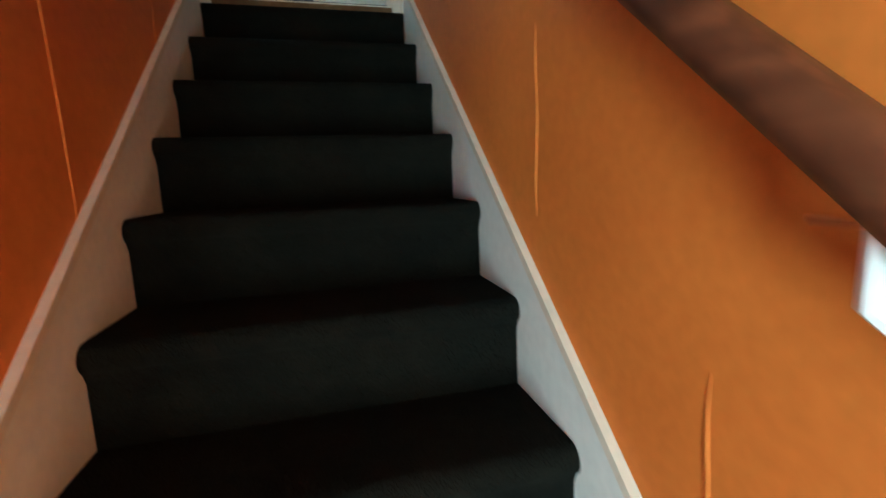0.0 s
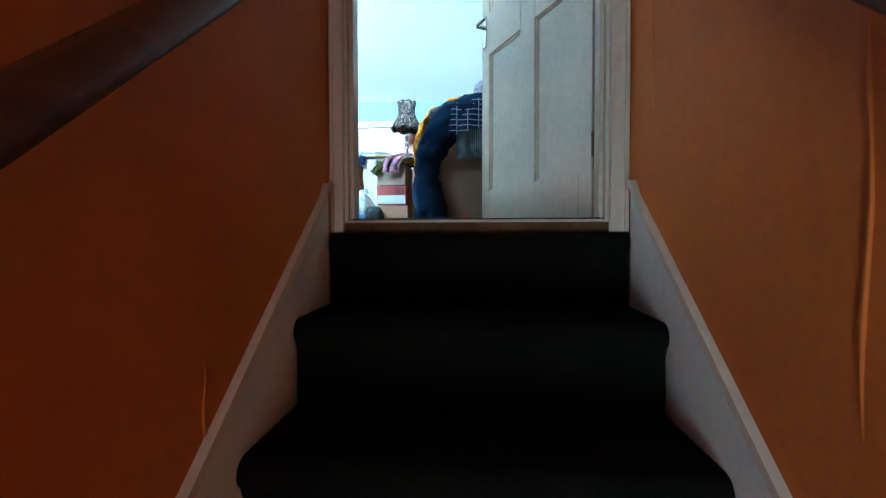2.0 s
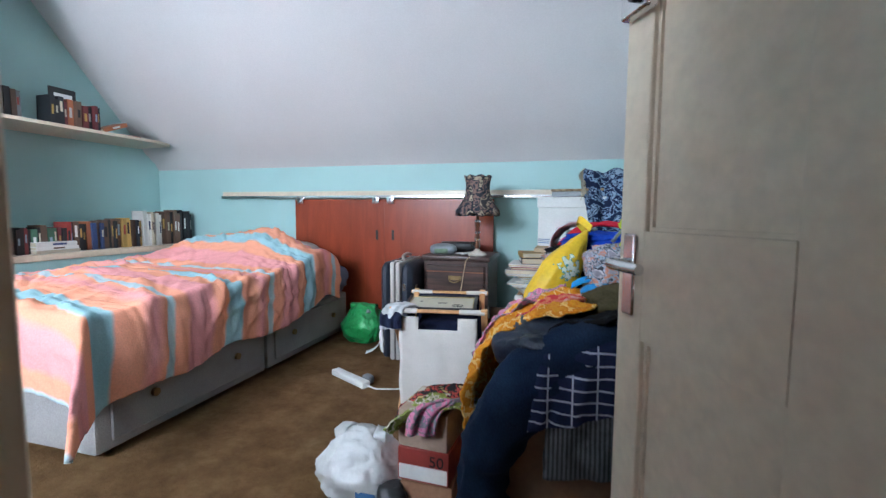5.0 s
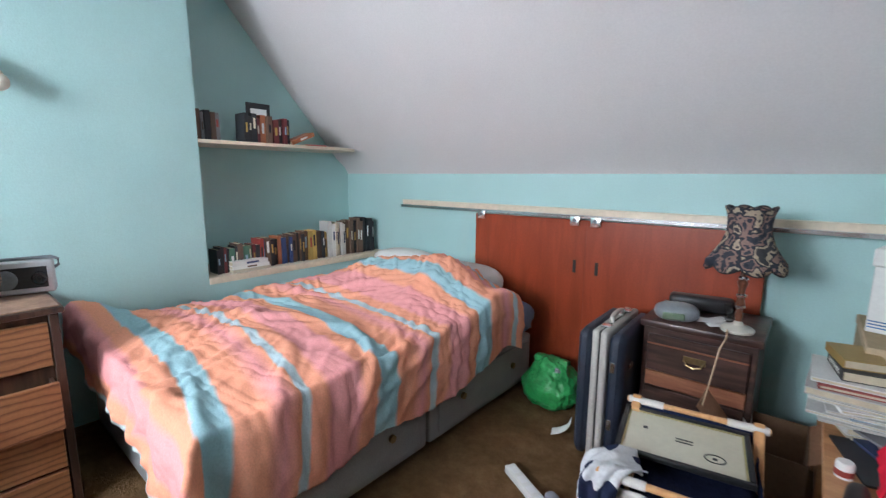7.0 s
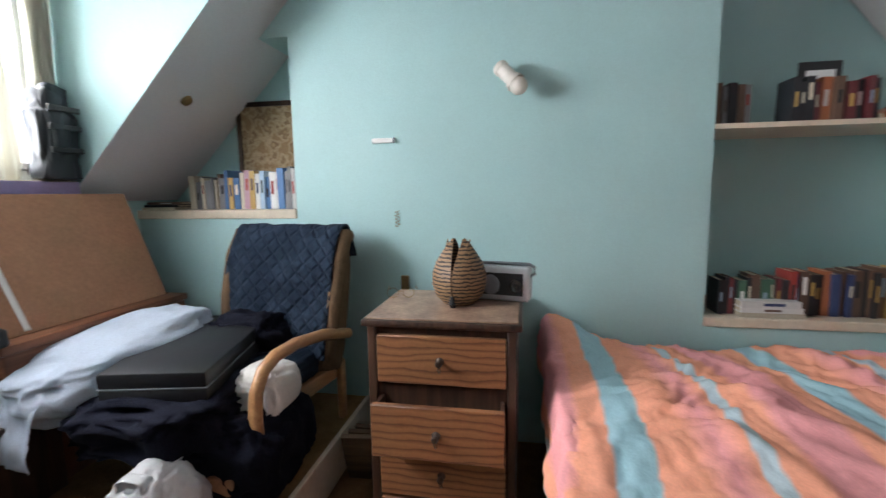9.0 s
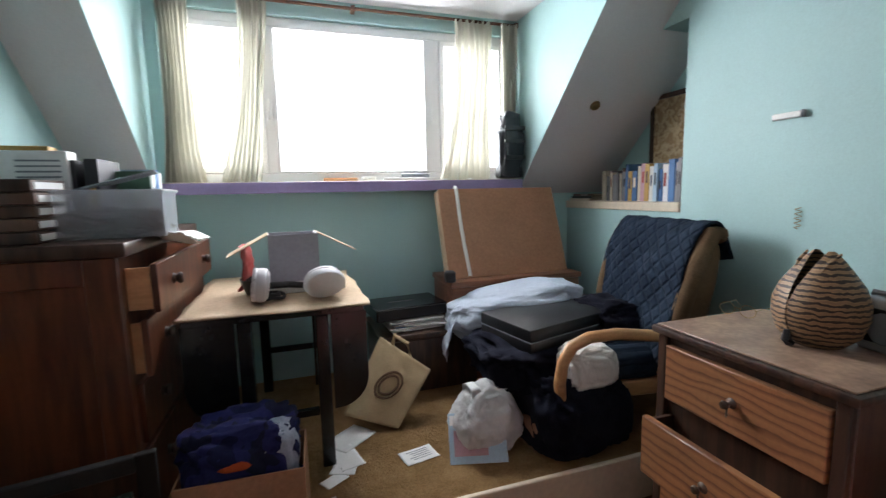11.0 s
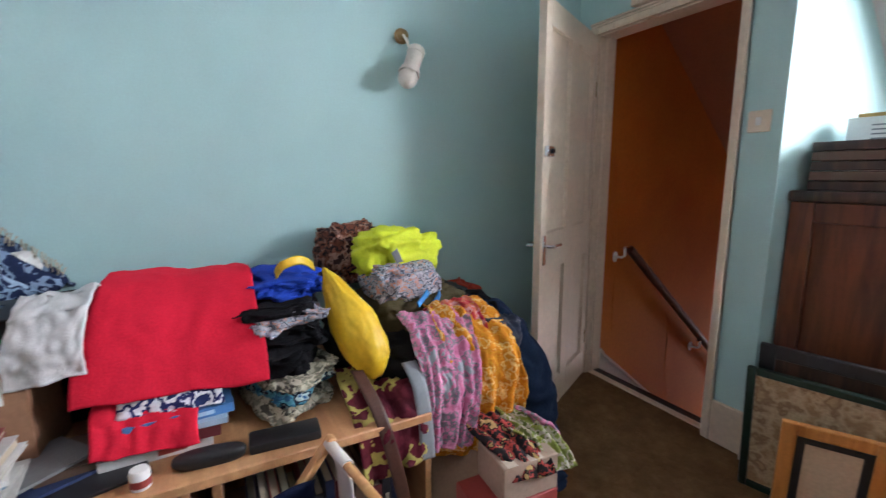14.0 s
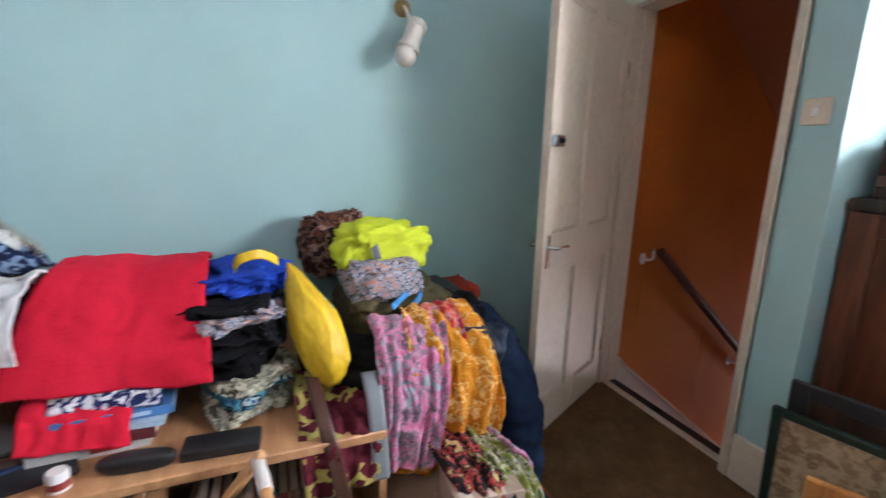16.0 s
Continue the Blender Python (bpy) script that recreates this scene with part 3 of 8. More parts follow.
for s in (1, -1):
    y0 = 0.0 if s > 0 else -DT
    bm = bmesh.new()
    a, b = sorted((y0 + s * 0.0005, y0 + s * 0.007))
    box(bm, 0.684, 0.716, a, b, 0.81, 0.95, bevel=0.003)
    hd = part("handle_plate", bm, M_chrome, door, "worn chrome lever handle plate")
    bm = bmesh.new()
    tube(bm, [(0.70, y0 + s * 0.007, 0.90), (0.70, y0 + s * 0.042, 0.90), (0.685, y0 + s * 0.050, 0.901), (0.61, y0 + s * 0.048, 0.899)], 0.0085, 10)
    part("lever", bm, M_chrome, hd)
bm = bmesh.new()
box(bm, 0.655, 0.728, 0.0005, 0.022, 1.305, 1.352, bevel=0.004)
lk = part("night_latch", bm, M_chrome, door, "small metal night latch")
bm = bmesh.new()
tube(bm, [(0.682, 0.0222, 1.33), (0.682, 0.032, 1.33)], 0.011, 12)
part("latch_knob", bm, M_blackgloss, lk)
for z in (0.2, 1.65):
    bm = bmesh.new()
    tube(bm, [(-0.004, -0.002, z), (-0.004, -0.002, z + 0.08)], 0.006, 8)
    part("hinge", bm, M_brass, door)

# ---- window ----
win = tagged(new("window_1"), "white plastic three-light dormer window with overcast daylight", "window", kind="structure")
FY0, FY1 = WY - 0.105, WY - 0.035
part("window_frame", B(WX1, WX0, FY0, FY1, WZ0, WZ0 + 0.05, bevel=0.004), M_upvc, win)
part("window_frame", B(WX1, WX0, FY0, FY1, WZ1 - 0.05, WZ1, bevel=0.004), M_upvc, win)
for xa, xb in ((WX1, WX1 + 0.05), (WX0 - 0.05, WX0), (-1.11, -1.05), (-2.09, -2.00)):
    part("window_frame", B(xa, xb, FY0, FY1 + 0.001, WZ0 + 0.0505, WZ1 - 0.0505, bevel=0.004), M_upvc, win)
M_glass = bpy.data.materials.new("window_glass")
M_glass.use_nodes = True
gb = M_glass.node_tree.nodes["Principled BSDF"]
gb.inputs["Transmission Weight"].default_value, gb.inputs["Roughness"].default_value, gb.inputs["IOR"].default_value = 1.0, 0.0, 1.45
for xa, xb in ((WX1 + 0.05, -2.09), (-2.00, -1.11), (-1.05, WX0 - 0.05)):
    t = 0.032 if xa != -2.00 else 0.012
    bm = bmesh.new()
    za, zb = WZ0 + 0.051, WZ1 - 0.051
    box(bm, xa, xa + t, FY0 + 0.01, FY1 + 0.012, za, zb, bevel=0.003)
    box(bm, xb - t, xb, FY0 + 0.01, FY1 + 0.012, za, zb, bevel=0.003)
    box(bm, xa + t, xb - t, FY0 + 0.01, FY1 + 0.012, za, za + t, bevel=0.003)
    box(bm, xa + t, xb - t, FY0 + 0.01, FY1 + 0.012, zb - t, zb, bevel=0.003)
    part("sash", bm, M_upvc, win)
    g = part("pane", B(xa + t, xb - t, FY0 + 0.03, FY0 + 0.036, za + t, zb - t), M_glass, win, smooth=False)
    g.visible_shadow = False
for x in (-2.045, -1.08):
    bm = bmesh.new()
    box(bm, x - 0.012, x + 0.012, FY1 + 0.013, FY1 + 0.03, 1.72, 1.83, bevel=0.005, seg=2)
    part("window_handle", bm, M_upvc, win)
bm = bmesh.new()
box(bm, -2.615, -0.505, WY - 0.034, WY + 0.085, 1.338, 1.369, bevel=0.004)
structure("trim_window_sill", bm, M_cream, "cream painted window board", "window sill")
structure("trim_sill_edge", B(-2.615, -0.505, WY + 0.0855, WY + 0.093, 1.305, 1.366, bevel=0.002), M_purple, "purple painted edge of the window board", "window sill")

# ---- sliding cupboard doors on the knee wall ----
KY = YN - 0.001
rail = tagged(new("sliding_door_track"), "white painted batten with an aluminium sliding door track", "door track", kind="structure")
part("batten", B(-2.72, 0.75, KY - 0.045, KY, 1.115, 1.165, bevel=0.003), M_cream, rail)
part("track", B(-2.72, 0.75, KY - 0.062, KY - 0.0455, 1.105, 1.128, bevel=0.002), M_chrome, rail)
for i, (xa, xb, y0) in enumerate(((-1.96, -1.13, KY - 0.048), (-1.128, -0.235, KY - 0.054))):
    d = tagged(thing("sliding_cupboard_door", "red-brown varnished sliding cupboard door below the slope", "cupboard door", (xa + xb) / 2, y0 + 0.01, 0.012, group="sliding cupboard doors"), kind="")
    w2 = (xb - xa) / 2
    part("door_panel", B(-w2, w2, -0.012, 0.010, 0.0, 1.085, bevel=0.002), M_redbrown, d, smooth=False)
    hx = w2 - 0.065 if i == 0 else -w2 + 0.075
    bm = bmesh.new()
    box(bm, hx - 0.010, hx + 0.010, -0.0155, -0.0125, 0.755, 0.835, bevel=0.001)
    part("recessed_pull", bm, M_black, d)
    for rx in (-w2 + 0.06, w2 - 0.07) if i == 0 else (-w2 + 0.06,):
        bm = bmesh.new()
        box(bm, rx - 0.032, rx + 0.032, -0.034, -0.0125, 1.048, 1.11, bevel=0.006, seg=2)
        rr = part("roller_bracket", bm, M_chrome, d, "bright metal roller hanger")
        bm = bmesh.new()
        tube(bm, [(rx, -0.0345, 1.085), (rx, -0.040, 1.085)], 0.012, 12)
        part("screw", bm, M_greyplastic, rr)

# ---- bed ----
BX0, BX1, BY0, BY1 = -2.93, -1.43, 1.04, 3.06
M_divan = mat("grey_divan_fabric", (0.40, 0.385, 0.38), 0.9, 0.12, 6, 160, 0.4)
M_sheetblue = mat("blue_grey_sheet", (0.20, 0.26, 0.38), 0.9, 0.15, 8, 120, 0.4)
M_pillow = mat("white_pillowcase", (0.74, 0.72, 0.68), 0.9, 0.06, 6, 100, 0.4)
bed = thing("bed", "double divan bed with grey fabric drawers", "bed", (BX0 + BX1) / 2, (BY0 + BY1) / 2, 0)
cx, cy = (BX0 + BX1) / 2, (BY0 + BY1) / 2
hx, hy = (BX1 - BX0) / 2, (BY1 - BY0) / 2
for i, (ya, yb) in enumerate(((-hy, -0.01), (0.01, hy))):
    base = part("divan_base", B(-hx, hx, ya, yb, 0.03, 0.34, bevel=0.015, seg=2), M_divan, bed)
    dr = part("drawer_front", B(hx + 0.001, hx + 0.014, ya + 0.06, yb - 0.06, 0.07, 0.31, bevel=0.006), M_divan, bed)
    for yy in (ya + 0.25, yb - 0.25):
        bm = bmesh.new()
        tube(bm, [(hx + 0.0145, yy, 0.2), (hx + 0.028, yy, 0.2)], 0.018, 14)
        part("drawer_knob", bm, M_brass, dr, "round dull metal knob")
    for xx in (-hx + 0.1, hx - 0.1):
        bm = bmesh.new()
        tube(bm, [(xx, ya + 0.1, 0), (xx, ya + 0.1, 0.032)], 0.025, 10)
        part("castor", bm, M_black, bed)
mt = part("mattress", B(-hx + 0.01, hx - 0.01, -hy + 0.01, hy, 0.342, 0.53, bevel=0.04, seg=3), M_sheetblue, bed, "mattress in a blue-grey sheet")

# striped duvet, its stripes across the bed
M_duvet = mat("striped_duvet_cotton", (0.8, 0.3, 0.2), 0.85, 0.10, 5, 140, 0.25)
nt = M_duvet.node_tree
uvn = nt.nodes.new("ShaderNodeUVMap")
uvn.uv_map = "cloth"
sep = nt.nodes.new("ShaderNodeSeparateXYZ")
nt.links.new(uvn.outputs[0], sep.inputs[0])
wob = nt.nodes.new("ShaderNodeTexNoise")
wob.inputs["Scale"].default_value = 5.0
nt.links.new(uvn.outputs[0], wob.inputs["Vector"])
ad = nt.nodes.new("ShaderNodeMath")
ad.operation = 'MULTIPLY_ADD'
nt.links.new(wob.outputs[0], ad.inputs[0])
ad.inputs[1].default_value = 0.02
sh = nt.nodes.new("ShaderNodeMath")
sh.operation = 'ADD'
sh.inputs[1].default_value = 0.32
nt.links.new(sep.outputs[1], sh.inputs[0])
nt.links.new(sh.outputs[0], ad.inputs[2])
fr = nt.nodes.new("ShaderNodeMath")
fr.operation = 'MULTIPLY'
fr.inputs[1].default_value = 1 / 0.66
nt.links.new(ad.outputs[0], fr.inputs[0])
fr2 = nt.nodes.new("ShaderNodeMath")
fr2.operation = 'FRACT'
nt.links.new(fr.outputs[0], fr2.inputs[0])
CORAL, PINK, BLUE, PALE = (0.86, 0.37, 0.235), (0.82, 0.35, 0.345), (0.36, 0.56, 0.61), (0.50, 0.60, 0.63)
rmp = ramp_node(nt, [(0.0, CORAL), (0.13, CORAL), (0.15, BLUE), (0.28, BLUE), (0.30, CORAL), (0.40, CORAL), (0.44, PINK), (0.62, PINK), (0.66, CORAL),
                     (0.74, CORAL), (0.755, PALE), (0.80, PALE), (0.815, CORAL), (0.90, PINK), (1.0, CORAL)])
nt.links.new(fr2.outputs[0], rmp.inputs[0])
set_base(M_duvet, rmp.outputs[0])


def duvet_top(x, y):
    z = 0.59
    z += 0.235 * math.exp(-((y - 2.60) / 0.30) ** 2) * (1 / (1 + math.exp(-(x + 2.60) * 8))) * (1 - 0.62 / (1 + math.exp(-(x + 1.64) * 11)))
    z += 0.05 * math.exp(-((y - 1.7) / 0.5) ** 2) * math.exp(-((x + 2.0) / 0.6) ** 2)
    z -= 0.06 * math.exp(-((x + 3.0) / 0.12) ** 2)
    z += 0.15 * math.exp(-((x + 3.0) / 0.28) ** 2 - ((y - 1.0) / 0.16) ** 2)
    return z


CREASES = ((18, 1.1, 5.0, 0.028, 1.0), (-38, 1.3, 7.0, 0.024, 5.0), (74, 1.6, 8.0, 0.021, 9.0), (40, 2.6, 15.0, 0.013, 13.0), (-12, 4.0, 24.0, 0.007, 17.0))


def creases(s, t):
    """Height of the duvet's folds: broad swells, and long creases of several ways that come in clusters."""
    q = Vector((s, t, 0.0))
    warp = Vector((noise.noise(q * 1.4), noise.noise(q * 1.4 + Vector((7, 0, 0))), 0.0))
    h = 0.030 * noise.noise(q * 1.7) + 0.002 * noise.noise(q * 34) - 0.008
    for turn, kx, ky, amp, seed in CREASES:
        c, sn = math.cos(radians(turn)), math.sin(radians(turn))
        p = Vector(((s * c + t * sn) * kx, (t * c - s * sn) * ky, seed)) + warp * 1.6
        ridge = max(0.0, 1 - 2.6 * abs(noise.noise(p)))
        where = min(1.0, max(0.0, 0.5 + 1.9 * noise.noise(q * 1.5 + Vector((seed, seed * 0.7, 0)))))
        h += amp * ridge ** 1.6 * where
    return h


bm = bmesh.new()
lay = bm.loops.layers.uv.new("cloth")
NU, NV = 190, 240
LS = 2.00
grid = []
for i in range(NU + 1):
    row = []
    for j in range(NV + 1):
        foot = j / NV
        s = i / NU * (LS - 0.085 * (1 - max(0.0, (foot - 0.62) / 0.38) ** 1.6) + 0.05 * noise.noise(Vector((j * 0.03, 2.0, 8.0))))
        LT = 1.80 + 0.26 + 0.13 * (s / LS) ** 2.5
        t = j / NV * LT
        hem = 0.06 * noise.noise(Vector((s * 1.5, t * 1.5, 4.0)))
        x, y = -2.975 + s, 2.82 - t + 0.05 * math.sin(s * 2.2)
        ds, dt = max(0.0, x - (BX1 + 0.02)), max(0.0, (BY0 - 0.02) - y)
        xx, yy = min(x, BX1 + 0.02), max(y, BY0 - 0.02)
        z = duvet_top(xx, yy)
        f = creases(s, t)
        edge = min(1.0, (ds + dt) / 0.08)
        if ds or dt:
            # over the edge: hangs down, bellying out in soft pleats
            rr = 0.050 * (1 - math.exp(-(ds + dt) / 0.05))
            pleat = 0.024 * noise.noise(Vector((t * 7, s * 1.2, 1))) + 0.012 * noise.noise(Vector((t * 19, s * 2, 4))) if ds >= dt else 0.022 * noise.noise(Vector((s * 7, t * 1.2, 2)))
            k = ds / (ds + dt)
            xx += (rr + pleat * edge + f * 0.7) * k ** 0.6 if ds else 0
            yy -= (rr + pleat * edge + f * 0.7) * (1 - k) ** 0.6 if dt else 0
            both = min(ds, dt)
            xx, yy = xx + 0.45 * both, yy - 0.45 * both
            drop = max(ds, dt) - 0.05 * both
            z -= max(0.0, drop - 0.03)
            z += f * (1 - edge)
            z = max(z, 0.03)
        else:
            z += f
        row.append(bm.verts.new((xx, yy, z)))
    grid.append(row)
for i in range(NU):
    for j in range(NV):
        fc = bm.faces.new((grid[i][j], grid[i + 1][j], grid[i + 1][j + 1], grid[i][j + 1]))
        for lp, (a, b) in zip(fc.loops, ((i, j), (i + 1, j), (i + 1, j + 1), (i, j + 1))):
            lp[lay].uv = (a / NU * LS, b / NV * 2.05 + 0.11)
drop_shape("duvet", bm, M_duvet, "rumpled coral, pink and blue striped duvet on the bed", "duvet", thick=0.022)

bm = bmesh.new()
heap(bm, (-2.52, 3.0, 0.67), (0.32, 0.15, 0.115), 3, 0.012, 5, 4, 0.75)
drop_shape("pillow", bm, M_pillow, "white pillow against the knee wall", "pillow", "pillows on the bed")
bm = bmesh.new()
heap(bm, (-1.93, 3.0, 0.64), (0.27, 0.15, 0.11), 8, 0.012, 5, 4, 0.75)
drop_shape("pillow", bm, M_pillow, "white pillow sticking out from under the duvet", "pillow", "pillows on the bed")
bm = bmesh.new()
heap(bm, (-1.62, 2.90, 0.47), (0.25, 0.18, 0.10), 15, 0.02, 5, 4, 0.7)
drop_shape("blue_pillow", bm, M_sheetblue, "blue-grey pillow hanging over the bed edge", "pillow", "pillows on the bed")

# ---- books ----
COVERS = [mat("book_cover_" + n, c, 0.5, 0.08, 12, 90, 0.05, rand=0.25) for n, c in (
    ("black", (0.02, 0.02, 0.025)), ("navy", (0.03, 0.05, 0.13)), ("blue", (0.06, 0.17, 0.38)), ("red", (0.35, 0.05, 0.04)), ("rust", (0.36, 0.12, 0.05)),
    ("cream", (0.62, 0.55, 0.42)), ("white", (0.72, 0.71, 0.68)), ("brown", (0.13, 0.075, 0.05)), ("green", (0.06, 0.14, 0.09)), ("ochre", (0.48, 0.30, 0.08)),
    ("pink", (0.55, 0.33, 0.38)), ("grey", (0.22, 0.22, 0.23)), ("maroon", (0.16, 0.03, 0.035)), ("pale_blue", (0.34, 0.47, 0.58)))]
COVER_NAMES = ["black", "navy", "blue", "red", "rust", "cream", "white", "brown", "green", "ochre", "pink", "grey", "maroon", "pale blue"]
M_pages = mat("yellowed_pages", (0.62, 0.54, 0.40), 0.9, 0.12, 30, 300, 0.3)
rb = random.Random(7)


def book(th, h, d, ci, m, group, where, mark=True):
    """Spine at local y = 0 facing -y, standing along z, thickness along x."""
    ob = thing("book", COVER_NAMES[ci] + " book " + where, "book", 0, 0, group=group)
    ob.matrix_basis = m
    bm = bmesh.new()
    c = 0.0025
    box(bm, 0, c, 0, d, 0, h)
    box(bm, th - c, th, 0, d, 0, h)
    box(bm, c, th - c, 0, c * 1.5, 0, h)
    part("cover", bm, COVERS[ci], ob, smooth=False)
    part("page_block", B(c + 0.0005, th - c - 0.0005, c * 1.5 + 0.0005, d - 0.004, 0.003, h - 0.003), M_pages, ob, smooth=False)
    if mark and th > 0.012 and rb.random() < 0.6:
        lc = rb.choice((6, 9, 5, 0, 13)) if ci in (0, 1, 2, 3, 4, 7, 8, 12) else rb.choice((0, 1, 3, 7))
        bm = bmesh.new()
        z0 = h * rb.uniform(0.35, 0.5)
        box(bm, th * 0.28, th * 0.72, -0.0012, -0.0002, z0, z0 + h * rb.uniform(0.25, 0.4))
        part("spine_lettering", bm, COVERS[lc], ob, smooth=False)
    return ob


def book_row(x, y0, y1, z, hmin, hmax, group, where, palette, face=1, tilt=0.0, depth=0.14, setback=0.03):
    """Books side by side along y on a shelf, their spines facing +x."""
    y = y0
    while y < y1:
        th = rb.uniform(0.016, 0.042)
        h, d = rb.uniform(hmin, hmax), rb.uniform(depth * 0.8, depth)
        back = rb.uniform(0, setback)
        m = pose(x - back, y, z, 0, 0, 90) @ pose(0, 0, 0, 0, rb.uniform(-1.5, 1.5) + tilt, 0)
        book(th, h, d, rb.choice(palette), m, group, where)
        y += th + rb.uniform(0.0005, 0.003)


G1 = "books in the alcove beside the bed"
wh = "standing on the alcove ledge beside the bed"
book_row(XB - 0.05, 1.78, 2.08, 0.701, 0.16, 0.19, G1, wh, [0, 7, 12, 0, 7, 0, 11, 8])
book_row(XB - 0.06, 2.08, 2.42, 0.701, 0.19, 0.22, G1, wh, [1, 7, 0, 4, 0, 7, 3, 11])
book_row(XB - 0.05, 2.42, 2.66, 0.701, 0.20, 0.235, G1, wh, [9, 7, 0, 5, 7, 0])
book_row(XB - 0.04, 2.66, 2.84, 0.701, 0.25, 0.29, G1, wh, [6, 6, 5, 8])
book_row(XB - 0.04, 2.84, 3.14, 0.701, 0.26, 0.30, G1, wh, [0, 7, 0, 11, 7, 12, 0])
for i, (ci, th) in enumerate(((5, 0.022), (6, 0.024), (6, 0.03))):
    book(th, 0.27 - 0.01 * i, 0.12, ci, pose(XB - 0.01, 1.86, 0.7015 + sum((0.022, 0.024, 0.03)[:i]), 0, 0, 90) @ pose(0, 0, 0, 0, 90, 0) @ pose(-th, 0, 0), G1, "lying flat on the alcove ledge")
# upper shelf
sh = thing("wall_shelf", "thin cream painted shelf across the alcove", "shelf", -3.27, 2.40, 1.555)
bm = bmesh.new()
prism(bm, [(-0.228, -0.698), (0.25, -0.698), (0.25, 0.40), (0.18, 0.56), (-0.228, 0.60)], "z", 0.0, 0.022)
part("shelf_board", bm, M_cream, sh, smooth=False)
G2 = "books on the upper alcove shelf"
wh2 = "standing on the upper alcove shelf"
book_row(XB - 0.06, 1.73, 1.87, 1.578, 0.17, 0.195, G2, wh2, [7, 7, 12, 0, 11, 7])
book_row(XB - 0.06, 2.03, 2.20, 1.578, 0.17, 0.20, G2, wh2, [0, 7, 12, 0, 4, 5, 0])
book_row(XB - 0.06, 2.24, 2.36, 1.578, 0.16, 0.19, G2, wh2, [0, 12, 0])
bm = bmesh.new()
box(bm, 0, 0.18, -0.012, 0.0, 0.0, 0.29, bevel=0.003)
fr = thing("small_picture", "small dark picture frame leaning behind the books", "picture frame", XB - 0.22, 2.12, 1.5775, 90, rx=0)
part("frame", bm, M_black, fr)
part("picture", B(0.03, 0.15, -0.0145, -0.0125, 0.17, 0.25), M_paper, fr, smooth=False)
book(0.03, 0.20, 0.13, 4, pose(XB - 0.05, 2.38, 1.5785, 0, 0, 90) @ pose(0, 0, 0, 0, 68, 0) @ pose(-0.03, 0, 0), G2, "fallen over on the upper alcove shelf")
book(0.012, 0.18, 0.11, 3, pose(XB - 0.06, 2.50, 1.5785, 0, 0, 90) @ pose(0, 0, 0, 0, 90, 0) @ pose(-0.012, 0, 0), G2, "lying flat on the upper alcove shelf")
# window alcove
G3 = "books in the alcove near the window"
wh3 = "standing on the alcove ledge near the window"
book_row(XB - 0.06, -1.02, -0.78, 1.216, 0.15, 0.20, G3, wh3, [5, 7, 5, 11, 5])
book_row(XB - 0.05, -0.78, -0.52, 1.216, 0.17, 0.22, G3, wh3, [9, 13, 6, 2, 10, 6, 5])
book_row(XB - 0.05, -0.52, -0.34, 1.216, 0.19, 0.24, G3, wh3, [1, 2, 6, 0, 11, 9])
for i in range(3):
    book(0.014, 0.22, 0.15, (5, 0, 7)[i], pose(XB - 0.02, -1.30 + 0.02 * i, 1.216 + 0.015 * i, 0, 0, 90) @ pose(0, 0, 0, 0, 90, 0) @ pose(-0.014, 0, 0), G3, "lying flat on the alcove ledge")

# framed print standing behind the books
pic = thing("framed_print", "old brown framed print leaning in the alcove", "picture", -3.295, -0.62, 1.217, 0, ry=-0.0)
W, H, t = 0.20, 0.62, 0.028
bm = bmesh.new()
for a in ((-W, -W + t, 0, H), (W - t, W, 0, H), (-W + t, W - t, 0, t), (-W + t, W - t, H - t, H)):
    box(bm, 0.0, 0.02, a[0], a[1], a[2], a[3], bevel=0.003)
part("frame", bm, M_darkwood, pic)
M_print = patterned("faded_brown_print", [(0.42, 0.30, 0.17), (0.25, 0.16, 0.09), (0.50, 0.38, 0.24), (0.33, 0.22, 0.12)], 14, interp='LINEAR')
part("print", B(0.004, 0.012, -W + t + 0.0005, W - t - 0.0005, t + 0.0005, H - t - 0.0005), M_print, pic, "faded brown print")

# ---- chest of drawers beside the bed ----
M_stonetop = mat("marbled_brown_laminate", (0.40, 0.27, 0.19), 0.35, 0.3, 9, 60, 0.05, col2=(0.22, 0.13, 0.09))
CW, CD = 0.565, 0.46
M_darkmetal = mat("dark_bronze", (0.10, 0.075, 0.06), 0.4, 0.2, 20, 90, 0.05, metal=0.8)
chest = thing("chest_of_drawers", "dark wood chest with grained drawer fronts, one drawer ajar", "chest of drawers", -2.51, 0.588, 0, 0)
chest.scale = (1, 1, 0.967)
# local: front faces +x
part("carcass", B(-CD / 2, CD / 2 - 0.02, -CW / 2 + 0.02, CW / 2 - 0.02, 0.03, 0.855, bevel=0.004), M_darkwood, chest)
bm = bmesh.new()
box(bm, -CD / 2 - 0.005, CD / 2 + 0.015, -CW / 2, CW / 2, 0.856, 0.882, bevel=0.008, seg=2)
top = part("top_edge", bm, M_darkwood, chest)
part("top_panel", B(-CD / 2 + 0.005, CD / 2 + 0.003, -CW / 2 + 0.014, CW / 2 - 0.014, 0.8825, 0.888, bevel=0.002), M_stonetop, chest, "worn brown marbled top")
for yy in (-CW / 2 + 0.02, CW / 2 - 0.05):
    part("front_post", B(CD / 2 - 0.0195, CD / 2 + 0.002, yy, yy + 0.03, 0.0, 0.855, bevel=0.003), M_darkwood, chest)
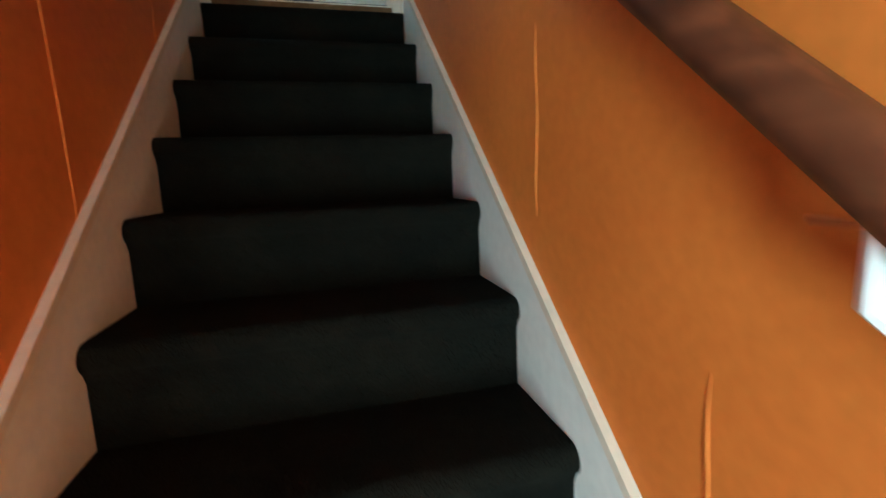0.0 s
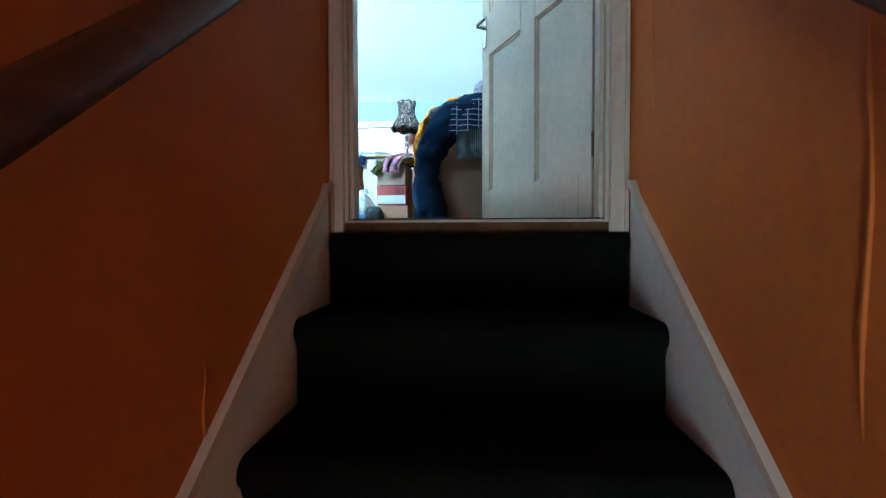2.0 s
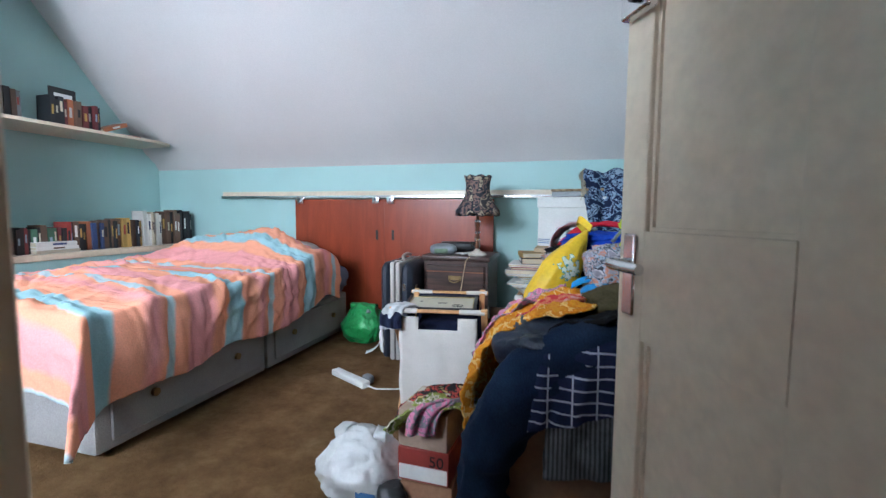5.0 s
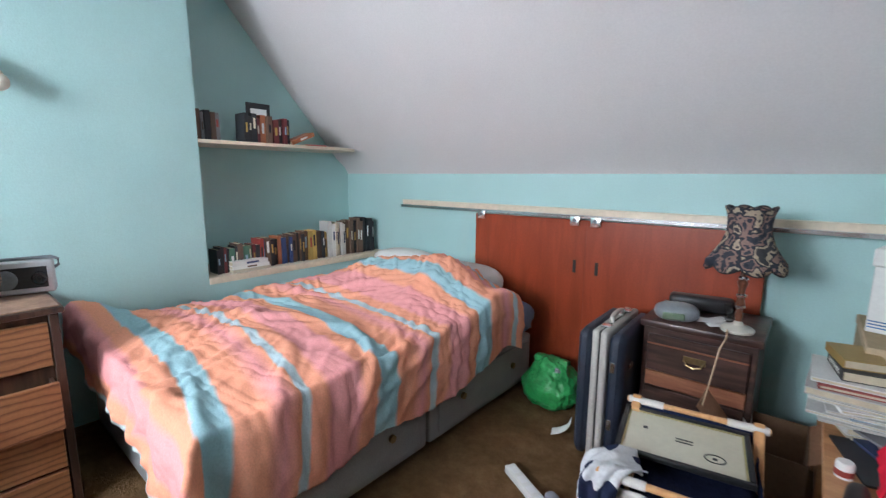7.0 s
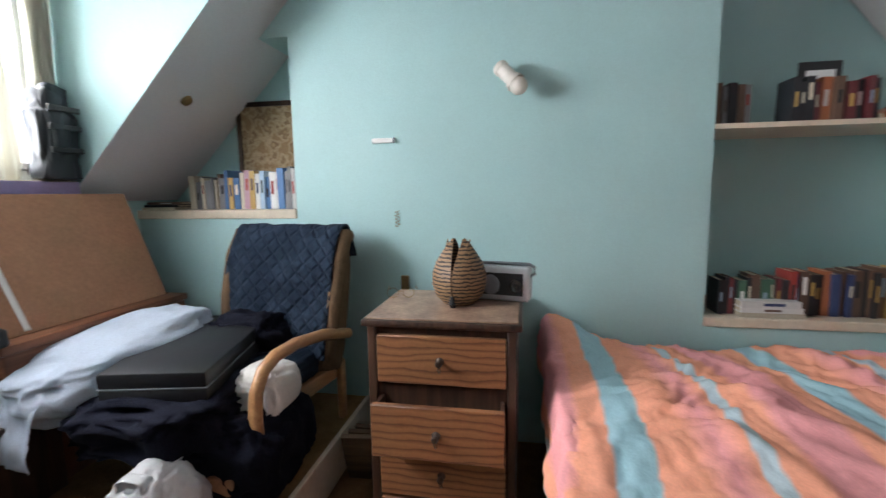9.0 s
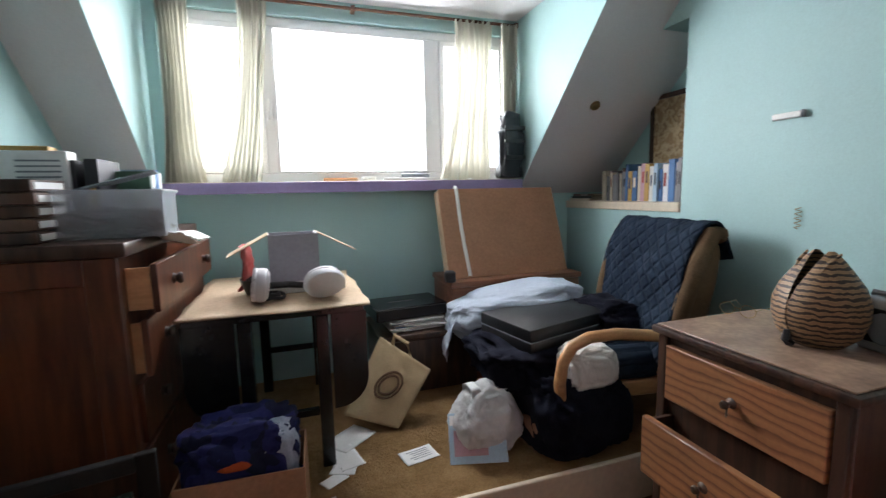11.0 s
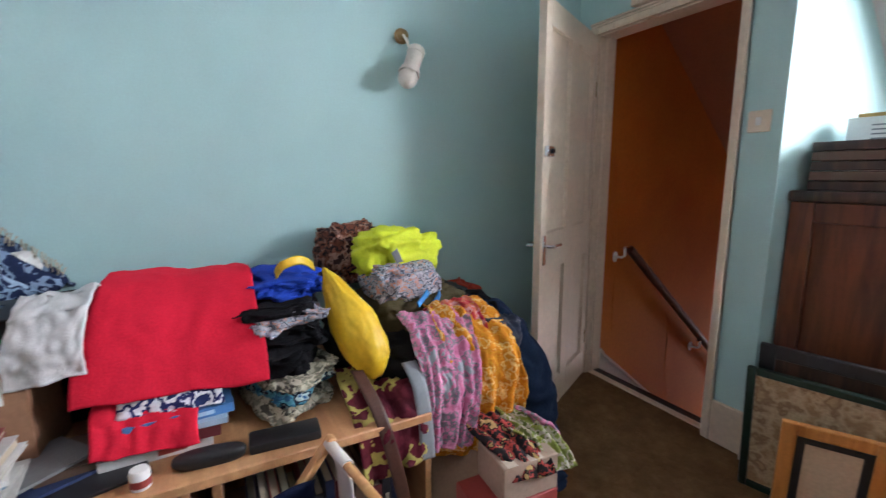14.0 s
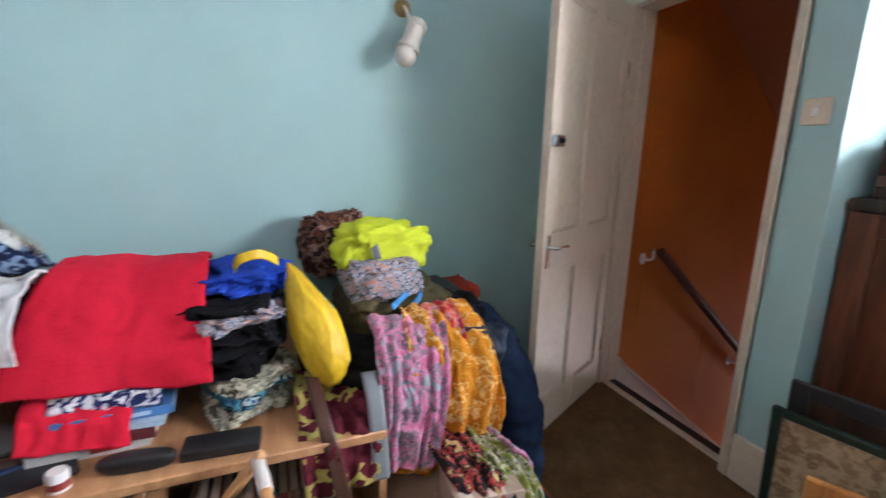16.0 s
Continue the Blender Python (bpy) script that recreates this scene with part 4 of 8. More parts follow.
for i, (za, zb, out) in enumerate(((0.645, 0.825, 0.0), (0.405, 0.60, 0.085), (0.20, 0.385, 0.0), (0.04, 0.185, 0.0))):
    dr = part("drawer", B(CD / 2 - 0.019 + out, CD / 2 + 0.006 + out, -CW / 2 + 0.055, CW / 2 - 0.055, za, zb, bevel=0.003), M_oak, chest, "drawer front with bold wood grain")
    bm = bmesh.new()
    x0 = CD / 2 + 0.006 + out
    zc = (za + zb) / 2
    lathe(bm, [(0.016, 0), (0.012, 0.004), (0.006, 0.008), (0.007, 0.018), (0.013, 0.024), (0.010, 0.032), (0, 0.034)], 12)
    bmesh.ops.transform(bm, matrix=pose(x0 + 0.0005, 0, zc, 0, 90, 0), verts=bm.verts[:])
    tube(bm, [(x0 + 0.016, 0.0, zc - 0.006), (x0 + 0.022, 0.006, zc - 0.028), (x0 + 0.016, 0.0, zc - 0.036), (x0 + 0.010, -0.006, zc - 0.028)], 0.0025, 6, closed=True)
    part("drawer_pull", bm, M_darkmetal, dr, "small dark metal drop pull")
    if out:
        for ya in (-CW / 2 + 0.06, CW / 2 - 0.072):
            part("drawer_side", B(-CD / 2 + 0.05, CD / 2 - 0.02 + out, ya, ya + 0.012, za + 0.01, zb - 0.012), M_darkwood, dr)

# carved striped vase with slit, on the chest
M_pot = mat("striped_brown_pottery", (0.42, 0.27, 0.14), 0.55, 0.15, 8, 60, 0.2)
nt = M_pot.node_tree
v = coords(nt, scl=(1, 1, 1))
wv = nt.nodes.new("ShaderNodeTexWave")
wv.bands_direction = 'Z'
wv.inputs["Scale"].default_value, wv.inputs["Distortion"].default_value, wv.inputs["Detail Scale"].default_value = 22.0, 3.5, 2.0
nt.links.new(v, wv.inputs["Vector"])
rr = ramp_node(nt, [(0.0, (0.035, 0.02, 0.012)), (0.36, (0.05, 0.028, 0.016)), (0.48, (0.36, 0.22, 0.11)), (1.0, (0.27, 0.155, 0.08))])
nt.links.new(wv.outputs[0], rr.inputs[0])
set_base(M_pot, rr.outputs[0])
vase = thing("carved_vase", "brown and black striped carved pot with split lips", "ornament", -2.53, 0.622, 0.8588, 82)
for s in (-1, 1):
    bm = bmesh.new()
    prof = [(0.0, 0.0), (0.055, 0.0), (0.086, 0.03), (0.100, 0.075), (0.099, 0.115), (0.082, 0.155), (0.056, 0.19), (0.030, 0.222), (0.008, 0.243)]
    lathe(bm, prof, 28)
    for vv in bm.verts:
        vv.co.x = s * abs(vv.co.x) * 1.0 + s * (0.002 + 0.016 * max(0.0, vv.co.z - 0.12) / 0.13)
        vv.co *= 1.05
    bmesh.ops.remove_doubles(bm, verts=bm.verts[:], dist=0.0004)
    part("half_shell", bm, M_pot, vase)
    bm = bmesh.new()
    tube(bm, [(s * 0.012, -0.086, 0.07), (s * 0.016, -0.082, 0.11), (s * 0.026, -0.06, 0.17), (s * 0.04, -0.03, 0.225), (s * 0.045, 0.0, 0.25)], 0.008, 8, taper=[1, 1, 1, 0.8, 0.4])
    part("lip", bm, M_pot, vase)
bm = bmesh.new()
tube(bm, [(0, -0.085, 0.005), (0, -0.10, 0.02), (0, -0.098, 0.045)], 0.012, 8, taper=[1, 1, 0.6])
part("spout", bm, M_black, vase)

radio = thing("radio", "silver and black portable radio with carrying handle", "radio", -2.61, 0.79, 0.8588, -12)
radio.scale = (1, 0.9, 0.97)
part("body", B(-0.04, 0.04, -0.125, 0.125, 0.0, 0.145, bevel=0.012, seg=3), mat("silver_plastic", (0.60, 0.61, 0.63), 0.35, 0.05, 10, 90, 0.03, metal=0.3), radio)
part("front_panel", B(0.0402, 0.043, -0.10, 0.10, 0.026, 0.118, bevel=0.001), M_black, radio)
for yy, r, mm in ((-0.045, 0.042, M_greyplastic), (0.072, 0.030, M_blackgloss)):
    bm = bmesh.new()
    lathe(bm, [(r, 0), (r, 0.004), (r * 0.8, 0.008), (r * 0.35, 0.004), (0, 0.006)], 24)
    bmesh.ops.transform(bm, matrix=pose(0.0435, yy, 0.068, 0, 90, 0), verts=bm.verts[:])
    part("speaker_cone" if mm is M_greyplastic else "tuning_dial", bm, mm, radio)
bm = bmesh.new()
tube(bm, [(0, 0.120, 0.10), (0, 0.142, 0.115), (0, 0.142, 0.14), (0, 0.118, 0.152), (0, -0.118, 0.152), (0, -0.128, 0.12)], 0.007, 8)
part("handle", bm, M_greyplastic, radio)

gl = thing("spectacles", "thin wire spectacles standing on the chest", "glasses", -2.55, 0.375, 0.8592, 10)
bm = bmesh.new()
for yy in (-0.032, 0.032):
    tube(bm, [(0, yy + 0.024 * math.cos(a), 0.028 + 0.02 * math.sin(a)) for a in np.linspace(0, 2 * math.pi, 17)[:-1]], 0.0013, 5, closed=True)
    tube(bm, [(0, yy * 1.75, 0.035), (-0.10, yy * 1.85, 0.035), (-0.13, yy * 1.85, 0.012)], 0.0013, 5)
tube(bm, [(0, -0.009, 0.034), (0, 0.009, 0.034)], 0.0013, 5)
tagged(part("wire_frame", bm, M_brass, gl))

# end board standing between the chest and the wall
eb = thing("wooden_end_panel", "dark wooden panel standing between the chest and wall", "panel", -2.88, 0.84, 0, 0)
part("panel_board", B(-0.13, 0.13, -0.012, 0.012, 0.0, 0.80, bevel=0.004), M_mahog, eb)
bm = bmesh.new()
tube(bm, [(0.10, 0.0, 0.801), (0.10, 0.0, 0.83), (0.07, 0.0, 0.842)], 0.012, 8)
part("peg", bm, M_black, eb)

# ---- wall lamps ----
M_lampwhite = mat("aged_white_lamp_enamel", (0.72, 0.66, 0.58), 0.4, 0.06, 10, 60, 0.03)


def spot_lamp(label, m, head, way):
    lp = thing("wall_spotlight", label, "wall lamp", 0, 0, group="wall spotlights")
    lp.matrix_basis = m
    # local: wall at x = 0, room towards +x; the head's middle and the way that it points
    bm = bmesh.new()
    lathe(bm, [(0.030, 0), (0.032, 0.008), (0.022, 0.014), (0.026, 0.024), (0.012, 0.03), (0, 0.031)], 20)
    bmesh.ops.transform(bm, matrix=pose(0.0005, 0, 0, 0, 90, 0), verts=bm.verts[:])
    part("wall_mount", bm, M_brass, lp, "brown wooden wall mount")
    aim = Matrix.Translation(head) @ Vector(way).to_track_quat('Z', 'Y').to_matrix().to_4x4()
    back = aim @ Vector((0, 0, -0.02))
    bm = bmesh.new()
    tube(bm, [(0.028, 0, 0), (0.05, back.y * 0.2, back.z * 0.2), tuple(back)], 0.006, 8)
    part("arm", bm, M_lampwhite, lp)
    bm = bmesh.new()
    lathe(bm, [(0.0, -0.075), (0.033, -0.075), (0.037, -0.068), (0.037, -0.05), (0.034, -0.048), (0.034, 0.018), (0.040, 0.028), (0.045, 0.048), (0.044, 0.052), (0.030, 0.04), (0.0, 0.035)], 28)
    bmesh.ops.transform(bm, matrix=aim, verts=bm.verts[:])
    hd = part("lamp_head", bm, M_lampwhite, lp)
    bm = bmesh.new()
    bmesh.ops.create_uvsphere(bm, u_segments=18, v_segments=12, radius=0.041, matrix=aim @ pose(0, 0, 0.068))
    part("bulb", bm, M_lampwhite, hd, "unlit pearl bulb")
    for k in range(5):
        bm = bmesh.new()
        a = k * 1.26 + 0.4
        bmesh.ops.create_cone(bm, segments=8, radius1=0.0035, radius2=0.0035, depth=0.002, cap_ends=True, matrix=aim @ pose(0.018 * math.cos(a), 0.018 * math.sin(a), -0.0762))
        part("vent_hole", bm, M_black, hd)
    return lp


spot_lamp("white enamel wall spotlight above the bed", pose(XB, 0.80, 1.83), (0.085, 0.0, -0.02), (0.35, 0.62, -0.70))
spot_lamp("white enamel wall spotlight tilted down above the clothes", pose(XE, 1.13, 1.875, 0, 0, 180) @ Matrix.Scale(1.12, 4), (0.085, 0.012, -0.125), (0.25, -0.42, -0.87))

# small fixings on the breast
st = thing("cable_strip", "short white plastic strip fixed to the wall", "wall fitting", XB, 0.17, 1.555)
part("strip", B(0.0005, 0.018, -0.055, 0.055, -0.012, 0.012, bevel=0.004), M_whiteplastic, st)
part("cap", B(0.0005, 0.022, 0.056, 0.064, -0.014, 0.014, bevel=0.003), M_greyplastic, st)
hk = thing("wire_hook", "small spiral wire hook on the wall", "hook", XB, 0.235, 1.16)
bm = bmesh.new()
tube(bm, [(0.006 + 0.006 * math.sin(a), 0.011 * math.cos(a), 0.045 - a * 0.0028) for a in np.linspace(0, 30, 60)], 0.0016, 5)
part("spiral", bm, M_brass, hk)
bm = bmesh.new()
lathe(bm, [(0.03, 0), (0.026, 0.012), (0.008, 0.016), (0, 0.016)], 16)
rs = thing("ceiling_fitting", "small brown round fitting on the sloping ceiling", "ceiling fitting", -2.86, -0.80, roof_s(-0.80) - 0.001, rx=180 + 45)
part("cover_cap", bm, M_brass, rs)
sw = thing("light_switch", "cream plastic light switch by the door", "light switch", -0.115, 0.0005, 1.44)
part("plate", B(-0.043, 0.043, 0.0, 0.010, -0.043, 0.043, bevel=0.003), M_cream, sw)
part("rocker", B(-0.010, 0.010, 0.0103, 0.016, -0.016, 0.016, bevel=0.002), M_whiteplastic, sw)
ch = thing("door_chime_box", "cream box fixed above the door", "wall fitting", 0.46, 0.0005, 2.054)
part("case", B(-0.055, 0.055, 0.0, 0.05, 0.0, 0.12, bevel=0.006), M_cream, ch)
part("cover_button", B(-0.02, 0.02, 0.0503, 0.058, 0.04, 0.08, bevel=0.004), M_cardpale, ch)
sk = thing("wall_socket", "brown socket low on the wall behind the chair", "socket", XB + 0.0005, 0.27, 0.83)
part("plate", B(0, 0.02, -0.02, 0.02, -0.04, 0.04, bevel=0.004), M_brass, sk)

# ---- by the knee wall: bedside cabinet, lamp, suitcase ----
cab = thing("bedside_cabinet", "worn dark mahogany bedside cabinet with a drawer", "cabinet", -0.42, 2.92, 0)
M_worn = wood("worn_dark_veneer", (0.030, 0.016, 0.013), (0.085, 0.042, 0.032), 0.35, scl=(1.2, 9, 12))
M_bare = wood("bare_reddish_wood", (0.20, 0.065, 0.03), (0.30, 0.12, 0.06), 0.5, scl=(1.2, 9, 12))
part("body", B(-0.225, 0.225, -0.205, 0.20, 0.0, 0.665, bevel=0.004), M_worn, cab)
part("cabinet_top", B(-0.24, 0.24, -0.225, 0.205, 0.6655, 0.70, bevel=0.008, seg=2), M_worn, cab)
dr = part("drawer", B(-0.20, 0.20, -0.222, -0.2055, 0.46, 0.635, bevel=0.004), M_worn, cab)
part("drawer_rail", B(-0.20, 0.20, -0.2215, -0.2055, 0.385, 0.455, bevel=0.003), M_bare, cab, "scraped reddish bare wood rail")
cdoor = part("cabinet_door", B(-0.20, 0.20, -0.222, -0.2055, 0.04, 0.38, bevel=0.004), M_worn, cab)
part("beading", B(-0.20, 0.20, -0.2275, -0.2225, 0.588, 0.596, bevel=0.001), M_bare, dr)
bm = bmesh.new()
tube(bm, [(-0.035, -0.224, 0.545), (-0.03, -0.24, 0.53), (0, -0.245, 0.522), (0.03, -0.24, 0.53), (0.035, -0.224, 0.545)], 0.004, 8)
box(bm, -0.045, 0.045, -0.2265, -0.2225, 0.535, 0.565, bevel=0.001)
part("drawer_handle", bm, M_brass, dr, "tarnished brass drop handle")

lamp = thing("table_lamp", "table lamp with dark floral scalloped shade", "table lamp", -0.285, 2.785, 0.7005, 0)
M_stem = wood("turned_dark_wood", (0.09, 0.03, 0.015), (0.20, 0.075, 0.035), 0.3)
bm = bmesh.new()
lathe(bm, [(0.062, 0), (0.064, 0.012), (0.05, 0.022), (0.024, 0.03), (0.014, 0.045)], 24)
part("base", bm, mat("ivory_lamp_base", (0.62, 0.58, 0.50), 0.35, 0.08, 10, 60, 0.05), lamp, "ivory coloured round base")
bm = bmesh.new()
lathe(bm, [(0.012, 0.046), (0.016, 0.07), (0.010, 0.095), (0.018, 0.12), (0.012, 0.15), (0.013, 0.19), (0.020, 0.215), (0.010, 0.235), (0.013, 0.30)], 16)
part("stem", bm, M_stem, lamp)
for z in (0.10, 0.15, 0.225):
    bm = bmesh.new()
    lathe(bm, [(0.013, z), (0.020, z + 0.006), (0.020, z + 0.012), (0.013, z + 0.018)], 16)
    part("collar", bm, M_chrome, lamp)
M_shade = patterned("dark_floral_shade_cloth", [(0.030, 0.034, 0.045), (0.045, 0.048, 0.06), (0.22, 0.14, 0.12), (0.036, 0.04, 0.05), (0.34, 0.27, 0.20), (0.05, 0.05, 0.055)], 15, detail=2.5)
bm = bmesh.new()
prof = [(0.142, 0.0), (0.138, 0.012), (0.116, 0.045), (0.092, 0.085), (0.078, 0.13), (0.074, 0.17), (0.078, 0.21), (0.088, 0.232)]
lathe(bm, [(r, 0.295 + z) for r, z in prof], 64, wave=lambda f, z: 0.07 * abs(math.sin(f * 8 * math.pi)))
bm.faces.ensure_lookup_table()
for f in [f for f in bm.faces if len(f.verts) > 4]:
    bm.faces.remove(f)
for vv in bm.verts:
    ang = math.atan2(vv.co.y, vv.co.x) / (2 * math.pi)
    if vv.co.z < 0.30:
        vv.co.z -= 0.022 * abs(math.sin(ang * 8 * math.pi))
    if vv.co.z > 0.52:
        vv.co.z += 0.012 * abs(math.sin(ang * 8 * math.pi))
sd = drop_shape("shade", bm, M_shade, "dark floral fabric shade with scalloped hem", parent=lamp, thick=0.003)
for zz, r in ((0.292, 0.140), (0.528, 0.088)):
    bm = bmesh.new()
    tube(bm, [(r * (1.0 + 0.045 * abs(math.sin(f * 8 * math.pi))) * math.cos(f * 2 * math.pi), r * (1.0 + 0.045 * abs(math.sin(f * 8 * math.pi))) * math.sin(f * 2 * math.pi),
               zz + (-0.022 if zz < 0.4 else 0.012) * abs(math.sin(f * 8 * math.pi))) for f in np.linspace(0, 1, 97)[:-1]], 0.0035, 6, closed=True)
    part("piping", bm, M_black, sd)
bm = bmesh.new()
tube(bm, [(-0.03, -0.05, 0.012), (-0.02, -0.15, 0.004), (-0.03, -0.222, -0.02), (-0.055, -0.235, -0.2), (-0.09, -0.24, -0.42), (-0.10, -0.25, -0.69)], 0.0035, 6)
part("flex", bm, M_cardpale, lamp, "cream twisted lamp flex")

ph = thing("telephone_base", "grey oval clock radio on the bedside cabinet", "clock radio", -0.53, 2.80, 0.7005, 15)
bm = bmesh.new()
heap(bm, (0, 0, 0.034), (0.095, 0.075, 0.042), 1, 0.0, 1, 4, 0.8)
part("body", bm, M_greyplastic, ph)
part("display", B(-0.06, 0.03, -0.0805, -0.072, 0.012, 0.045, bevel=0.004), mat("lcd_green_glass", (0.16, 0.22, 0.15), 0.15, 0.1, 10, 60, 0.0), ph)
rl = thing("black_case", "black case lying on the bedside cabinet", "case", -0.47, 3.02, 0.7005, 8)
part("case_body", B(-0.14, 0.14, -0.045, 0.045, 0, 0.075, bevel=0.02, seg=3), M_black, rl)
for i, (x, y, w) in enumerate(((-0.40, 2.83, 0.08), (-0.35, 2.79, 0.05), (-0.37, 2.88, 0.06))):
    o = thing("slip_of_paper", "crumpled white paper slip on the cabinet", "paper", x, y, 0.7005, 30 * i)
    bm = bmesh.new()
    sheet(bm, [(-w, 0, 0.006), (0, 0, 0.010), (w, 0, 0.007)], (0, 1, 0), w, 8, 6, 0.004, 20, i)
    drop_shape("leaf", bm, M_paper, parent=o, thick=0.001)
gs = thing("drinking_glass", "small clear glass on the bedside cabinet", "glass", -0.32, 2.90, 0.7005)
bm = bmesh.new()
lathe(bm, [(0.0, 0.0), (0.028, 0.0), (0.034, 0.085), (0.032, 0.085), (0.026, 0.006), (0.0, 0.006)], 20)
part("tumbler", bm, M_glass, gs)

# suitcase standing on its end
sc = thing("suitcase", "navy hard-shell suitcase with cream trim, standing upright", "suitcase", -0.775, 2.725, 0.0, 1)
M_scnavy = mat("navy_pebbled_shell", (0.022, 0.030, 0.052), 0.5, 0.2, 8, 220, 0.3)
M_sccream = mat("cream_plastic_trim", (0.50, 0.47, 0.43), 0.4, 0.08, 8, 80, 0.05)
for xa, xb in ((-0.110, -0.034), (0.034, 0.110)):
    part("shell", B(xa, xb, -0.235, 0.235, 0.015, 0.66, bevel=0.05, seg=5), M_scnavy, sc)
for xa, xb in ((-0.036, -0.0015), (0.0015, 0.036)):
    part("trim_band", B(xa, xb, -0.240, 0.240, 0.012, 0.667, bevel=0.014, seg=3), M_sccream, sc, "broad cream edge trim")
part("seam", B(-0.0013, 0.0013, -0.237, 0.237, 0.02, 0.664), M_black, sc, smooth=False)
bm = bmesh.new()
tube(bm, [(0, -0.08, 0.664), (0, -0.075, 0.69), (0, -0.03, 0.70), (0, 0.03, 0.70), (0, 0.075, 0.69), (0, 0.08, 0.664)], 0.012, 10)
part("carry_handle", bm, M_sccream, sc)
for yy in (-0.15, 0.15):
    bm = bmesh.new()
    box(bm, -0.022, 0.022, yy - 0.025, yy + 0.025, 0.6645, 0.674, bevel=0.003)
    part("latch", bm, M_chrome, sc)
for zz in (0.20, 0.48):
    for xx in (-0.1102, 0.1102):
        bm = bmesh.new()
        a, b = sorted((xx, xx + (0.006 if xx > 0 else -0.006)))
        box(bm, a, b, -0.15, -0.10, zz, zz + 0.028, bevel=0.003)
        part("side_stud", bm, M_chrome, sc)
    bm = bmesh.new()
    box(bm, 0.055, 0.075, -0.2405, -0.2355, zz, zz + 0.05, bevel=0.002)
    part("foot_stud", bm, M_chrome, sc)
for yy in (-0.18, 0.18):
    bm = bmesh.new()
    tube(bm, [(-0.03, yy, 0.011), (0.03, yy, 0.011)], 0.011, 10)
    part("wheel", bm, M_black, sc)

# crumpled carrier bags
def carrier_bag(name, label, x, y, z, size, material, seed, handles=True, rz=0.0, colour=None):
    b = thing(name, label, "bag", x, y, z, rz)
    bm = bmesh.new()
    r = bmesh.ops.create_icosphere(bm, subdivisions=5, radius=1.0)
    for v in r["verts"]:
        d = v.co.copy()
        f = 1 + fold(d, 1.3, 0.16, seed) + 0.03 * noise.noise(d * 14)
        taper = 1.0 - 0.35 * max(0.0, d.z)
        v.co = Vector((math.copysign(abs(d.x) ** 0.75, d.x) * size[0] * f * taper, math.copysign(abs(d.y) ** 0.75, d.y) * size[1] * f * taper,
                       max(0.0, size[2] * (0.9 + 1.05 * d.z * f))))
    part("bag_body", bm, material, b, smooth="all")
    if handles:
        for s in (-1, 1):
            bm = bmesh.new()
            top = size[2] * 1.75
            sheet(bm, [(s * size[0] * 0.45, -size[1] * 0.2, top * 0.85), (s * size[0] * 0.5, -0.03, top * 1.12), (s * size[0] * 0.42, 0.04, top * 1.1), (s * size[0] * 0.4, size[1] * 0.3, top * 0.84)], (1, 0, 0), size[0] * 0.3, 14, 6, 0.010, 14, seed + s)
            drop_shape("bag_handle", bm, material, parent=b, thick=0.0015)
    return b


M_greenbag = mat("green_plastic_bag", (0.035, 0.33, 0.085), 0.35, 0.25, 7, 60, 0.4, dist=0.006)
gbag = carrier_bag("shopping_bag", "crumpled bright green plastic shopping bag on the carpet", -1.19, 2.90, 0, (0.165, 0.14, 0.145), M_greenbag, 4.0)
bm = bmesh.new()
heap(bm, (0.02, -0.02, 0.205), (0.07, 0.06, 0.05), 9, 0.05, 6, 4)
part("contents", bm, M_greyplastic, gbag, "dark things inside the bag")
M_whitebag = mat("thin_white_plastic_bag", (0.78, 0.78, 0.78), 0.3, 0.06, 8, 60, 0.4, dist=0.006, trans=0.25)
wbag = carrier_bag("plastic_bag", "crumpled translucent white carrier bag on the carpet", -0.36, 1.19, 0, (0.15, 0.12, 0.12), M_whitebag, 11.0)
bm = bmesh.new()
box(bm, 0.03, 0.10, -0.125, -0.1235, 0.05, 0.085)
part("printed_mark", bm, COVERS[2], wbag)
jar = thing("black_pouch", "small black pouch beside the carrier bag", "pouch", -0.20, 1.07, 0, 20)
bm = bmesh.new()
heap(bm, (0, 0, 0.06), (0.05, 0.04, 0.07), 31, 0.03, 5, 4, 0.7)
part("pouch_body", bm, M_black, jar, smooth="all")

ps = thing("extension_lead", "white four-way extension socket on the carpet", "extension lead", -0.90, 2.11, 0.0, -28)
part("socket_bar", B(-0.16, 0.16, -0.027, 0.027, 0.0, 0.036, bevel=0.006, seg=2), M_whiteplastic, ps)
for i in range(4):
    part("socket_face", B(-0.135 + i * 0.068, -0.09 + i * 0.068, -0.018, 0.018, 0.0363, 0.0385, bevel=0.0008), M_upvc, ps)
bm = bmesh.new()
tube(bm, [(0.16, 0, 0.018), (0.22, 0.02, 0.008), (0.30, 0.10, 0.006), (0.33, 0.20, 0.006), (0.28, 0.26, 0.006), (0.24, 0.22, 0.006)], 0.0045, 8)
part("cable", bm, M_whiteplastic, ps)
bm = bmesh.new()
heap(bm, (0.10, 0.055, 0.024), (0.035, 0.026, 0.026), 3, 0.01, 4, 3, 0.6)
part("plug", bm, M_greyplastic, ps, "dark grey plug lying beside it")
pc = thing("paper_scrap", "small white paper tag by the suitcase", "paper", -0.99, 2.62, 0.0005, 20)
bm = bmesh.new()
sheet(bm, [(-0.05, 0, 0.004), (-0.01, 0, 0.02), (0.03, 0, 0.05), (0.05, 0.0, 0.09)], (0, 1, 0), 0.07, 10, 6, 0.004, 15, 2)
drop_shape("scrap", bm, M_paper, parent=pc, thick=0.0012)

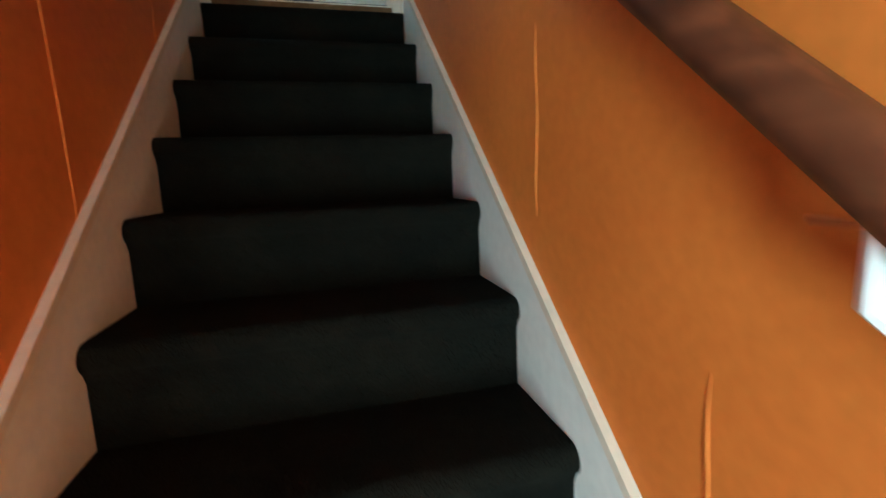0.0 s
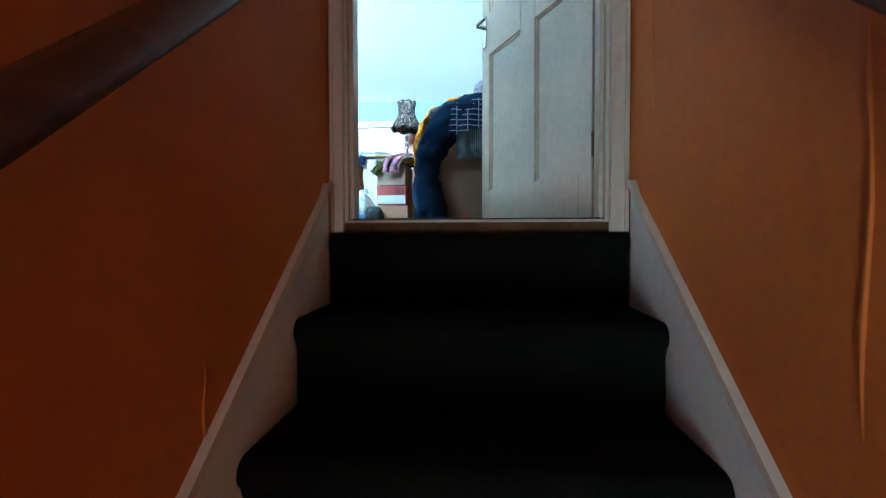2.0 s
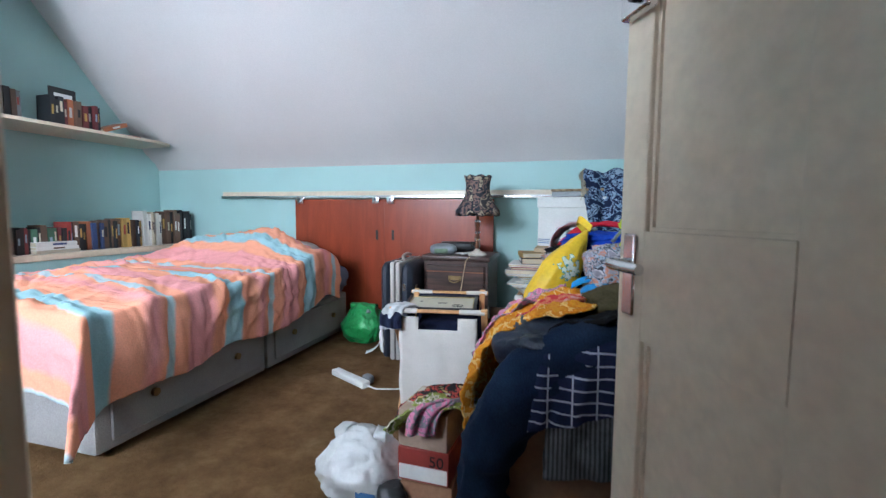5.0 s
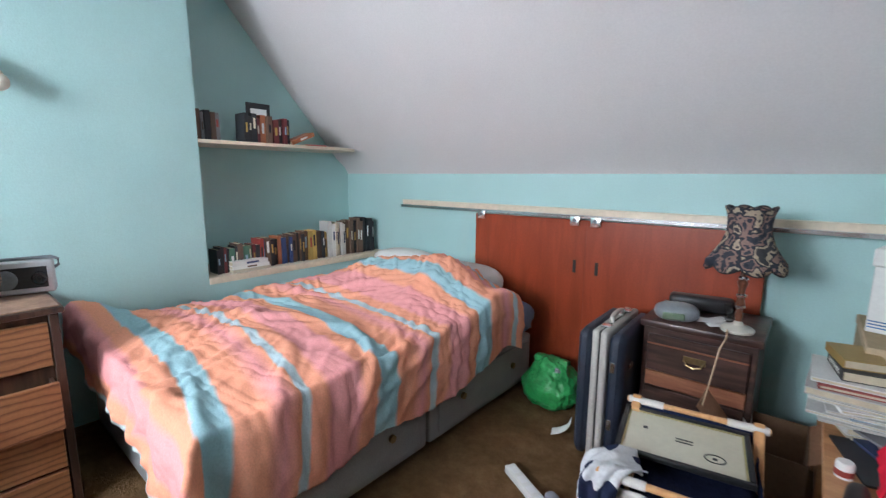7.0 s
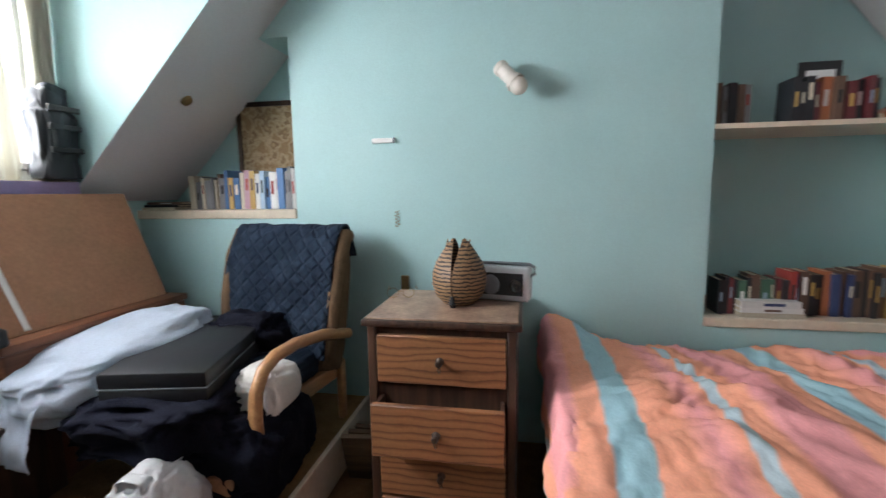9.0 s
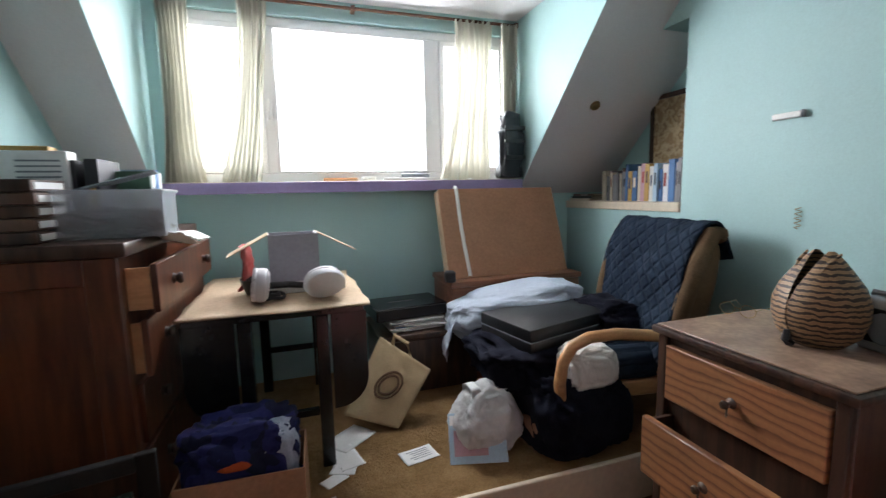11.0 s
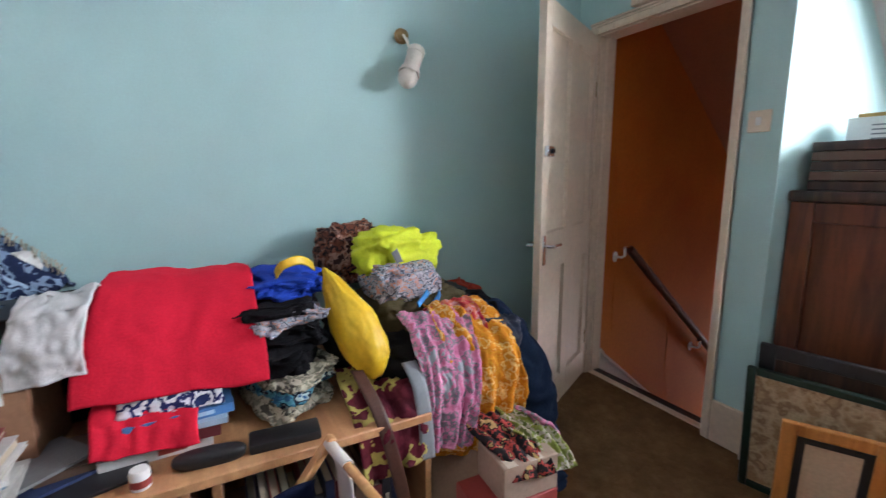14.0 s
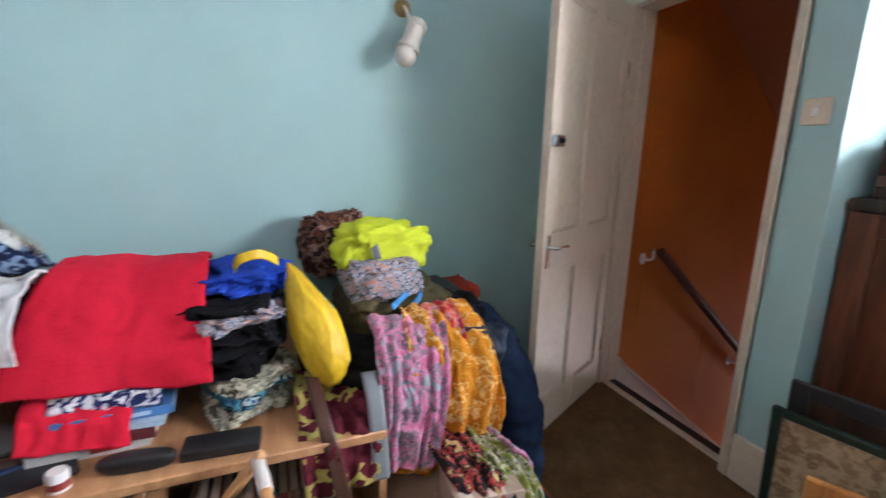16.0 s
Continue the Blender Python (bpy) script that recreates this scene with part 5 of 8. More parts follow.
# ---- folding laundry hamper with wooden frames ----
M_canvas = mat("off_white_canvas", (0.70, 0.66, 0.62), 0.9, 0.08, 6, 200, 0.3)
M_navycanvas = mat("navy_canvas", (0.015, 0.022, 0.06), 0.9, 0.2, 6, 160, 0.4)
hp = thing("laundry_hamper", "folding wooden hamper with white and navy canvas bags", "laundry hamper", -0.29, 1.985, 0.0, 9)
hp.scale = (0.97, 1.12, 0.85)
# x: -0.2..0.2, front y -0.22, back y +0.22
for sx in (-0.205, 0.205):
    for ya, yb in ((-0.235, 0.20), (0.225, -0.20)):
        bm = bmesh.new()
        off = 0.013 if ya < 0 else -0.013
        p0, p1 = Vector((sx + (off if sx > 0 else -off), ya, 0.655)), Vector((sx + (off if sx > 0 else -off), yb, 0.0))
        d = (p1 - p0).normalized()
        m = Matrix.Translation(p0) @ d.to_track_quat('Z', 'Y').to_matrix().to_4x4()
        box(bm, -0.016, 0.016, -0.010, 0.010, 0, (p1 - p0).length, bevel=0.004, m=m)
        part("leg", bm, M_beech, hp)
for yy in (-0.225, 0.215):
    bm = bmesh.new()
    tube(bm, [(-0.225, yy, 0.635), (0.225, yy, 0.635)], 0.011, 12)
    part("top_bar", bm, M_beech, hp)
    for s in (-0.16, 0.16):
        bm = bmesh.new()
        tube(bm, [(s - 0.06, yy, 0.635), (s + 0.06, yy, 0.635)], 0.0145, 12)
        part("canvas_loop", bm, M_canvas, hp)
bm = bmesh.new()
sheet(bm, [(0, -0.225, 0.60), (0, -0.232, 0.45), (0, -0.222, 0.25), (0, -0.205, 0.10), (0, -0.17, 0.03)], (1, 0, 0), 0.37, 30, 20, 0.006, 9, 3, ripple=0.004, waves=2)
for v in bm.verts[:]:
    if abs(v.co.x) < 0.085 and v.co.z > 0.555 - 0.6 * v.co.x ** 2:
        bm.verts.remove(v)
drop_shape("front_canvas", bm, M_canvas, "off-white canvas front with a cut-out grip", parent=hp, thick=0.003)
for sx in (-0.185, 0.185):
    bm = bmesh.new()
    sheet(bm, [(sx, 0, 0.56), (sx * 1.06, 0, 0.35), (sx, 0, 0.12), (sx * 0.8, 0, 0.02)], (0, 1, 0), 0.36, 20, 16, 0.008, 9, 7 + sx)
    drop_shape("side_canvas", bm, M_navycanvas, parent=hp, thick=0.003)
bm = bmesh.new()
sheet(bm, [(0, 0.21, 0.63), (0, 0.215, 0.35), (0, 0.18, 0.03)], (1, 0, 0), 0.36, 16, 14, 0.006, 9, 5)
drop_shape("back_canvas", bm, M_navycanvas, parent=hp, thick=0.003)
bm = bmesh.new()
heap(bm, (0.02, 0.0, 0.42), (0.165, 0.19, 0.12), 22, 0.03, 6, 5, 0.6)
lt = drop_shape("laundry", bm, mat("navy_knitwear", (0.012, 0.016, 0.045), 0.95, 0.3, 20, 160, 0.6), "", parent=hp)
tagged(lt, "dark navy clothes filling the hamper")
# cloths and a framed certificate resting on top
ld = thing("draped_shirt", "white and navy shirt hung over the hamper corner", "clothing", -0.455, 1.73, 0.0)
M_shirtcloth = patterned("white_and_navy_cloth", [(0.66, 0.66, 0.67), (0.62, 0.62, 0.64), (0.02, 0.026, 0.06)], 7, detail=1)
for seed, line, across, wd in ((3, [(0.06, 0.10, 0.53), (0.0, 0.04, 0.555), (-0.045, 0.0, 0.53), (-0.06, -0.02, 0.44), (-0.06, -0.02, 0.35)], (0.4, -0.9, 0), 0.12),
                               (8, [(0.05, 0.03, 0.545), (0.02, -0.02, 0.56), (0.0, -0.055, 0.53), (0.0, -0.065, 0.46)], (1, 0.3, 0), 0.10)):
    bm = bmesh.new()
    sheet(bm, line, across, wd, 30, 18, 0.010, 9, seed, ripple=0.008, waves=2.5)
    drop_shape("shirt_fold", bm, M_shirtcloth, parent=ld, thick=0.004)
cf = thing("framed_certificate", "framed cream certificate lying on the hamper", "picture frame", -0.33, 2.07, 0.50, 10, rx=3)
W, H, t = 0.19, 0.14, 0.017
bm = bmesh.new()
for a in ((-W, W, -H, -H + t), (-W, W, H - t, H), (-W, -W + t, -H + t, H - t), (W - t, W, -H + t, H - t)):
    box(bm, a[0], a[1], a[2], a[3], 0.0, 0.018, bevel=0.003)
part("frame", bm, M_black, cf)
bm = bmesh.new()
g = 0.006
for a in ((-W + t, W - t, -H + t, -H + t + g), (-W + t, W - t, H - t - g, H - t), (-W + t, -W + t + g, -H + t + g, H - t - g), (W - t - g, W - t, -H + t + g, H - t - g)):
    box(bm, a[0] + 0.0003, a[1] - 0.0003, a[2] + 0.0003, a[3] - 0.0003, 0.004, 0.012)
part("gilt_slip", bm, mat("gilt", (0.50, 0.42, 0.20), 0.4, 0.1, 20, 60, 0.05, metal=0.4), cf)
part("certificate", B(-W + t + g, W - t - g, -H + t + g, H - t - g, 0.002, 0.008), mat("cream_certificate_paper", (0.60, 0.56, 0.44), 0.35, 0.05, 8, 60, 0.02), cf, "cream certificate behind glass", smooth=False)
bm = bmesh.new()
tube(bm, [(0.09 + 0.028 * math.cos(a), -0.05 + 0.020 * math.sin(a), 0.0086) for a in np.linspace(0, 2 * math.pi, 25)[:-1]], 0.0022, 5, closed=True)
part("crest_ring", bm, M_black, cf)
for nm, a in (("crest", (0.083, 0.097, -0.056, -0.044)), ("text_line", (-0.02, 0.03, -0.01, -0.004)), ("text_line", (-0.02, 0.03, 0.006, 0.012)), ("seal", (-0.12, -0.105, 0.02, 0.035))):
    part(nm, B(*a, 0.0082, 0.0090), M_black, cf, smooth=False)

# ---- dormer: curtains, sill, cabinet, desk, chair ----
PZ = 0.19
M_curtain = mat("thin_cream_curtain", (0.60, 0.59, 0.50), 0.9, 0.06, 5, 200, 0.2)
nt = M_curtain.node_tree
tr = nt.nodes.new("ShaderNodeBsdfTranslucent")
tr.inputs[0].default_value = (0.60, 0.585, 0.51, 1)
mx = nt.nodes.new("ShaderNodeMixShader")
mx.inputs[0].default_value = 0.2
nt.links.new(nt.nodes["Principled BSDF"].outputs[0], mx.inputs[1])
nt.links.new(tr.outputs[0], mx.inputs[2])
nt.links.new(mx.outputs[0], nt.nodes["Material Output"].inputs[0])

rod = thing("curtain_rail", "thin brown curtain rail above the dormer window", "curtain rail", -1.56, WY + 0.045, 2.335)
bm = bmesh.new()
tube(bm, [(-1.04, 0, 0), (1.04, 0, 0)], 0.009, 10)
part("rail_tube", bm, M_rail, rod)
for x in (-1.03, 0.0, 1.03):
    bm = bmesh.new()
    box(bm, x - 0.012, x + 0.012, -0.044, 0.012, -0.016, 0.016, bevel=0.003)
    part("rail_bracket", bm, M_rail, rod)


def curtain(x0, x1, z0, label, pull, seed):
    """Hangs in pleats from the rail between x0 and x1; pull: how far the lower half is swept sideways."""
    bm = bmesh.new()
    nz, nx = 46, 70
    g = []
    for i in range(nz + 1):
        v = i / nz
        z = 2.335 - v * (2.335 - z0)
        row = []
        for j in range(nx + 1):
            u = j / nx
            gather = 1.0 - 0.25 * math.sin(v * math.pi) * 0.7
            x = x0 + (x1 - x0) * (0.5 + (u - 0.5) * gather * (1 + 0.35 * v * v)) + pull * v ** 1.6
            y = WY + 0.048 + (0.022 + 0.012 * v) * math.sin(u * 7 * 2 * math.pi + 1.2 * noise.noise(Vector((u * 3, v * 2, seed))) * 3) + 0.02 * noise.noise(Vector((u * 4, v * 3, seed + 5)))
            y = max(y, WY + 0.006)
            row.append(bm.verts.new((x, y, z + 0.012 * noise.noise(Vector((u * 6, v * 2, seed))) * (v > 0.95))))
        g.append(row)
    for i in range(nz):
        for j in range(nx):
            bm.faces.new((g[i][j], g[i][j + 1], g[i + 1][j + 1], g[i + 1][j]))
    return drop_shape("curtain", bm, M_curtain, label, "curtain", "dormer curtains")


curtain(-0.57, -0.72, 1.372, "thin cream curtain drawn to the side of the window", 0.0, 1.0)
curtain(-0.95, -1.10, 1.372, "thin cream curtain gathered and swept aside", 0.11, 9.0)
curtain(-2.17, -2.42, 1.372, "thin cream curtain bunched beside the window", 0.07, 17.0)
curtain(-2.48, -2.595, 1.372, "thin cream curtain hanging at the window's end", 0.0, 23.0)
for i, (xa, xb, h, mm) in enumerate(((-1.55, -1.35, 0.02, M_pine), (-1.66, -1.58, 0.025, M_whiteplastic), (-2.0, -1.82, 0.045, M_greyplastic), (-2.05, -1.70, 0.016, M_whiteplastic))):
    o = thing("window_sill_object", ("wooden ruler box", "white plastic lid", "dark spectacle case", "white flat tray")[i] + " on the window sill", "small object", (xa + xb) / 2, WY + (0.0 if i < 3 else 0.05), 1.3695)
    part("piece", B(-(xb - xa) / 2, (xb - xa) / 2, -0.02, 0.02, 0, h, bevel=h * 0.3, seg=2), mm, o)
bg = thing("black_rucksack", "black padded bag standing on the window sill", "bag", -2.52, WY + 0.085, 1.3695)
bm = bmesh.new()
heap(bm, (0, 0, 0.18), (0.075, 0.07, 0.21), 12, 0.03, 6, 5, 0.6, lay=9)
part("bag_body", bm, mat("black_nylon", (0.012, 0.016, 0.022), 0.45, 0.2, 10, 160, 0.4), bg, smooth="all")
for z in (0.12, 0.22, 0.30):
    part("strap", B(-0.07, 0.07, 0.068, 0.084, z, z + 0.025, bevel=0.003), M_black, bg)
bm = bmesh.new()
tube(bm, [(-0.03, 0, 0.385), (-0.025, 0, 0.415), (0.025, 0, 0.415), (0.03, 0, 0.385)], 0.008, 8)
part("grab_handle", bm, M_black, bg)

# mahogany chest against the stair enclosure, drawers facing the west
mc = thing("tall_chest", "old mahogany chest with panelled side and pulled-out drawers", "chest of drawers", -0.455, -0.575, PZ)
part("carcass", B(-0.225, 0.245, -0.46, 0.46, 0.0, 0.93, bevel=0.004), M_mahog, mc)
part("chest_top", B(-0.255, 0.25, -0.485, 0.485, 0.9305, 0.975, bevel=0.008, seg=2), M_darkwood, mc)
for xa, xb, za, zb in ((-0.225, -0.14, 0.06, 0.93), (0.16, 0.245, 0.06, 0.93), (-0.1395, 0.1595, 0.85, 0.93), (-0.1395, 0.1595, 0.06, 0.14)):
    part("side_frame", B(xa, xb, 0.4605, 0.474, za, zb, bevel=0.003), M_mahog, mc)
part("plinth", B(-0.235, 0.245, 0.4605, 0.478, 0.0, 0.058, bevel=0.003), M_darkwood, mc)
for za, zb, out in ((0.745, 0.90, 0.07), (0.54, 0.725, 0.03), (0.32, 0.52, 0.0), (0.09, 0.30, 0.0)):
    dr = part("drawer", B(-0.245 - out, -0.226 - out, -0.43, 0.43, za, zb, bevel=0.003), M_mahog, mc)
    if out:
        for ya in (-0.42, 0.405):
            part("drawer_side", B(-0.2255 - out, -0.2255, ya, ya + 0.015, za + 0.01, zb - 0.012), M_pine, dr, "pale bare wood drawer side")
    for yy in (-0.25, 0.25):
        bm = bmesh.new()
        lathe(bm, [(0.02, 0), (0.012, 0.008), (0.022, 0.02), (0.016, 0.03), (0, 0.032)], 14)
        bmesh.ops.transform(bm, matrix=pose(-0.2455 - out, yy, (za + zb) / 2, 0, -90, 0), verts=bm.verts[:])
        part("knob", bm, M_darkwood, dr)
CT = PZ + 0.975
G4 = "things on the tall chest"
for i in range(5):
    o = thing("cassette_tray", "dark slim case in a stack on the chest", "case", -0.36, -0.25, CT + 0.0005 + i * 0.038, rb.uniform(-2, 2), group="stack of dark cases")
    part("case_body", B(-0.12, 0.12, -0.10, 0.10, 0.0, 0.036, bevel=0.003), COVERS[7] if i % 2 else M_darkwood, o)
    part("label_strip", B(-0.1225, -0.1205, -0.08, 0.08, 0.008, 0.028), M_paper, o, smooth=False)
tub = thing("storage_tub", "clear plastic tub full of dark oddments", "storage box", -0.60, -0.38, CT + 0.0005, 4)
M_clear = mat("frosted_clear_plastic", (0.75, 0.78, 0.82), 0.25, 0.03, 8, 60, 0.05, trans=0.75)
bm = bmesh.new()
for a in ((-0.16, 0.16, -0.12, 0.12, 0, 0.004), (-0.165, -0.161, -0.12, 0.12, 0, 0.15), (0.161, 0.165, -0.12, 0.12, 0, 0.15), (-0.165, 0.165, -0.124, -0.1205, 0, 0.15), (-0.165, 0.165, 0.1205, 0.124, 0, 0.15)):
    box(bm, *a)
part("tub_body", bm, M_clear, tub, smooth=False)
bm = bmesh.new()
tube(bm, [(-0.17, -0.13, 0.15), (0.17, -0.13, 0.15), (0.17, 0.13, 0.15), (-0.17, 0.13, 0.15)], 0.007, 6, closed=True)
part("rim", bm, M_clear, tub)
bm = bmesh.new()
heap(bm, (0, 0, 0.045), (0.14, 0.10, 0.045), 41, 0.06, 8, 5)
part("oddments", bm, patterned("dark_oddments", [(0.02, 0.02, 0.022), (0.05, 0.05, 0.055), (0.015, 0.02, 0.03), (0.10, 0.09, 0.08)], 30), tub)
lid = thing("grey_folder", "grey folder leaning across the plastic tub", "folder", -0.60, -0.44, CT + 0.155, 10, rx=0, ry=16)
part("board", B(-0.13, 0.13, -0.09, 0.09, 0.03, 0.036, bevel=0.002), M_greyplastic, lid)
wh4 = "standing at the back of the tall chest"
for i, (th, h, ci) in enumerate(((0.035, 0.27, 6), (0.03, 0.27, 6), (0.045, 0.26, 0), (0.04, 0.265, 0))):
    book(th, h, 0.2, ci, pose(-0.30 - 0.07 * i, -0.42, CT + 0.0005 + 0.0, 0, 0, 180), G4, wh4)
for i, (th, h, ci) in enumerate(((0.03, 0.23, 6), (0.022, 0.24, 2), (0.02, 0.24, 13), (0.03, 0.22, 6), (0.018, 0.23, 8))):
    book(th, h, 0.18, ci, pose(-0.655 - 0.001 * i, -0.72 + 0.036 * i, CT + 0.0005, 0, 0, -90), G4, wh4)
bx = thing("paper_box", "white printed box standing on the chest", "box", -0.36, -0.44, CT + 0.0005, 3)
part("box_body", B(-0.11, 0.11, -0.04, 0.04, 0, 0.29, bevel=0.003), M_paper, bx)
for i in range(4):
    part("printed_line", B(-0.09, 0.03, 0.0402, 0.0412, 0.20 + i * 0.018, 0.206 + i * 0.018), M_greyplastic, bx, smooth=False)
part("yellow_pad", B(-0.06, 0.08, -0.035, 0.035, 0.2905, 0.305, bevel=0.002), COVERS[9], bx)

# papers and bag hung on the open drawer
o = thing("paper_bundle", "white papers stuffed into the open drawer", "papers", -0.76, -0.45, PZ + 0.91)
for i in range(3):
    bm = bmesh.new()
    sheet(bm, [(-0.06, 0.1 * i - 0.15, 0.02 + 0.01 * i), (0.0, 0.1 * i - 0.15, 0.045), (0.10, 0.1 * i - 0.13, 0.05 + 0.012 * i)], (0.1, 1, 0.15 * i), 0.20, 12, 10, 0.012, 12, i)
    drop_shape("sheet_of_paper", bm, M_paper, parent=o, thick=0.0012)
bm = bmesh.new()
sheet(bm, [(-0.20, -0.28, -0.02), (-0.21, -0.28, -0.10), (-0.20, -0.27, -0.22)], (0.2, 1, 0), 0.16, 14, 10, 0.012, 12, 9, ripple=0.01)
drop_shape("red_wrapper", bm, COVERS[3], "red and white plastic wrapper", parent=o, thick=0.0015)

# leaning frames in front of the platform
def leaning_frame(label, x, y, rz, w, h, t, material, inner, lean=12, z=0.0):
    f = thing("picture_frame", label, "picture frame", x, y, z, rz, group="frames leaning by the chest", rx=lean)
    for a in ((-w / 2, -w / 2 + t, 0, h), (w / 2 - t, w / 2, 0, h), (-w / 2 + t, w / 2 - t, 0, t), (-w / 2 + t, w / 2 - t, h - t, h)):
        part("frame_side", B(a[0], a[1], -0.011, 0.011, a[2], a[3], bevel=0.003), material, f)
    part("backing", B(-w / 2 + t, w / 2 - t, 0.0, 0.006, t, h - t), inner, f, smooth=False)
    return f


M_greenframe = mat("dark_green_frame_paint", (0.01, 0.03, 0.02), 0.35, 0.2, 10, 60, 0.05)
M_orangewood = wood("orange_pine_frame", (0.42, 0.16, 0.035), (0.58, 0.25, 0.065), 0.4)
leaning_frame("large black picture frame leaning on the chest", -0.53, 0.085, 12 + 180, 0.50, 0.60, 0.05, M_black, M_darkwood, lean=4)
leaning_frame("dark green picture frame with an old print", -0.50, 0.135, 14 + 180, 0.46, 0.52, 0.028, M_greenframe, M_print, lean=6)
orf = leaning_frame("orange pine picture frame leaning in front", -0.555, 0.215, 27 + 180, 0.285, 0.415, 0.045, M_orangewood, M_cardpale, lean=9)
for a in ((-0.0975, -0.0735, 0.045, 0.37), (0.0735, 0.0975, 0.045, 0.37), (-0.0735, 0.0735, 0.046, 0.07), (-0.0735, 0.0735, 0.345, 0.3695)):
    part("black_mount", B(a[0], a[1], -0.006, -0.0005, a[2], a[3]), M_black, orf, smooth=False)


# cardboard boxes
def carton(name, label, x, y, z, rz, w, d, h, material, open_top=False, flaps=0, category="box", group="", tape=True):
    c = thing(name, label, category, x, y, z, rz, group=group)
    w2, d2, t = w / 2, d / 2, 0.005
    if open_top:
        for a in ((-w2, w2, -d2, -d2 + t, 0, h), (-w2, w2, d2 - t, d2, 0, h), (-w2, -w2 + t, -d2 + t, d2 - t, 0, h), (w2 - t, w2, -d2 + t, d2 - t, 0, h)):
            part("side", B(*a), material, c, smooth=False)
        part("bottom", B(-w2 + t, w2 - t, -d2 + t, d2 - t, 0.001, t), material, c, smooth=False)
    else:
        part("body", B(-w2, w2, -d2, d2, 0, h, bevel=0.003), material, c)
        if tape:
            part("tape", B(-w2 * 0.98, w2 * 0.98, -0.024, 0.024, h + 0.0003, h + 0.001), M_cardpale, c, "brown parcel tape", smooth=False)
    for k in range(flaps):
        a = (0, 90, 180, 270)[k]
        ww, dd = (w2, d2) if k % 2 == 0 else (d2, w2)
        tilt = (-118, -150, -105, -135)[k]
        bm = bmesh.new()
        box(bm, -ww + 0.004, ww - 0.004, 0, min(w2, d2) * 1.2, -0.002, 0.002, m=pose(0, 0, 0, 0, 0, a) @ pose(0, -dd, h + 0.003, tilt - 30 + 180, 0, 0) @ pose(0, -min(w2, d2) * 1.2, 0))
        part("flap", bm, material, c, smooth=False)
    return c


cb = carton("cardboard_box", "open cardboard box stuffed with blue clothes", -0.99, -0.06, PZ, -2, 0.37, 0.24, 0.26, M_card, open_top=True)
part("printed_panel", B(-0.183, 0.183, 0.1203, 0.1212, 0.005, 0.11), mat("red_brown_print", (0.30, 0.12, 0.06), 0.8, 0.1, 8, 60, 0.05), cb, "red-brown printed band", smooth=False)
part("printed_bar", B(-0.06, 0.10, 0.1214, 0.1219, 0.05, 0.10), M_card, cb, smooth=False)
bc = thing("blue_clothes", "navy and royal blue clothes heaped in a box", "clothing", -0.98, -0.07, PZ + 0.02)
bm = bmesh.new()
heap(bm, (0, 0, 0.20), (0.165, 0.10, 0.15), 6, 0.07, 7, 5)
part("garment", bm, patterned("navy_blue_cloth", [(0.012, 0.014, 0.05), (0.02, 0.022, 0.09), (0.014, 0.016, 0.04)], 8, detail=2), bc, smooth="all")
bm = bmesh.new()
heap(bm, (-0.11, 0.03, 0.25), (0.06, 0.06, 0.09), 66, 0.05, 7, 4)
part("garment", bm, mat("pale_blue_cloth", (0.40, 0.44, 0.52), 0.9, 0.15, 8, 120, 0.3), bc, "pale blue cloth", smooth="all")
bm = bmesh.new()
heap(bm, (0.01, 0.09, 0.275), (0.045, 0.03, 0.02), 67, 0.04, 7, 3)
part("garment", bm, mat("orange_red_cloth", (0.50, 0.09, 0.03), 0.9, 0.15, 8, 120, 0.3), bc, "orange-red patch of cloth", smooth="all")

# black gloss desk with cardboard on top
dk = thing("gateleg_table", "black gloss gateleg table with its leaves folded down", "table", -1.10, -0.76, PZ)
part("tabletop", B(-0.325, 0.325, -0.44, 0.44, 0.635, 0.66, bevel=0.003), M_blackgloss, dk)
for xx in (-0.185, 0.095):
    for yy in (-0.44, 0.385):
        part("leg", B(xx, xx + 0.05, yy, yy + 0.055, 0.0, 0.6345, bevel=0.004), M_blackgloss, dk)
for yy in (-0.425, 0.40):
    part("stretcher", B(-0.134, 0.0945, yy, yy + 0.025, 0.22, 0.25, bevel=0.003), M_blackgloss, dk)
# rounded leaves folded down at both ends
for xa, xb in ((0.155, 0.335), (-0.335, -0.195)):
    out, inn = (xb, xa) if xb > 0 else (xa, xb)
    rad = abs(xb - xa) * 0.9
    sg = 1 if out > inn else -1
    bm = bmesh.new()
    prism(bm, [(inn, 0.634), (inn, 0.24)] + [(out - sg * rad + sg * rad * math.sin(a), 0.24 + rad - rad * math.cos(a)) for a in np.linspace(0, math.pi / 2, 9)] + [(out, 0.634)], "y", 0.405, 0.427)
    part("drop_leaf", bm, M_blackgloss, dk, smooth=False)
dvc = thing("desk_cardboard_sheet", "flattened pale cardboard lying on the table", "cardboard", -1.10, -0.72, PZ + 0.661)
bm = bmesh.new()
sheet(bm, [(-0.345, 0, 0.006), (0, 0, 0.004), (0.345, 0, 0.008)], (0, 1, 0), 0.84, 20, 20, 0.003, 5, 2)
drop_shape("sheet_of_card", bm, M_cardpale, parent=dvc, thick=0.005)
DTZ = PZ + 0.672
gb2 = carton("grey_box", "open grey-lavender cardboard box with raised flaps", -1.165, -0.70, DTZ + 0.05, 4, 0.21, 0.16, 0.21, mat("lavender_grey_card", (0.36, 0.35, 0.40), 0.7, 0.08, 8, 60, 0.05), open_top=True)
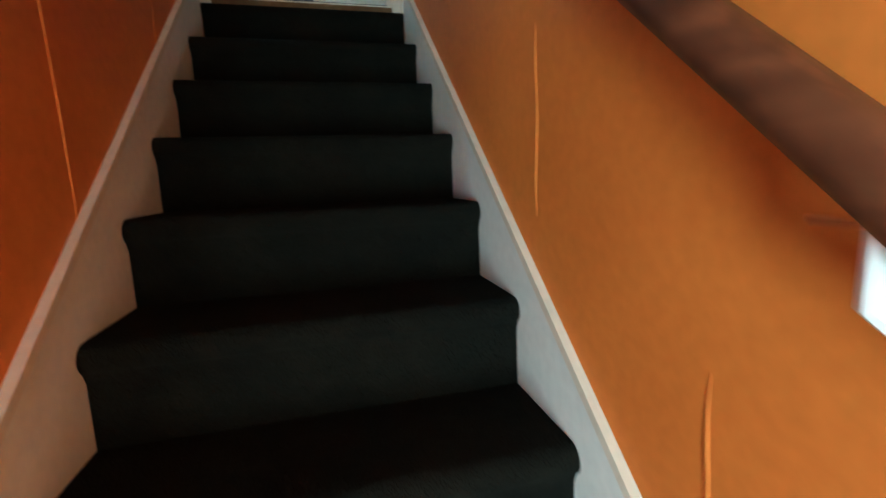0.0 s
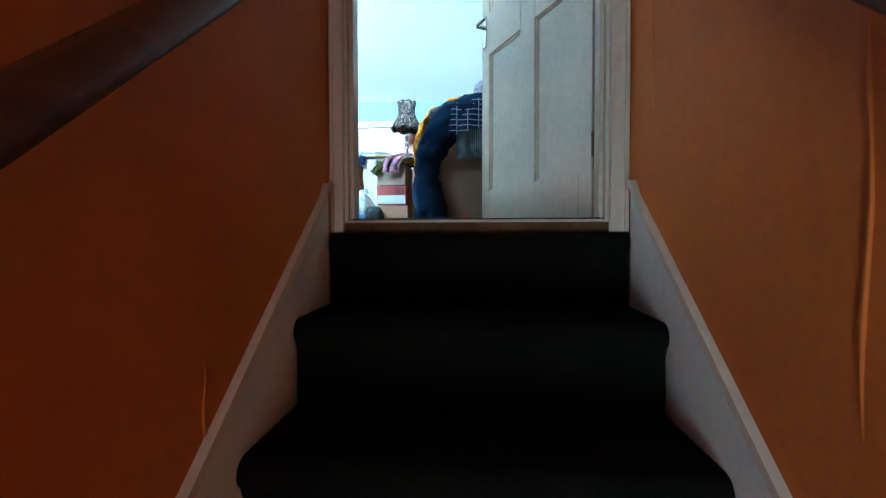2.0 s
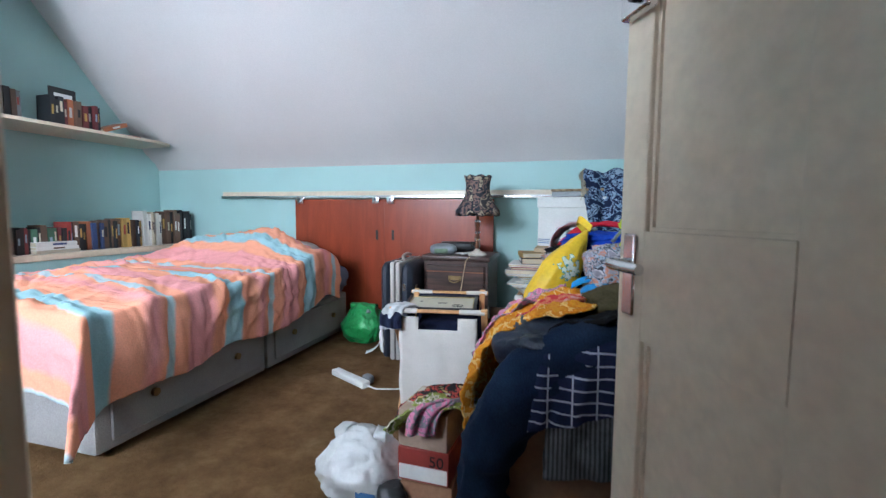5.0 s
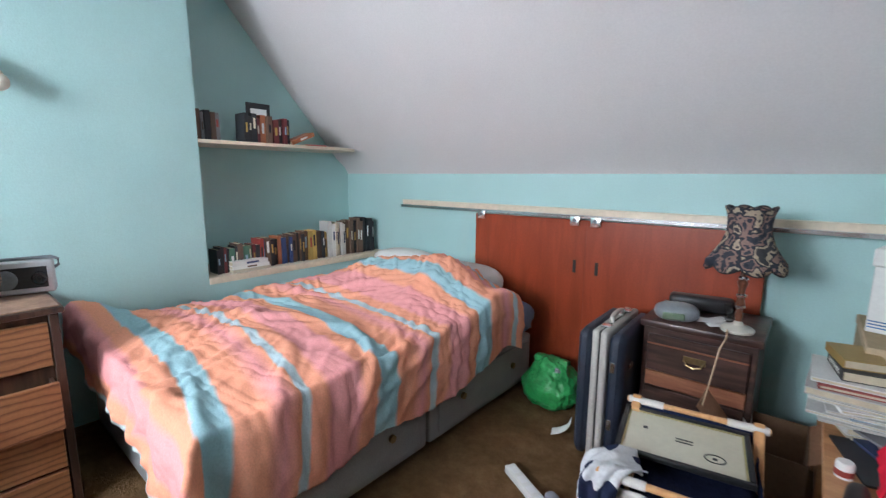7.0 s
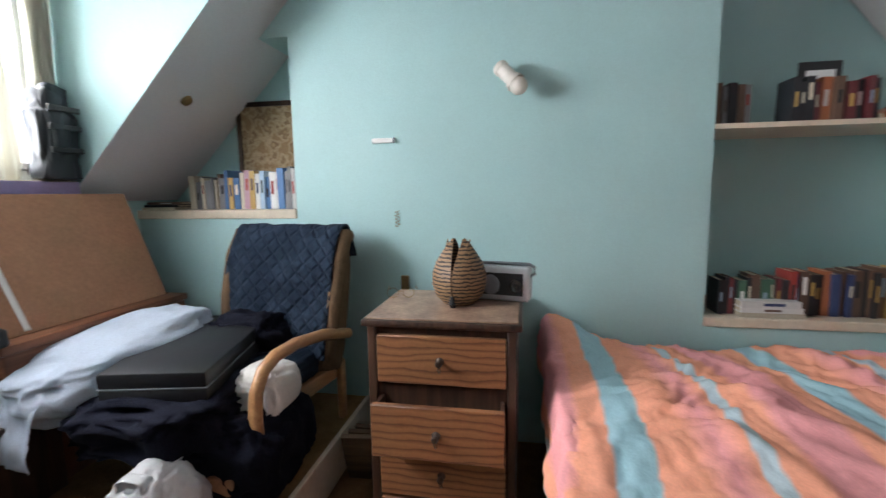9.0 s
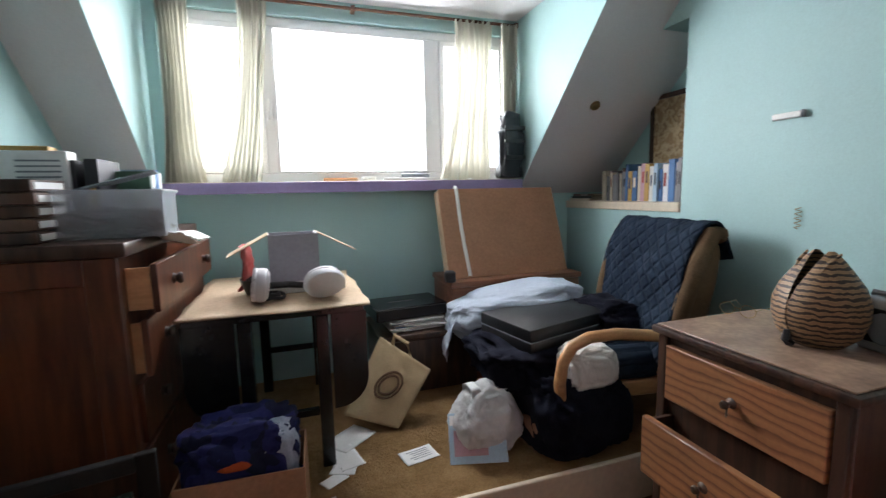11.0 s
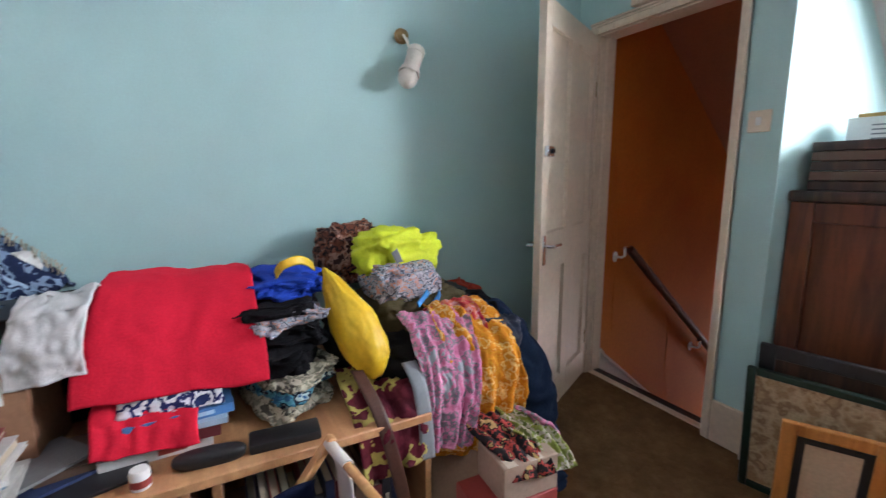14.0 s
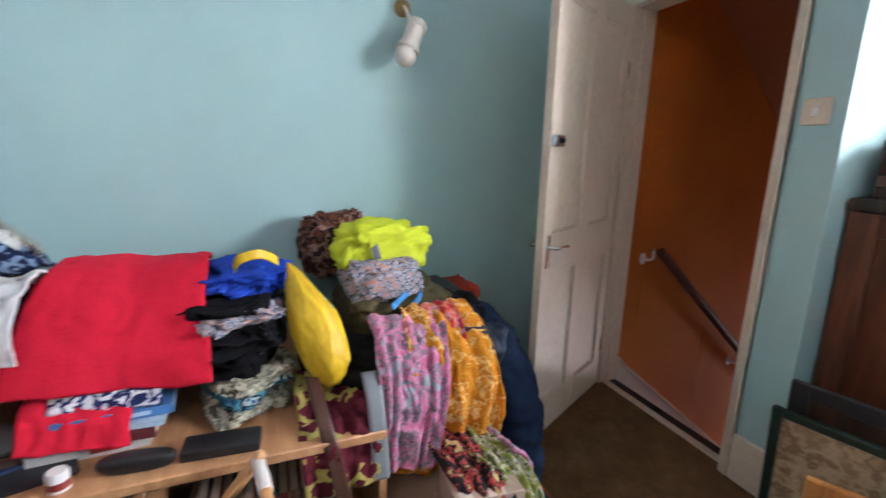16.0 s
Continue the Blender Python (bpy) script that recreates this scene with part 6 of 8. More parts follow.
for s in (-1, 1):
    bm = bmesh.new()
    box(bm, 0, 0.19, -0.078, 0.078, -0.002, 0.002, m=pose(s * 0.105, 0, 0.212, 0, 28 if s > 0 else 180 - 28, 0))
    part("flap", bm, M_cardpale, gb2, smooth=False)
fb = thing("flat_box", "low white cardboard box lid under the grey box", "box", -1.18, -0.74, DTZ, 3)
part("box_body", B(-0.20, 0.20, -0.12, 0.13, 0, 0.048, bevel=0.004), M_paper, fb)
hs = thing("headphones", "white over-ear headphones lying on the table", "headphones", -1.17, -0.46, DTZ, 0)
M_hs = mat("pale_grey_plastic", (0.60, 0.59, 0.62), 0.4, 0.05, 8, 60, 0.05)
for i, (cx2, m) in enumerate(((-0.115, pose(-0.115, 0.0, 0.065, 62, 0, 12)), (0.13, pose(0.13, 0.0, 0.075, 0, 82, 0)))):
    bm = bmesh.new()
    lathe(bm, [(0.0, -0.03), (0.05, -0.03), (0.066, -0.018), (0.070, 0.0), (0.064, 0.02), (0.045, 0.03), (0.0, 0.032)], 28)
    for v in bm.verts:
        v.co.x *= 1.25 if i == 0 else 1.0
    bmesh.ops.transform(bm, matrix=m, verts=bm.verts[:])
    e = part("ear_cup", bm, M_hs, hs)
    bm = bmesh.new()
    tube(bm, [tuple(m @ Vector((0.056 * (1.25 if i == 0 else 1) * math.cos(a), 0.056 * math.sin(a), 0.022))) for a in np.linspace(0, 2 * math.pi, 25)[:-1]], 0.012, 8, closed=True)
    part("ear_pad", bm, M_hs, e)
bm = bmesh.new()
tube(bm, [(-0.09, -0.02, 0.05), (-0.04, -0.08, 0.045), (0.03, -0.10, 0.05), (0.10, -0.05, 0.06)], 0.014, 8)
part("headband", bm, M_black, hs)
cbl = thing("cable_bundle", "tangle of black cable on the table", "cable", -1.06, -0.50, DTZ)
bm = bmesh.new()
tube(bm, [(0.05 * math.cos(a) * (1 + 0.3 * math.sin(a * 0.37)), 0.03 * math.sin(a), 0.012 + 0.010 * math.sin(a * 1.7) + 0.008) for a in np.linspace(0, 28, 90)], 0.006, 6)
part("coil", bm, M_black, cbl)
tin = thing("black_bowl", "black and white bowl on the table", "bowl", -1.0, -0.66, DTZ)
bm = bmesh.new()
lathe(bm, [(0.0, 0.0), (0.04, 0.0), (0.065, 0.07), (0.062, 0.07), (0.038, 0.006), (0, 0.006)], 20)
part("bowl_body", bm, M_black, tin)

# trunk with papers and a player on top
tk = thing("trunk", "dark low wooden trunk under the dormer window", "trunk", -1.84, -1.05, PZ)
part("trunk_body", B(-0.29, 0.27, -0.26, 0.20, 0, 0.30, bevel=0.01, seg=2), M_darkwood, tk)
part("trunk_lid", B(-0.295, 0.275, -0.265, 0.205, 0.3005, 0.335, bevel=0.01, seg=2), M_darkwood, tk)
z = PZ + 0.336
for i in range(9):
    o = thing("magazine", ("blue", "white", "grey")[i % 3] + " magazine in a pile on the trunk", "magazine", -1.80 + rb.uniform(-0.03, 0.03), -1.02 + rb.uniform(-0.03, 0.02), z, rb.uniform(-14, 14), group="pile of papers on the trunk")
    part("page_block", B(-0.15, 0.15, -0.11, 0.11, 0, 0.0065, bevel=0.001), (COVERS[2], M_paper, M_paper)[i % 3], o, smooth=False)
    z += 0.007
dv = thing("disc_player", "flat black disc player on the papers", "disc player", -1.76, -1.06, z + 0.0005, 6)
part("case_body", B(-0.21, 0.21, -0.14, 0.14, 0.006, 0.075, bevel=0.004), M_blackgloss, dv)
part("front_panel", B(-0.20, 0.20, 0.1405, 0.145, 0.012, 0.068, bevel=0.002), M_black, dv)
part("logo_bar", B(-0.05, 0.10, -0.01, 0.01, 0.0752, 0.0757), M_greyplastic, dv, smooth=False)
for xx in (-0.17, 0.17):
    for yy in (-0.11, 0.11):
        part("foot", B(xx - 0.015, xx + 0.015, yy - 0.015, yy + 0.015, 0.0, 0.0058), M_black, dv, smooth=False)

# leaning brown board case with a white strap, on a wooden chest
wc = thing("wooden_blanket_chest", "reddish wooden chest standing under the window", "chest", -2.42, -1.03, PZ)
M_chestred = wood("reddish_chest_wood", (0.13, 0.045, 0.02), (0.22, 0.085, 0.042), 0.4, scl=(1, 8, 9))
part("chest_body", B(-0.42, 0.42, -0.22, 0.14, 0, 0.56, bevel=0.008, seg=2), M_chestred, wc)
part("chest_lid", B(-0.43, 0.43, -0.225, 0.15, 0.5605, 0.595, bevel=0.008, seg=2), M_chestred, wc)
part("lock_plate", B(-0.03, 0.03, 0.1505, 0.154, 0.53, 0.58), M_brass, wc, smooth=False)
pf = thing("cardboard_folio", "large brown cardboard portfolio leaning against the window wall", "cardboard", -2.40, -0.965, PZ + 0.596, 0, rx=21)
part("front_board", B(-0.40, 0.39, 0.0, 0.006, 0, 0.56, bevel=0.002), M_card, pf)
part("back_board", B(-0.41, 0.40, -0.055, -0.049, 0, 0.55, bevel=0.002), M_card, pf)
part("edge_board", B(0.385, 0.40, -0.0485, -0.0005, 0, 0.55), M_cardpale, pf)
part("edge_board", B(-0.40, -0.385, -0.0485, -0.0005, 0, 0.55), M_cardpale, pf)
bm = bmesh.new()
sheet(bm, [(0.27, -0.06, 0.545), (0.272, -0.02, 0.575), (0.272, 0.0085, 0.56), (0.275, 0.010, 0.3), (0.262, 0.010, 0.01)], (1, 0, 0), 0.022, 30, 3, 0.001, 5, 1)
drop_shape("strap", bm, M_whiteplastic, "white plastic strap", parent=pf, thick=0.0015)
bt = thing("black_bottle_bag", "small black pouch on the chest's corner", "pouch", -1.99, -0.90, PZ + 0.5955)
bm = bmesh.new()
heap(bm, (0, 0, 0.03), (0.03, 0.03, 0.035), 5, 0.03, 5, 3)
part("pouch_body", bm, M_black, bt, smooth="all")

# jute bag and floor papers
M_jute = mat("natural_cotton_bag", (0.52, 0.40, 0.24), 0.9, 0.12, 6, 200, 0.4)
jb = thing("cotton_tote_bag", "stiff beige cotton tote bag with printed crest", "bag", -1.58, -0.50, PZ, 0)
# leaning on one corner: bottom, left, top and right corners
cs = [Vector(p) - Vector((-1.58, -0.50, PZ)) for p in ((-1.581, -0.50, 0.197), (-1.347, -0.591, 0.266), (-1.559, -0.767, 0.563), (-1.781, -0.615, 0.41))]
nb = (cs[1] - cs[0]).cross(cs[3] - cs[0]).normalized()
nb = nb if nb.y > 0 else -nb
for side, off in (("bag_front", 0.0), ("bag_back", -0.035)):
    bm = bmesh.new()
    n = 26
    g = [[bm.verts.new(cs[0].lerp(cs[1], i / n).lerp(cs[3].lerp(cs[2], i / n), j / n) + nb * (off + fold(Vector((i / n, j / n, off)), 2.2, 0.012, 3.0) + 0.012 * math.sin(math.pi * i / n) * math.sin(math.pi * j / n))) for j in range(n + 1)] for i in range(n + 1)]
    for i in range(n):
        for j in range(n):
            bm.faces.new((g[i][j], g[i + 1][j], g[i + 1][j + 1], g[i][j + 1]))
    drop_shape(side, bm, M_jute, parent=jb, thick=0.006)
ce = (cs[1] + cs[3] + cs[2] + cs[0]) / 4
u, v = (cs[1] - cs[3]).normalized(), (cs[2] - cs[0]).normalized()
bm = bmesh.new()
for r in (0.072, 0.052):
    tube(bm, [tuple(ce + nb * 0.022 + u * r * math.cos(a) + v * r * 0.75 * math.sin(a)) for a in np.linspace(0, 2 * math.pi, 29)[:-1]], 0.006, 5, closed=True)
part("printed_crest", bm, mat("brown_print_ink", (0.16, 0.10, 0.06), 0.9, 0.1, 20, 60, 0.0), jb, "faded brown printed ring")
bm = bmesh.new()
tube(bm, [tuple(cs[2].lerp(cs[3], 0.25)), tuple(cs[2].lerp(cs[3], 0.3) + nb * 0.03 + Vector((0, 0, 0.05))), tuple(cs[2].lerp(cs[3], 0.55) + nb * 0.03 + Vector((0, 0, 0.05))), tuple(cs[2].lerp(cs[3], 0.6))], 0.010, 8)
part("handle_loop", bm, M_jute, jb)
for i, (x, y, rz, w2, d2) in enumerate(((-1.62, -0.27, 12, 0.075, 0.05), (-1.36, -0.50, 40, 0.10, 0.07), (-1.32, -0.30, 70, 0.06, 0.05), (-1.24, -0.10, 10, 0.03, 0.02), (-1.33, -0.36, 105, 0.09, 0.05), (-1.27, -0.22, 35, 0.05, 0.03))):
    o = thing("loose_paper", "white sheet of paper on the platform carpet", "paper", x, y, PZ + 0.001, rz, group="loose papers")
    bm = bmesh.new()
    sheet(bm, [(-w2, 0, 0.002), (0, 0, 0.003), (w2, 0, 0.004)], (0, 1, 0), d2 * 2, 10, 8, 0.002, 8, i)
    drop_shape("leaf", bm, M_paper, parent=o, thick=0.001)
    if i == 0:
        for k in range(5):
            part("printed_line", B(-0.05, 0.045 - 0.01 * (k % 3), -0.03 + k * 0.014, -0.027 + k * 0.014, 0.0065, 0.0072), M_greyplastic, o, smooth=False)
wb = carrier_bag("plastic_bag_on_platform", "white carrier bag slumped beside the armchair", -1.93, -0.27, PZ, (0.15, 0.13, 0.14), M_whitebag, 21.0)
mg = thing("brochure", "pale blue brochure leaning against the carrier bag", "brochure", -1.84, -0.13, PZ, 165, rx=-38)
part("cover", B(-0.12, 0.12, 0.0, 0.012, 0.0, 0.20, bevel=0.002), COVERS[13], mg)
part("picture_panel", B(-0.10, 0.04, -0.002, -0.0003, 0.03, 0.13), COVERS[10], mg, smooth=False)
part("white_band", B(-0.115, 0.115, -0.002, -0.0003, 0.15, 0.19), M_paper, mg, smooth=False)

# ---- armchair heaped with things ----
ac = thing("armchair", "wooden armchair with navy quilted back, heaped with clothes", "armchair", -2.55, -0.33, PZ, -8)
M_quilt = patterned("navy_quilted_velvet", [(0.010, 0.017, 0.030), (0.022, 0.036, 0.058), (0.013, 0.022, 0.038)], 5, interp='LINEAR')
quilt_relief(M_quilt, 0.055)
M_wing = mat("brown_tweed_edge", (0.17, 0.105, 0.06), 0.9, 0.2, 20, 200, 0.4)
M_chairwood = wood("golden_bent_wood", (0.36, 0.17, 0.07), (0.50, 0.27, 0.12), 0.35, scl=(2, 10, 10))
# local: faces +x
for yy in (-0.29, 0.27):
    part("front_leg", B(0.27, 0.31, yy, yy + 0.035, 0, 0.30, bevel=0.006), M_chairwood, ac)
    part("back_leg", B(-0.30, -0.26, yy, yy + 0.035, 0, 0.30, bevel=0.006), M_chairwood, ac)
    bm = bmesh.new()
    y0 = yy + 0.018 + (0.035 if yy > 0 else -0.035)
    tube(bm, [(0.31, y0, 0.0), (0.338, y0, 0.20), (0.345, y0, 0.32), (0.332, y0, 0.41), (0.29, y0, 0.475), (0.22, y0, 0.505), (0.10, y0, 0.51), (-0.10, y0, 0.485), (-0.30, y0, 0.43)], 0.025, 14)
    part("bentwood_arm", bm, M_chairwood, ac)
part("seat_frame", B(-0.30, 0.31, -0.25, 0.265, 0.20, 0.27, bevel=0.006), M_chairwood, ac)
bm = bmesh.new()
heap(bm, (0.0, 0.0, 0.33), (0.30, 0.255, 0.075), 2, 0.012, 4, 4, 0.45)
part("seat_cushion", bm, M_quilt, ac)
bm = bmesh.new()
heap(bm, (0, 0, 0), (0.07, 0.31, 0.37), 3, 0.012, 4, 5, 0.4)
bmesh.ops.transform(bm, matrix=pose(-0.28, 0, 0.565, 0, -14, 0), verts=bm.verts[:])
bk = part("backrest", bm, M_wing, ac, "brown tweed backrest")
bm = bmesh.new()
sheet(bm, [(-0.44, 0, 0.78), (-0.385, 0, 0.93), (-0.30, 0, 0.925), (-0.235, 0, 0.80), (-0.175, 0, 0.55), (-0.13, 0, 0.36)], (0, 1, 0), 0.61, 40, 30, 0.012, 5, 6, ripple=0.007, waves=2.5)
drop_shape("quilted_throw", bm, M_quilt, "navy quilted throw over the backrest", parent=ac, thick=0.012)
for yy in (-0.28, 0.285):
    bm = bmesh.new()
    tube(bm, [(-0.165, yy, 0.36), (-0.21, yy * 1.08, 0.60), (-0.27, yy * 1.10, 0.80), (-0.33, yy * 1.08, 0.905), (-0.39, yy, 0.895)], 0.038, 10)
    part("wing_edge", bm, M_wing, ac)

lp = thing("black_briefcase", "flat black briefcase lying on the armchair", "briefcase", -2.385, -0.445, PZ + 0.405, 12, ry=2)
part("case_lid", B(-0.33, 0.32, -0.185, 0.185, 0.055, 0.112, bevel=0.008, seg=2), mat("black_leatherette", (0.016, 0.017, 0.02), 0.38, 0.2, 12, 200, 0.2), lp)
part("case_base", B(-0.33, 0.32, -0.185, 0.185, 0.0, 0.053, bevel=0.008, seg=2), M_black, lp)
part("edge_trim", B(-0.3312, 0.3212, -0.1862, 0.1862, 0.0522, 0.0558), M_greyplastic, lp, smooth=False)
M_shirt = mat("pale_blue_cotton", (0.50, 0.56, 0.65), 0.9, 0.1, 6, 160, 0.4)
o = thing("pale_blue_pillow", "pale blue pillow lying beside the briefcase", "pillow", -2.34, -0.74, PZ + 0.335, -10, ry=8)
bm = bmesh.new()
heap(bm, (0, 0, 0.12), (0.37, 0.19, 0.125), 9, 0.028, 6, 5, 0.75)
part("pillow_body", bm, M_shirt, o, smooth="all")
bm = bmesh.new()
sheet(bm, [(0.20, -0.02, 0.185), (0.34, -0.02, 0.14), (0.41, -0.02, 0.04), (0.44, -0.01, -0.06)], (0, 1, 0), 0.27, 30, 24, 0.014, 7, 5, ripple=0.010, waves=3)
drop_shape("pillowcase_flap", bm, M_shirt, parent=o, thick=0.003)
M_darkcloth = mat("black_navy_cloth", (0.010, 0.011, 0.020), 0.95, 0.3, 8, 160, 0.5)
for i, (x, y, z, sx, sy, sz) in enumerate(((-2.30, -0.42, 0.30, 0.30, 0.26, 0.115), (-2.68, -0.40, 0.42, 0.16, 0.17, 0.12), (-2.28, -0.17, 0.15, 0.19, 0.17, 0.16))):
    bm = bmesh.new()
    heap(bm, (x, y, PZ + z), (sx, sy, sz), 30 + i, 0.06, 6, 5)
    drop_shape("dark_coat", bm, M_darkcloth, "black coat bundled on the armchair", "clothing", "dark clothes on the armchair")
o = thing("white_cloth_bundle", "white cloth bundle under the chair arm", "clothing", -2.32, -0.10, PZ + 0.30)
bm = bmesh.new()
heap(bm, (0, 0, 0.06), (0.11, 0.09, 0.085), 71, 0.04, 5, 5)
part("cloth", bm, M_pillow, o, smooth="all")
o = thing("shoe_box", "old brown box pushed under the armchair", "box", -2.17, -0.30, PZ + 0.0, 5)
part("box_body", B(-0.10, 0.10, -0.18, 0.18, 0, 0.13, bevel=0.004), M_card, o)
M_plank = wood("dusty_dark_plank", (0.075, 0.042, 0.024), (0.16, 0.095, 0.052), 0.7, scl=(1.0, 9, 9))
for i, (x, rz) in enumerate(((-2.62, 6), (-2.70, 3), (-2.78, -2))):
    o = thing("wooden_plank", "dusty plank lying on edge beside the armchair", "plank", x, 0.19, 0.0, rz + 90, group="planks beside the chair", rx=20)
    part("board", B(-0.10, 0.42, -0.012, 0.012, 0, 0.27 - 0.03 * i, bevel=0.002), M_plank, o)

# ---- low pine shelf unit heaped with boxes and clothes ----
SHX, SHZ = 0.02, 0.50
su = thing("low_shelf_unit", "low pine shelf unit crammed and heaped with things", "shelf unit", 0.45, 2.03, 0)
part("shelf_top", B(-0.43, 0.43, -0.60, 1.10, 0.472, 0.50, bevel=0.003), M_pine, su)
part("shelf_bottom", B(-0.41, 0.43, -0.58, 1.08, 0.04, 0.062, bevel=0.002), M_pine, su)
for yy in (-0.60, 0.0, 0.07, 0.60, 1.08):
    part("upright", B(-0.42, 0.43, yy, yy + 0.022, 0.0, 0.4715, bevel=0.002), M_pine, su)
part("back_panel", B(0.4305, 0.437, -0.57, 1.07, 0.063, 0.4715), M_darkwood, su, smooth=False)
G5 = "books and papers inside the low shelf"
for yy in np.arange(1.55, 2.0, 0.03):
    book(0.026, rb.uniform(0.2, 0.28), 0.2, rb.choice([0, 0, 1, 7, 12, 3]), pose(0.08, yy, 0.063, 0, 0, -90), G5, "packed in the low shelf")
for i in range(6):
    book(0.03, 0.26, 0.19, (7, 3, 0, 1, 12, 7)[i], pose(0.12, 2.22, 0.063 + 0.031 * i, 0, 0, -90) @ pose(0, 0, 0, 0, 90, 0) @ pose(-0.03, 0, 0), G5, "lying in the low shelf")

carton("large_brown_carton", "large brown carton under the heap of clothes", 0.52, 1.175, 0.0, 0, 0.70, 0.46, 0.47, mat("dull_brown_card", (0.25, 0.15, 0.09), 0.75, 0.12, 3, 60, 0.1))

# cartons and books at the north end
b1 = carton("storage_carton", "big tan cardboard carton on the shelf unit", 0.37, 2.90, SHZ, 0, 0.52, 0.50, 0.272, mat("olive_tan_card", (0.44, 0.33, 0.19), 0.75, 0.12, 3, 60, 0.1))
part("lid_edge", B(-0.264, 0.264, -0.254, 0.254, 0.235, 0.2715, bevel=0.003), M_cardpale, b1)
ab = thing("archive_box", "white cardboard archive box with handwritten label", "archive box", 0.40, 2.965, SHZ + 0.2735, -14)
part("box_body", B(-0.255, 0.24, -0.165, 0.165, 0, 0.26, bevel=0.004), M_paper, ab)
part("box_lid", B(-0.262, 0.247, -0.172, 0.172, 0.255, 0.325, bevel=0.006), M_paper, ab)
for i in range(3):
    part("blue_stripe", B(-0.25, 0.23, -0.1665, -0.1653, 0.018 + i * 0.012, 0.023 + i * 0.012), COVERS[2], ab, smooth=False)
    part("label_line", B(-0.2562, -0.2553, -0.15, -0.02, 0.095 + i * 0.065, 0.0975 + i * 0.065), M_black, ab, smooth=False)


def writing(name, text, size, m, material, parent, label=""):
    """Letters as a thin mesh, reading along local x."""
    cu = bpy.data.curves.new(name, 'FONT')
    cu.body, cu.size, cu.extrude = text, size, 0.0003
    tmp = bpy.data.objects.new(name, cu)
    me = bpy.data.meshes.new_from_object(tmp)
    me.transform(m)
    me.materials.append(material)
    ob = new(name, me)
    ob.parent = parent
    if label:
        tagged(ob, label)
    bpy.data.objects.remove(tmp)
    return ob


M_ink = mat("black_ink", (0.015, 0.015, 0.018), 0.7, 0.1, 10, 60, 0.0)
writing("handwriting", "LES", 0.05, pose(-0.2562, -0.03, 0.175, 90, 0, -90), M_ink, ab)
part("brand_bar", B(0.0, 0.15, -0.1665, -0.1653, 0.058, 0.076), COVERS[1], ab, smooth=False)
writing("handwriting", "TON", 0.05, pose(-0.2562, -0.03, 0.112, 90, 0, -90), M_ink, ab)
tb = thing("photo_box", "flat dark grey box on the archive box", "box", 0.39, 2.96, SHZ + 0.5995, -12)
part("box_body", B(-0.16, 0.16, -0.16, 0.15, 0, 0.035, bevel=0.004), M_greyplastic, tb)
part("photo_lid", B(-0.165, 0.165, -0.165, 0.155, 0.0355, 0.05, bevel=0.003), M_print, tb)

mb = thing("brown_carton", "open brown cardboard carton with a white address label", "box", 0.43, 2.575, SHZ, -3)
w2, d2, h, t = 0.18, 0.155, 0.315, 0.006
for a in ((-w2, w2, -d2, -d2 + t, 0, h), (-w2, w2, d2 - t, d2, 0, h), (-w2, -w2 + t, -d2 + t, d2 - t, 0, h), (w2 - t, w2, -d2 + t, d2 - t, 0, h)):
    part("side", B(*a), M_card, mb, smooth=False)
lb = part("address_label", B(-w2 - 0.0012, -w2 - 0.0002, -0.11, 0.03, 0.20, 0.285), M_paper, mb, "white address label", smooth=False)
rot = pose(0, 0, 0, 90, 0, -90)
for i, (tx, sz) in enumerate((("Half Zip", 0.02), ("Fleece Top", 0.02), ("TH1437    XL", 0.02))):
    writing("label_text", tx, sz, pose(-w2 - 0.0016, 0.015, 0.255 - i * 0.023) @ rot, M_ink, mb)
writing("carton_number", "41376", 0.028, pose(-w2 - 0.0005, 0.14, 0.245) @ rot, M_ink, mb)
part("dark_print", B(-w2 - 0.0008, -w2 - 0.0002, -0.02, 0.13, 0.13, 0.19), M_ink, mb, smooth=False)
kb = thing("black_shoe_box", "flat black box resting in the open carton", "box", 0.45, 2.56, SHZ + 0.29, 10)
part("box_body", B(-0.13, 0.12, -0.13, 0.13, 0, 0.10, bevel=0.003), M_black, kb)
part("green_bar", B(-0.1312, -0.1302, -0.06, 0.04, 0.04, 0.05), M_greenbag, kb, smooth=False)

G6 = "stack of books on the shelf edge"
z = SHZ + 0.0
stack = [(0.022, 0.30, 0.22, 5), (0.024, 0.30, 0.21, 6), (0.006, 0.29, 0.21, 11), (0.008, 0.30, 0.22, 6), (0.010, 0.28, 0.21, 6), (0.005, 0.30, 0.22, 13), (0.009, 0.29, 0.21, 6),
         (0.006, 0.28, 0.20, 11), (0.012, 0.30, 0.22, 6), (0.008, 0.27, 0.21, 9), (0.010, 0.29, 0.21, 6), (0.026, 0.28, 0.21, 6), (0.014, 0.27, 0.20, 3), (0.014, 0.26, 0.20, 6), (0.034, 0.20, 0.13, 0), (0.030, 0.19, 0.125, 9)]
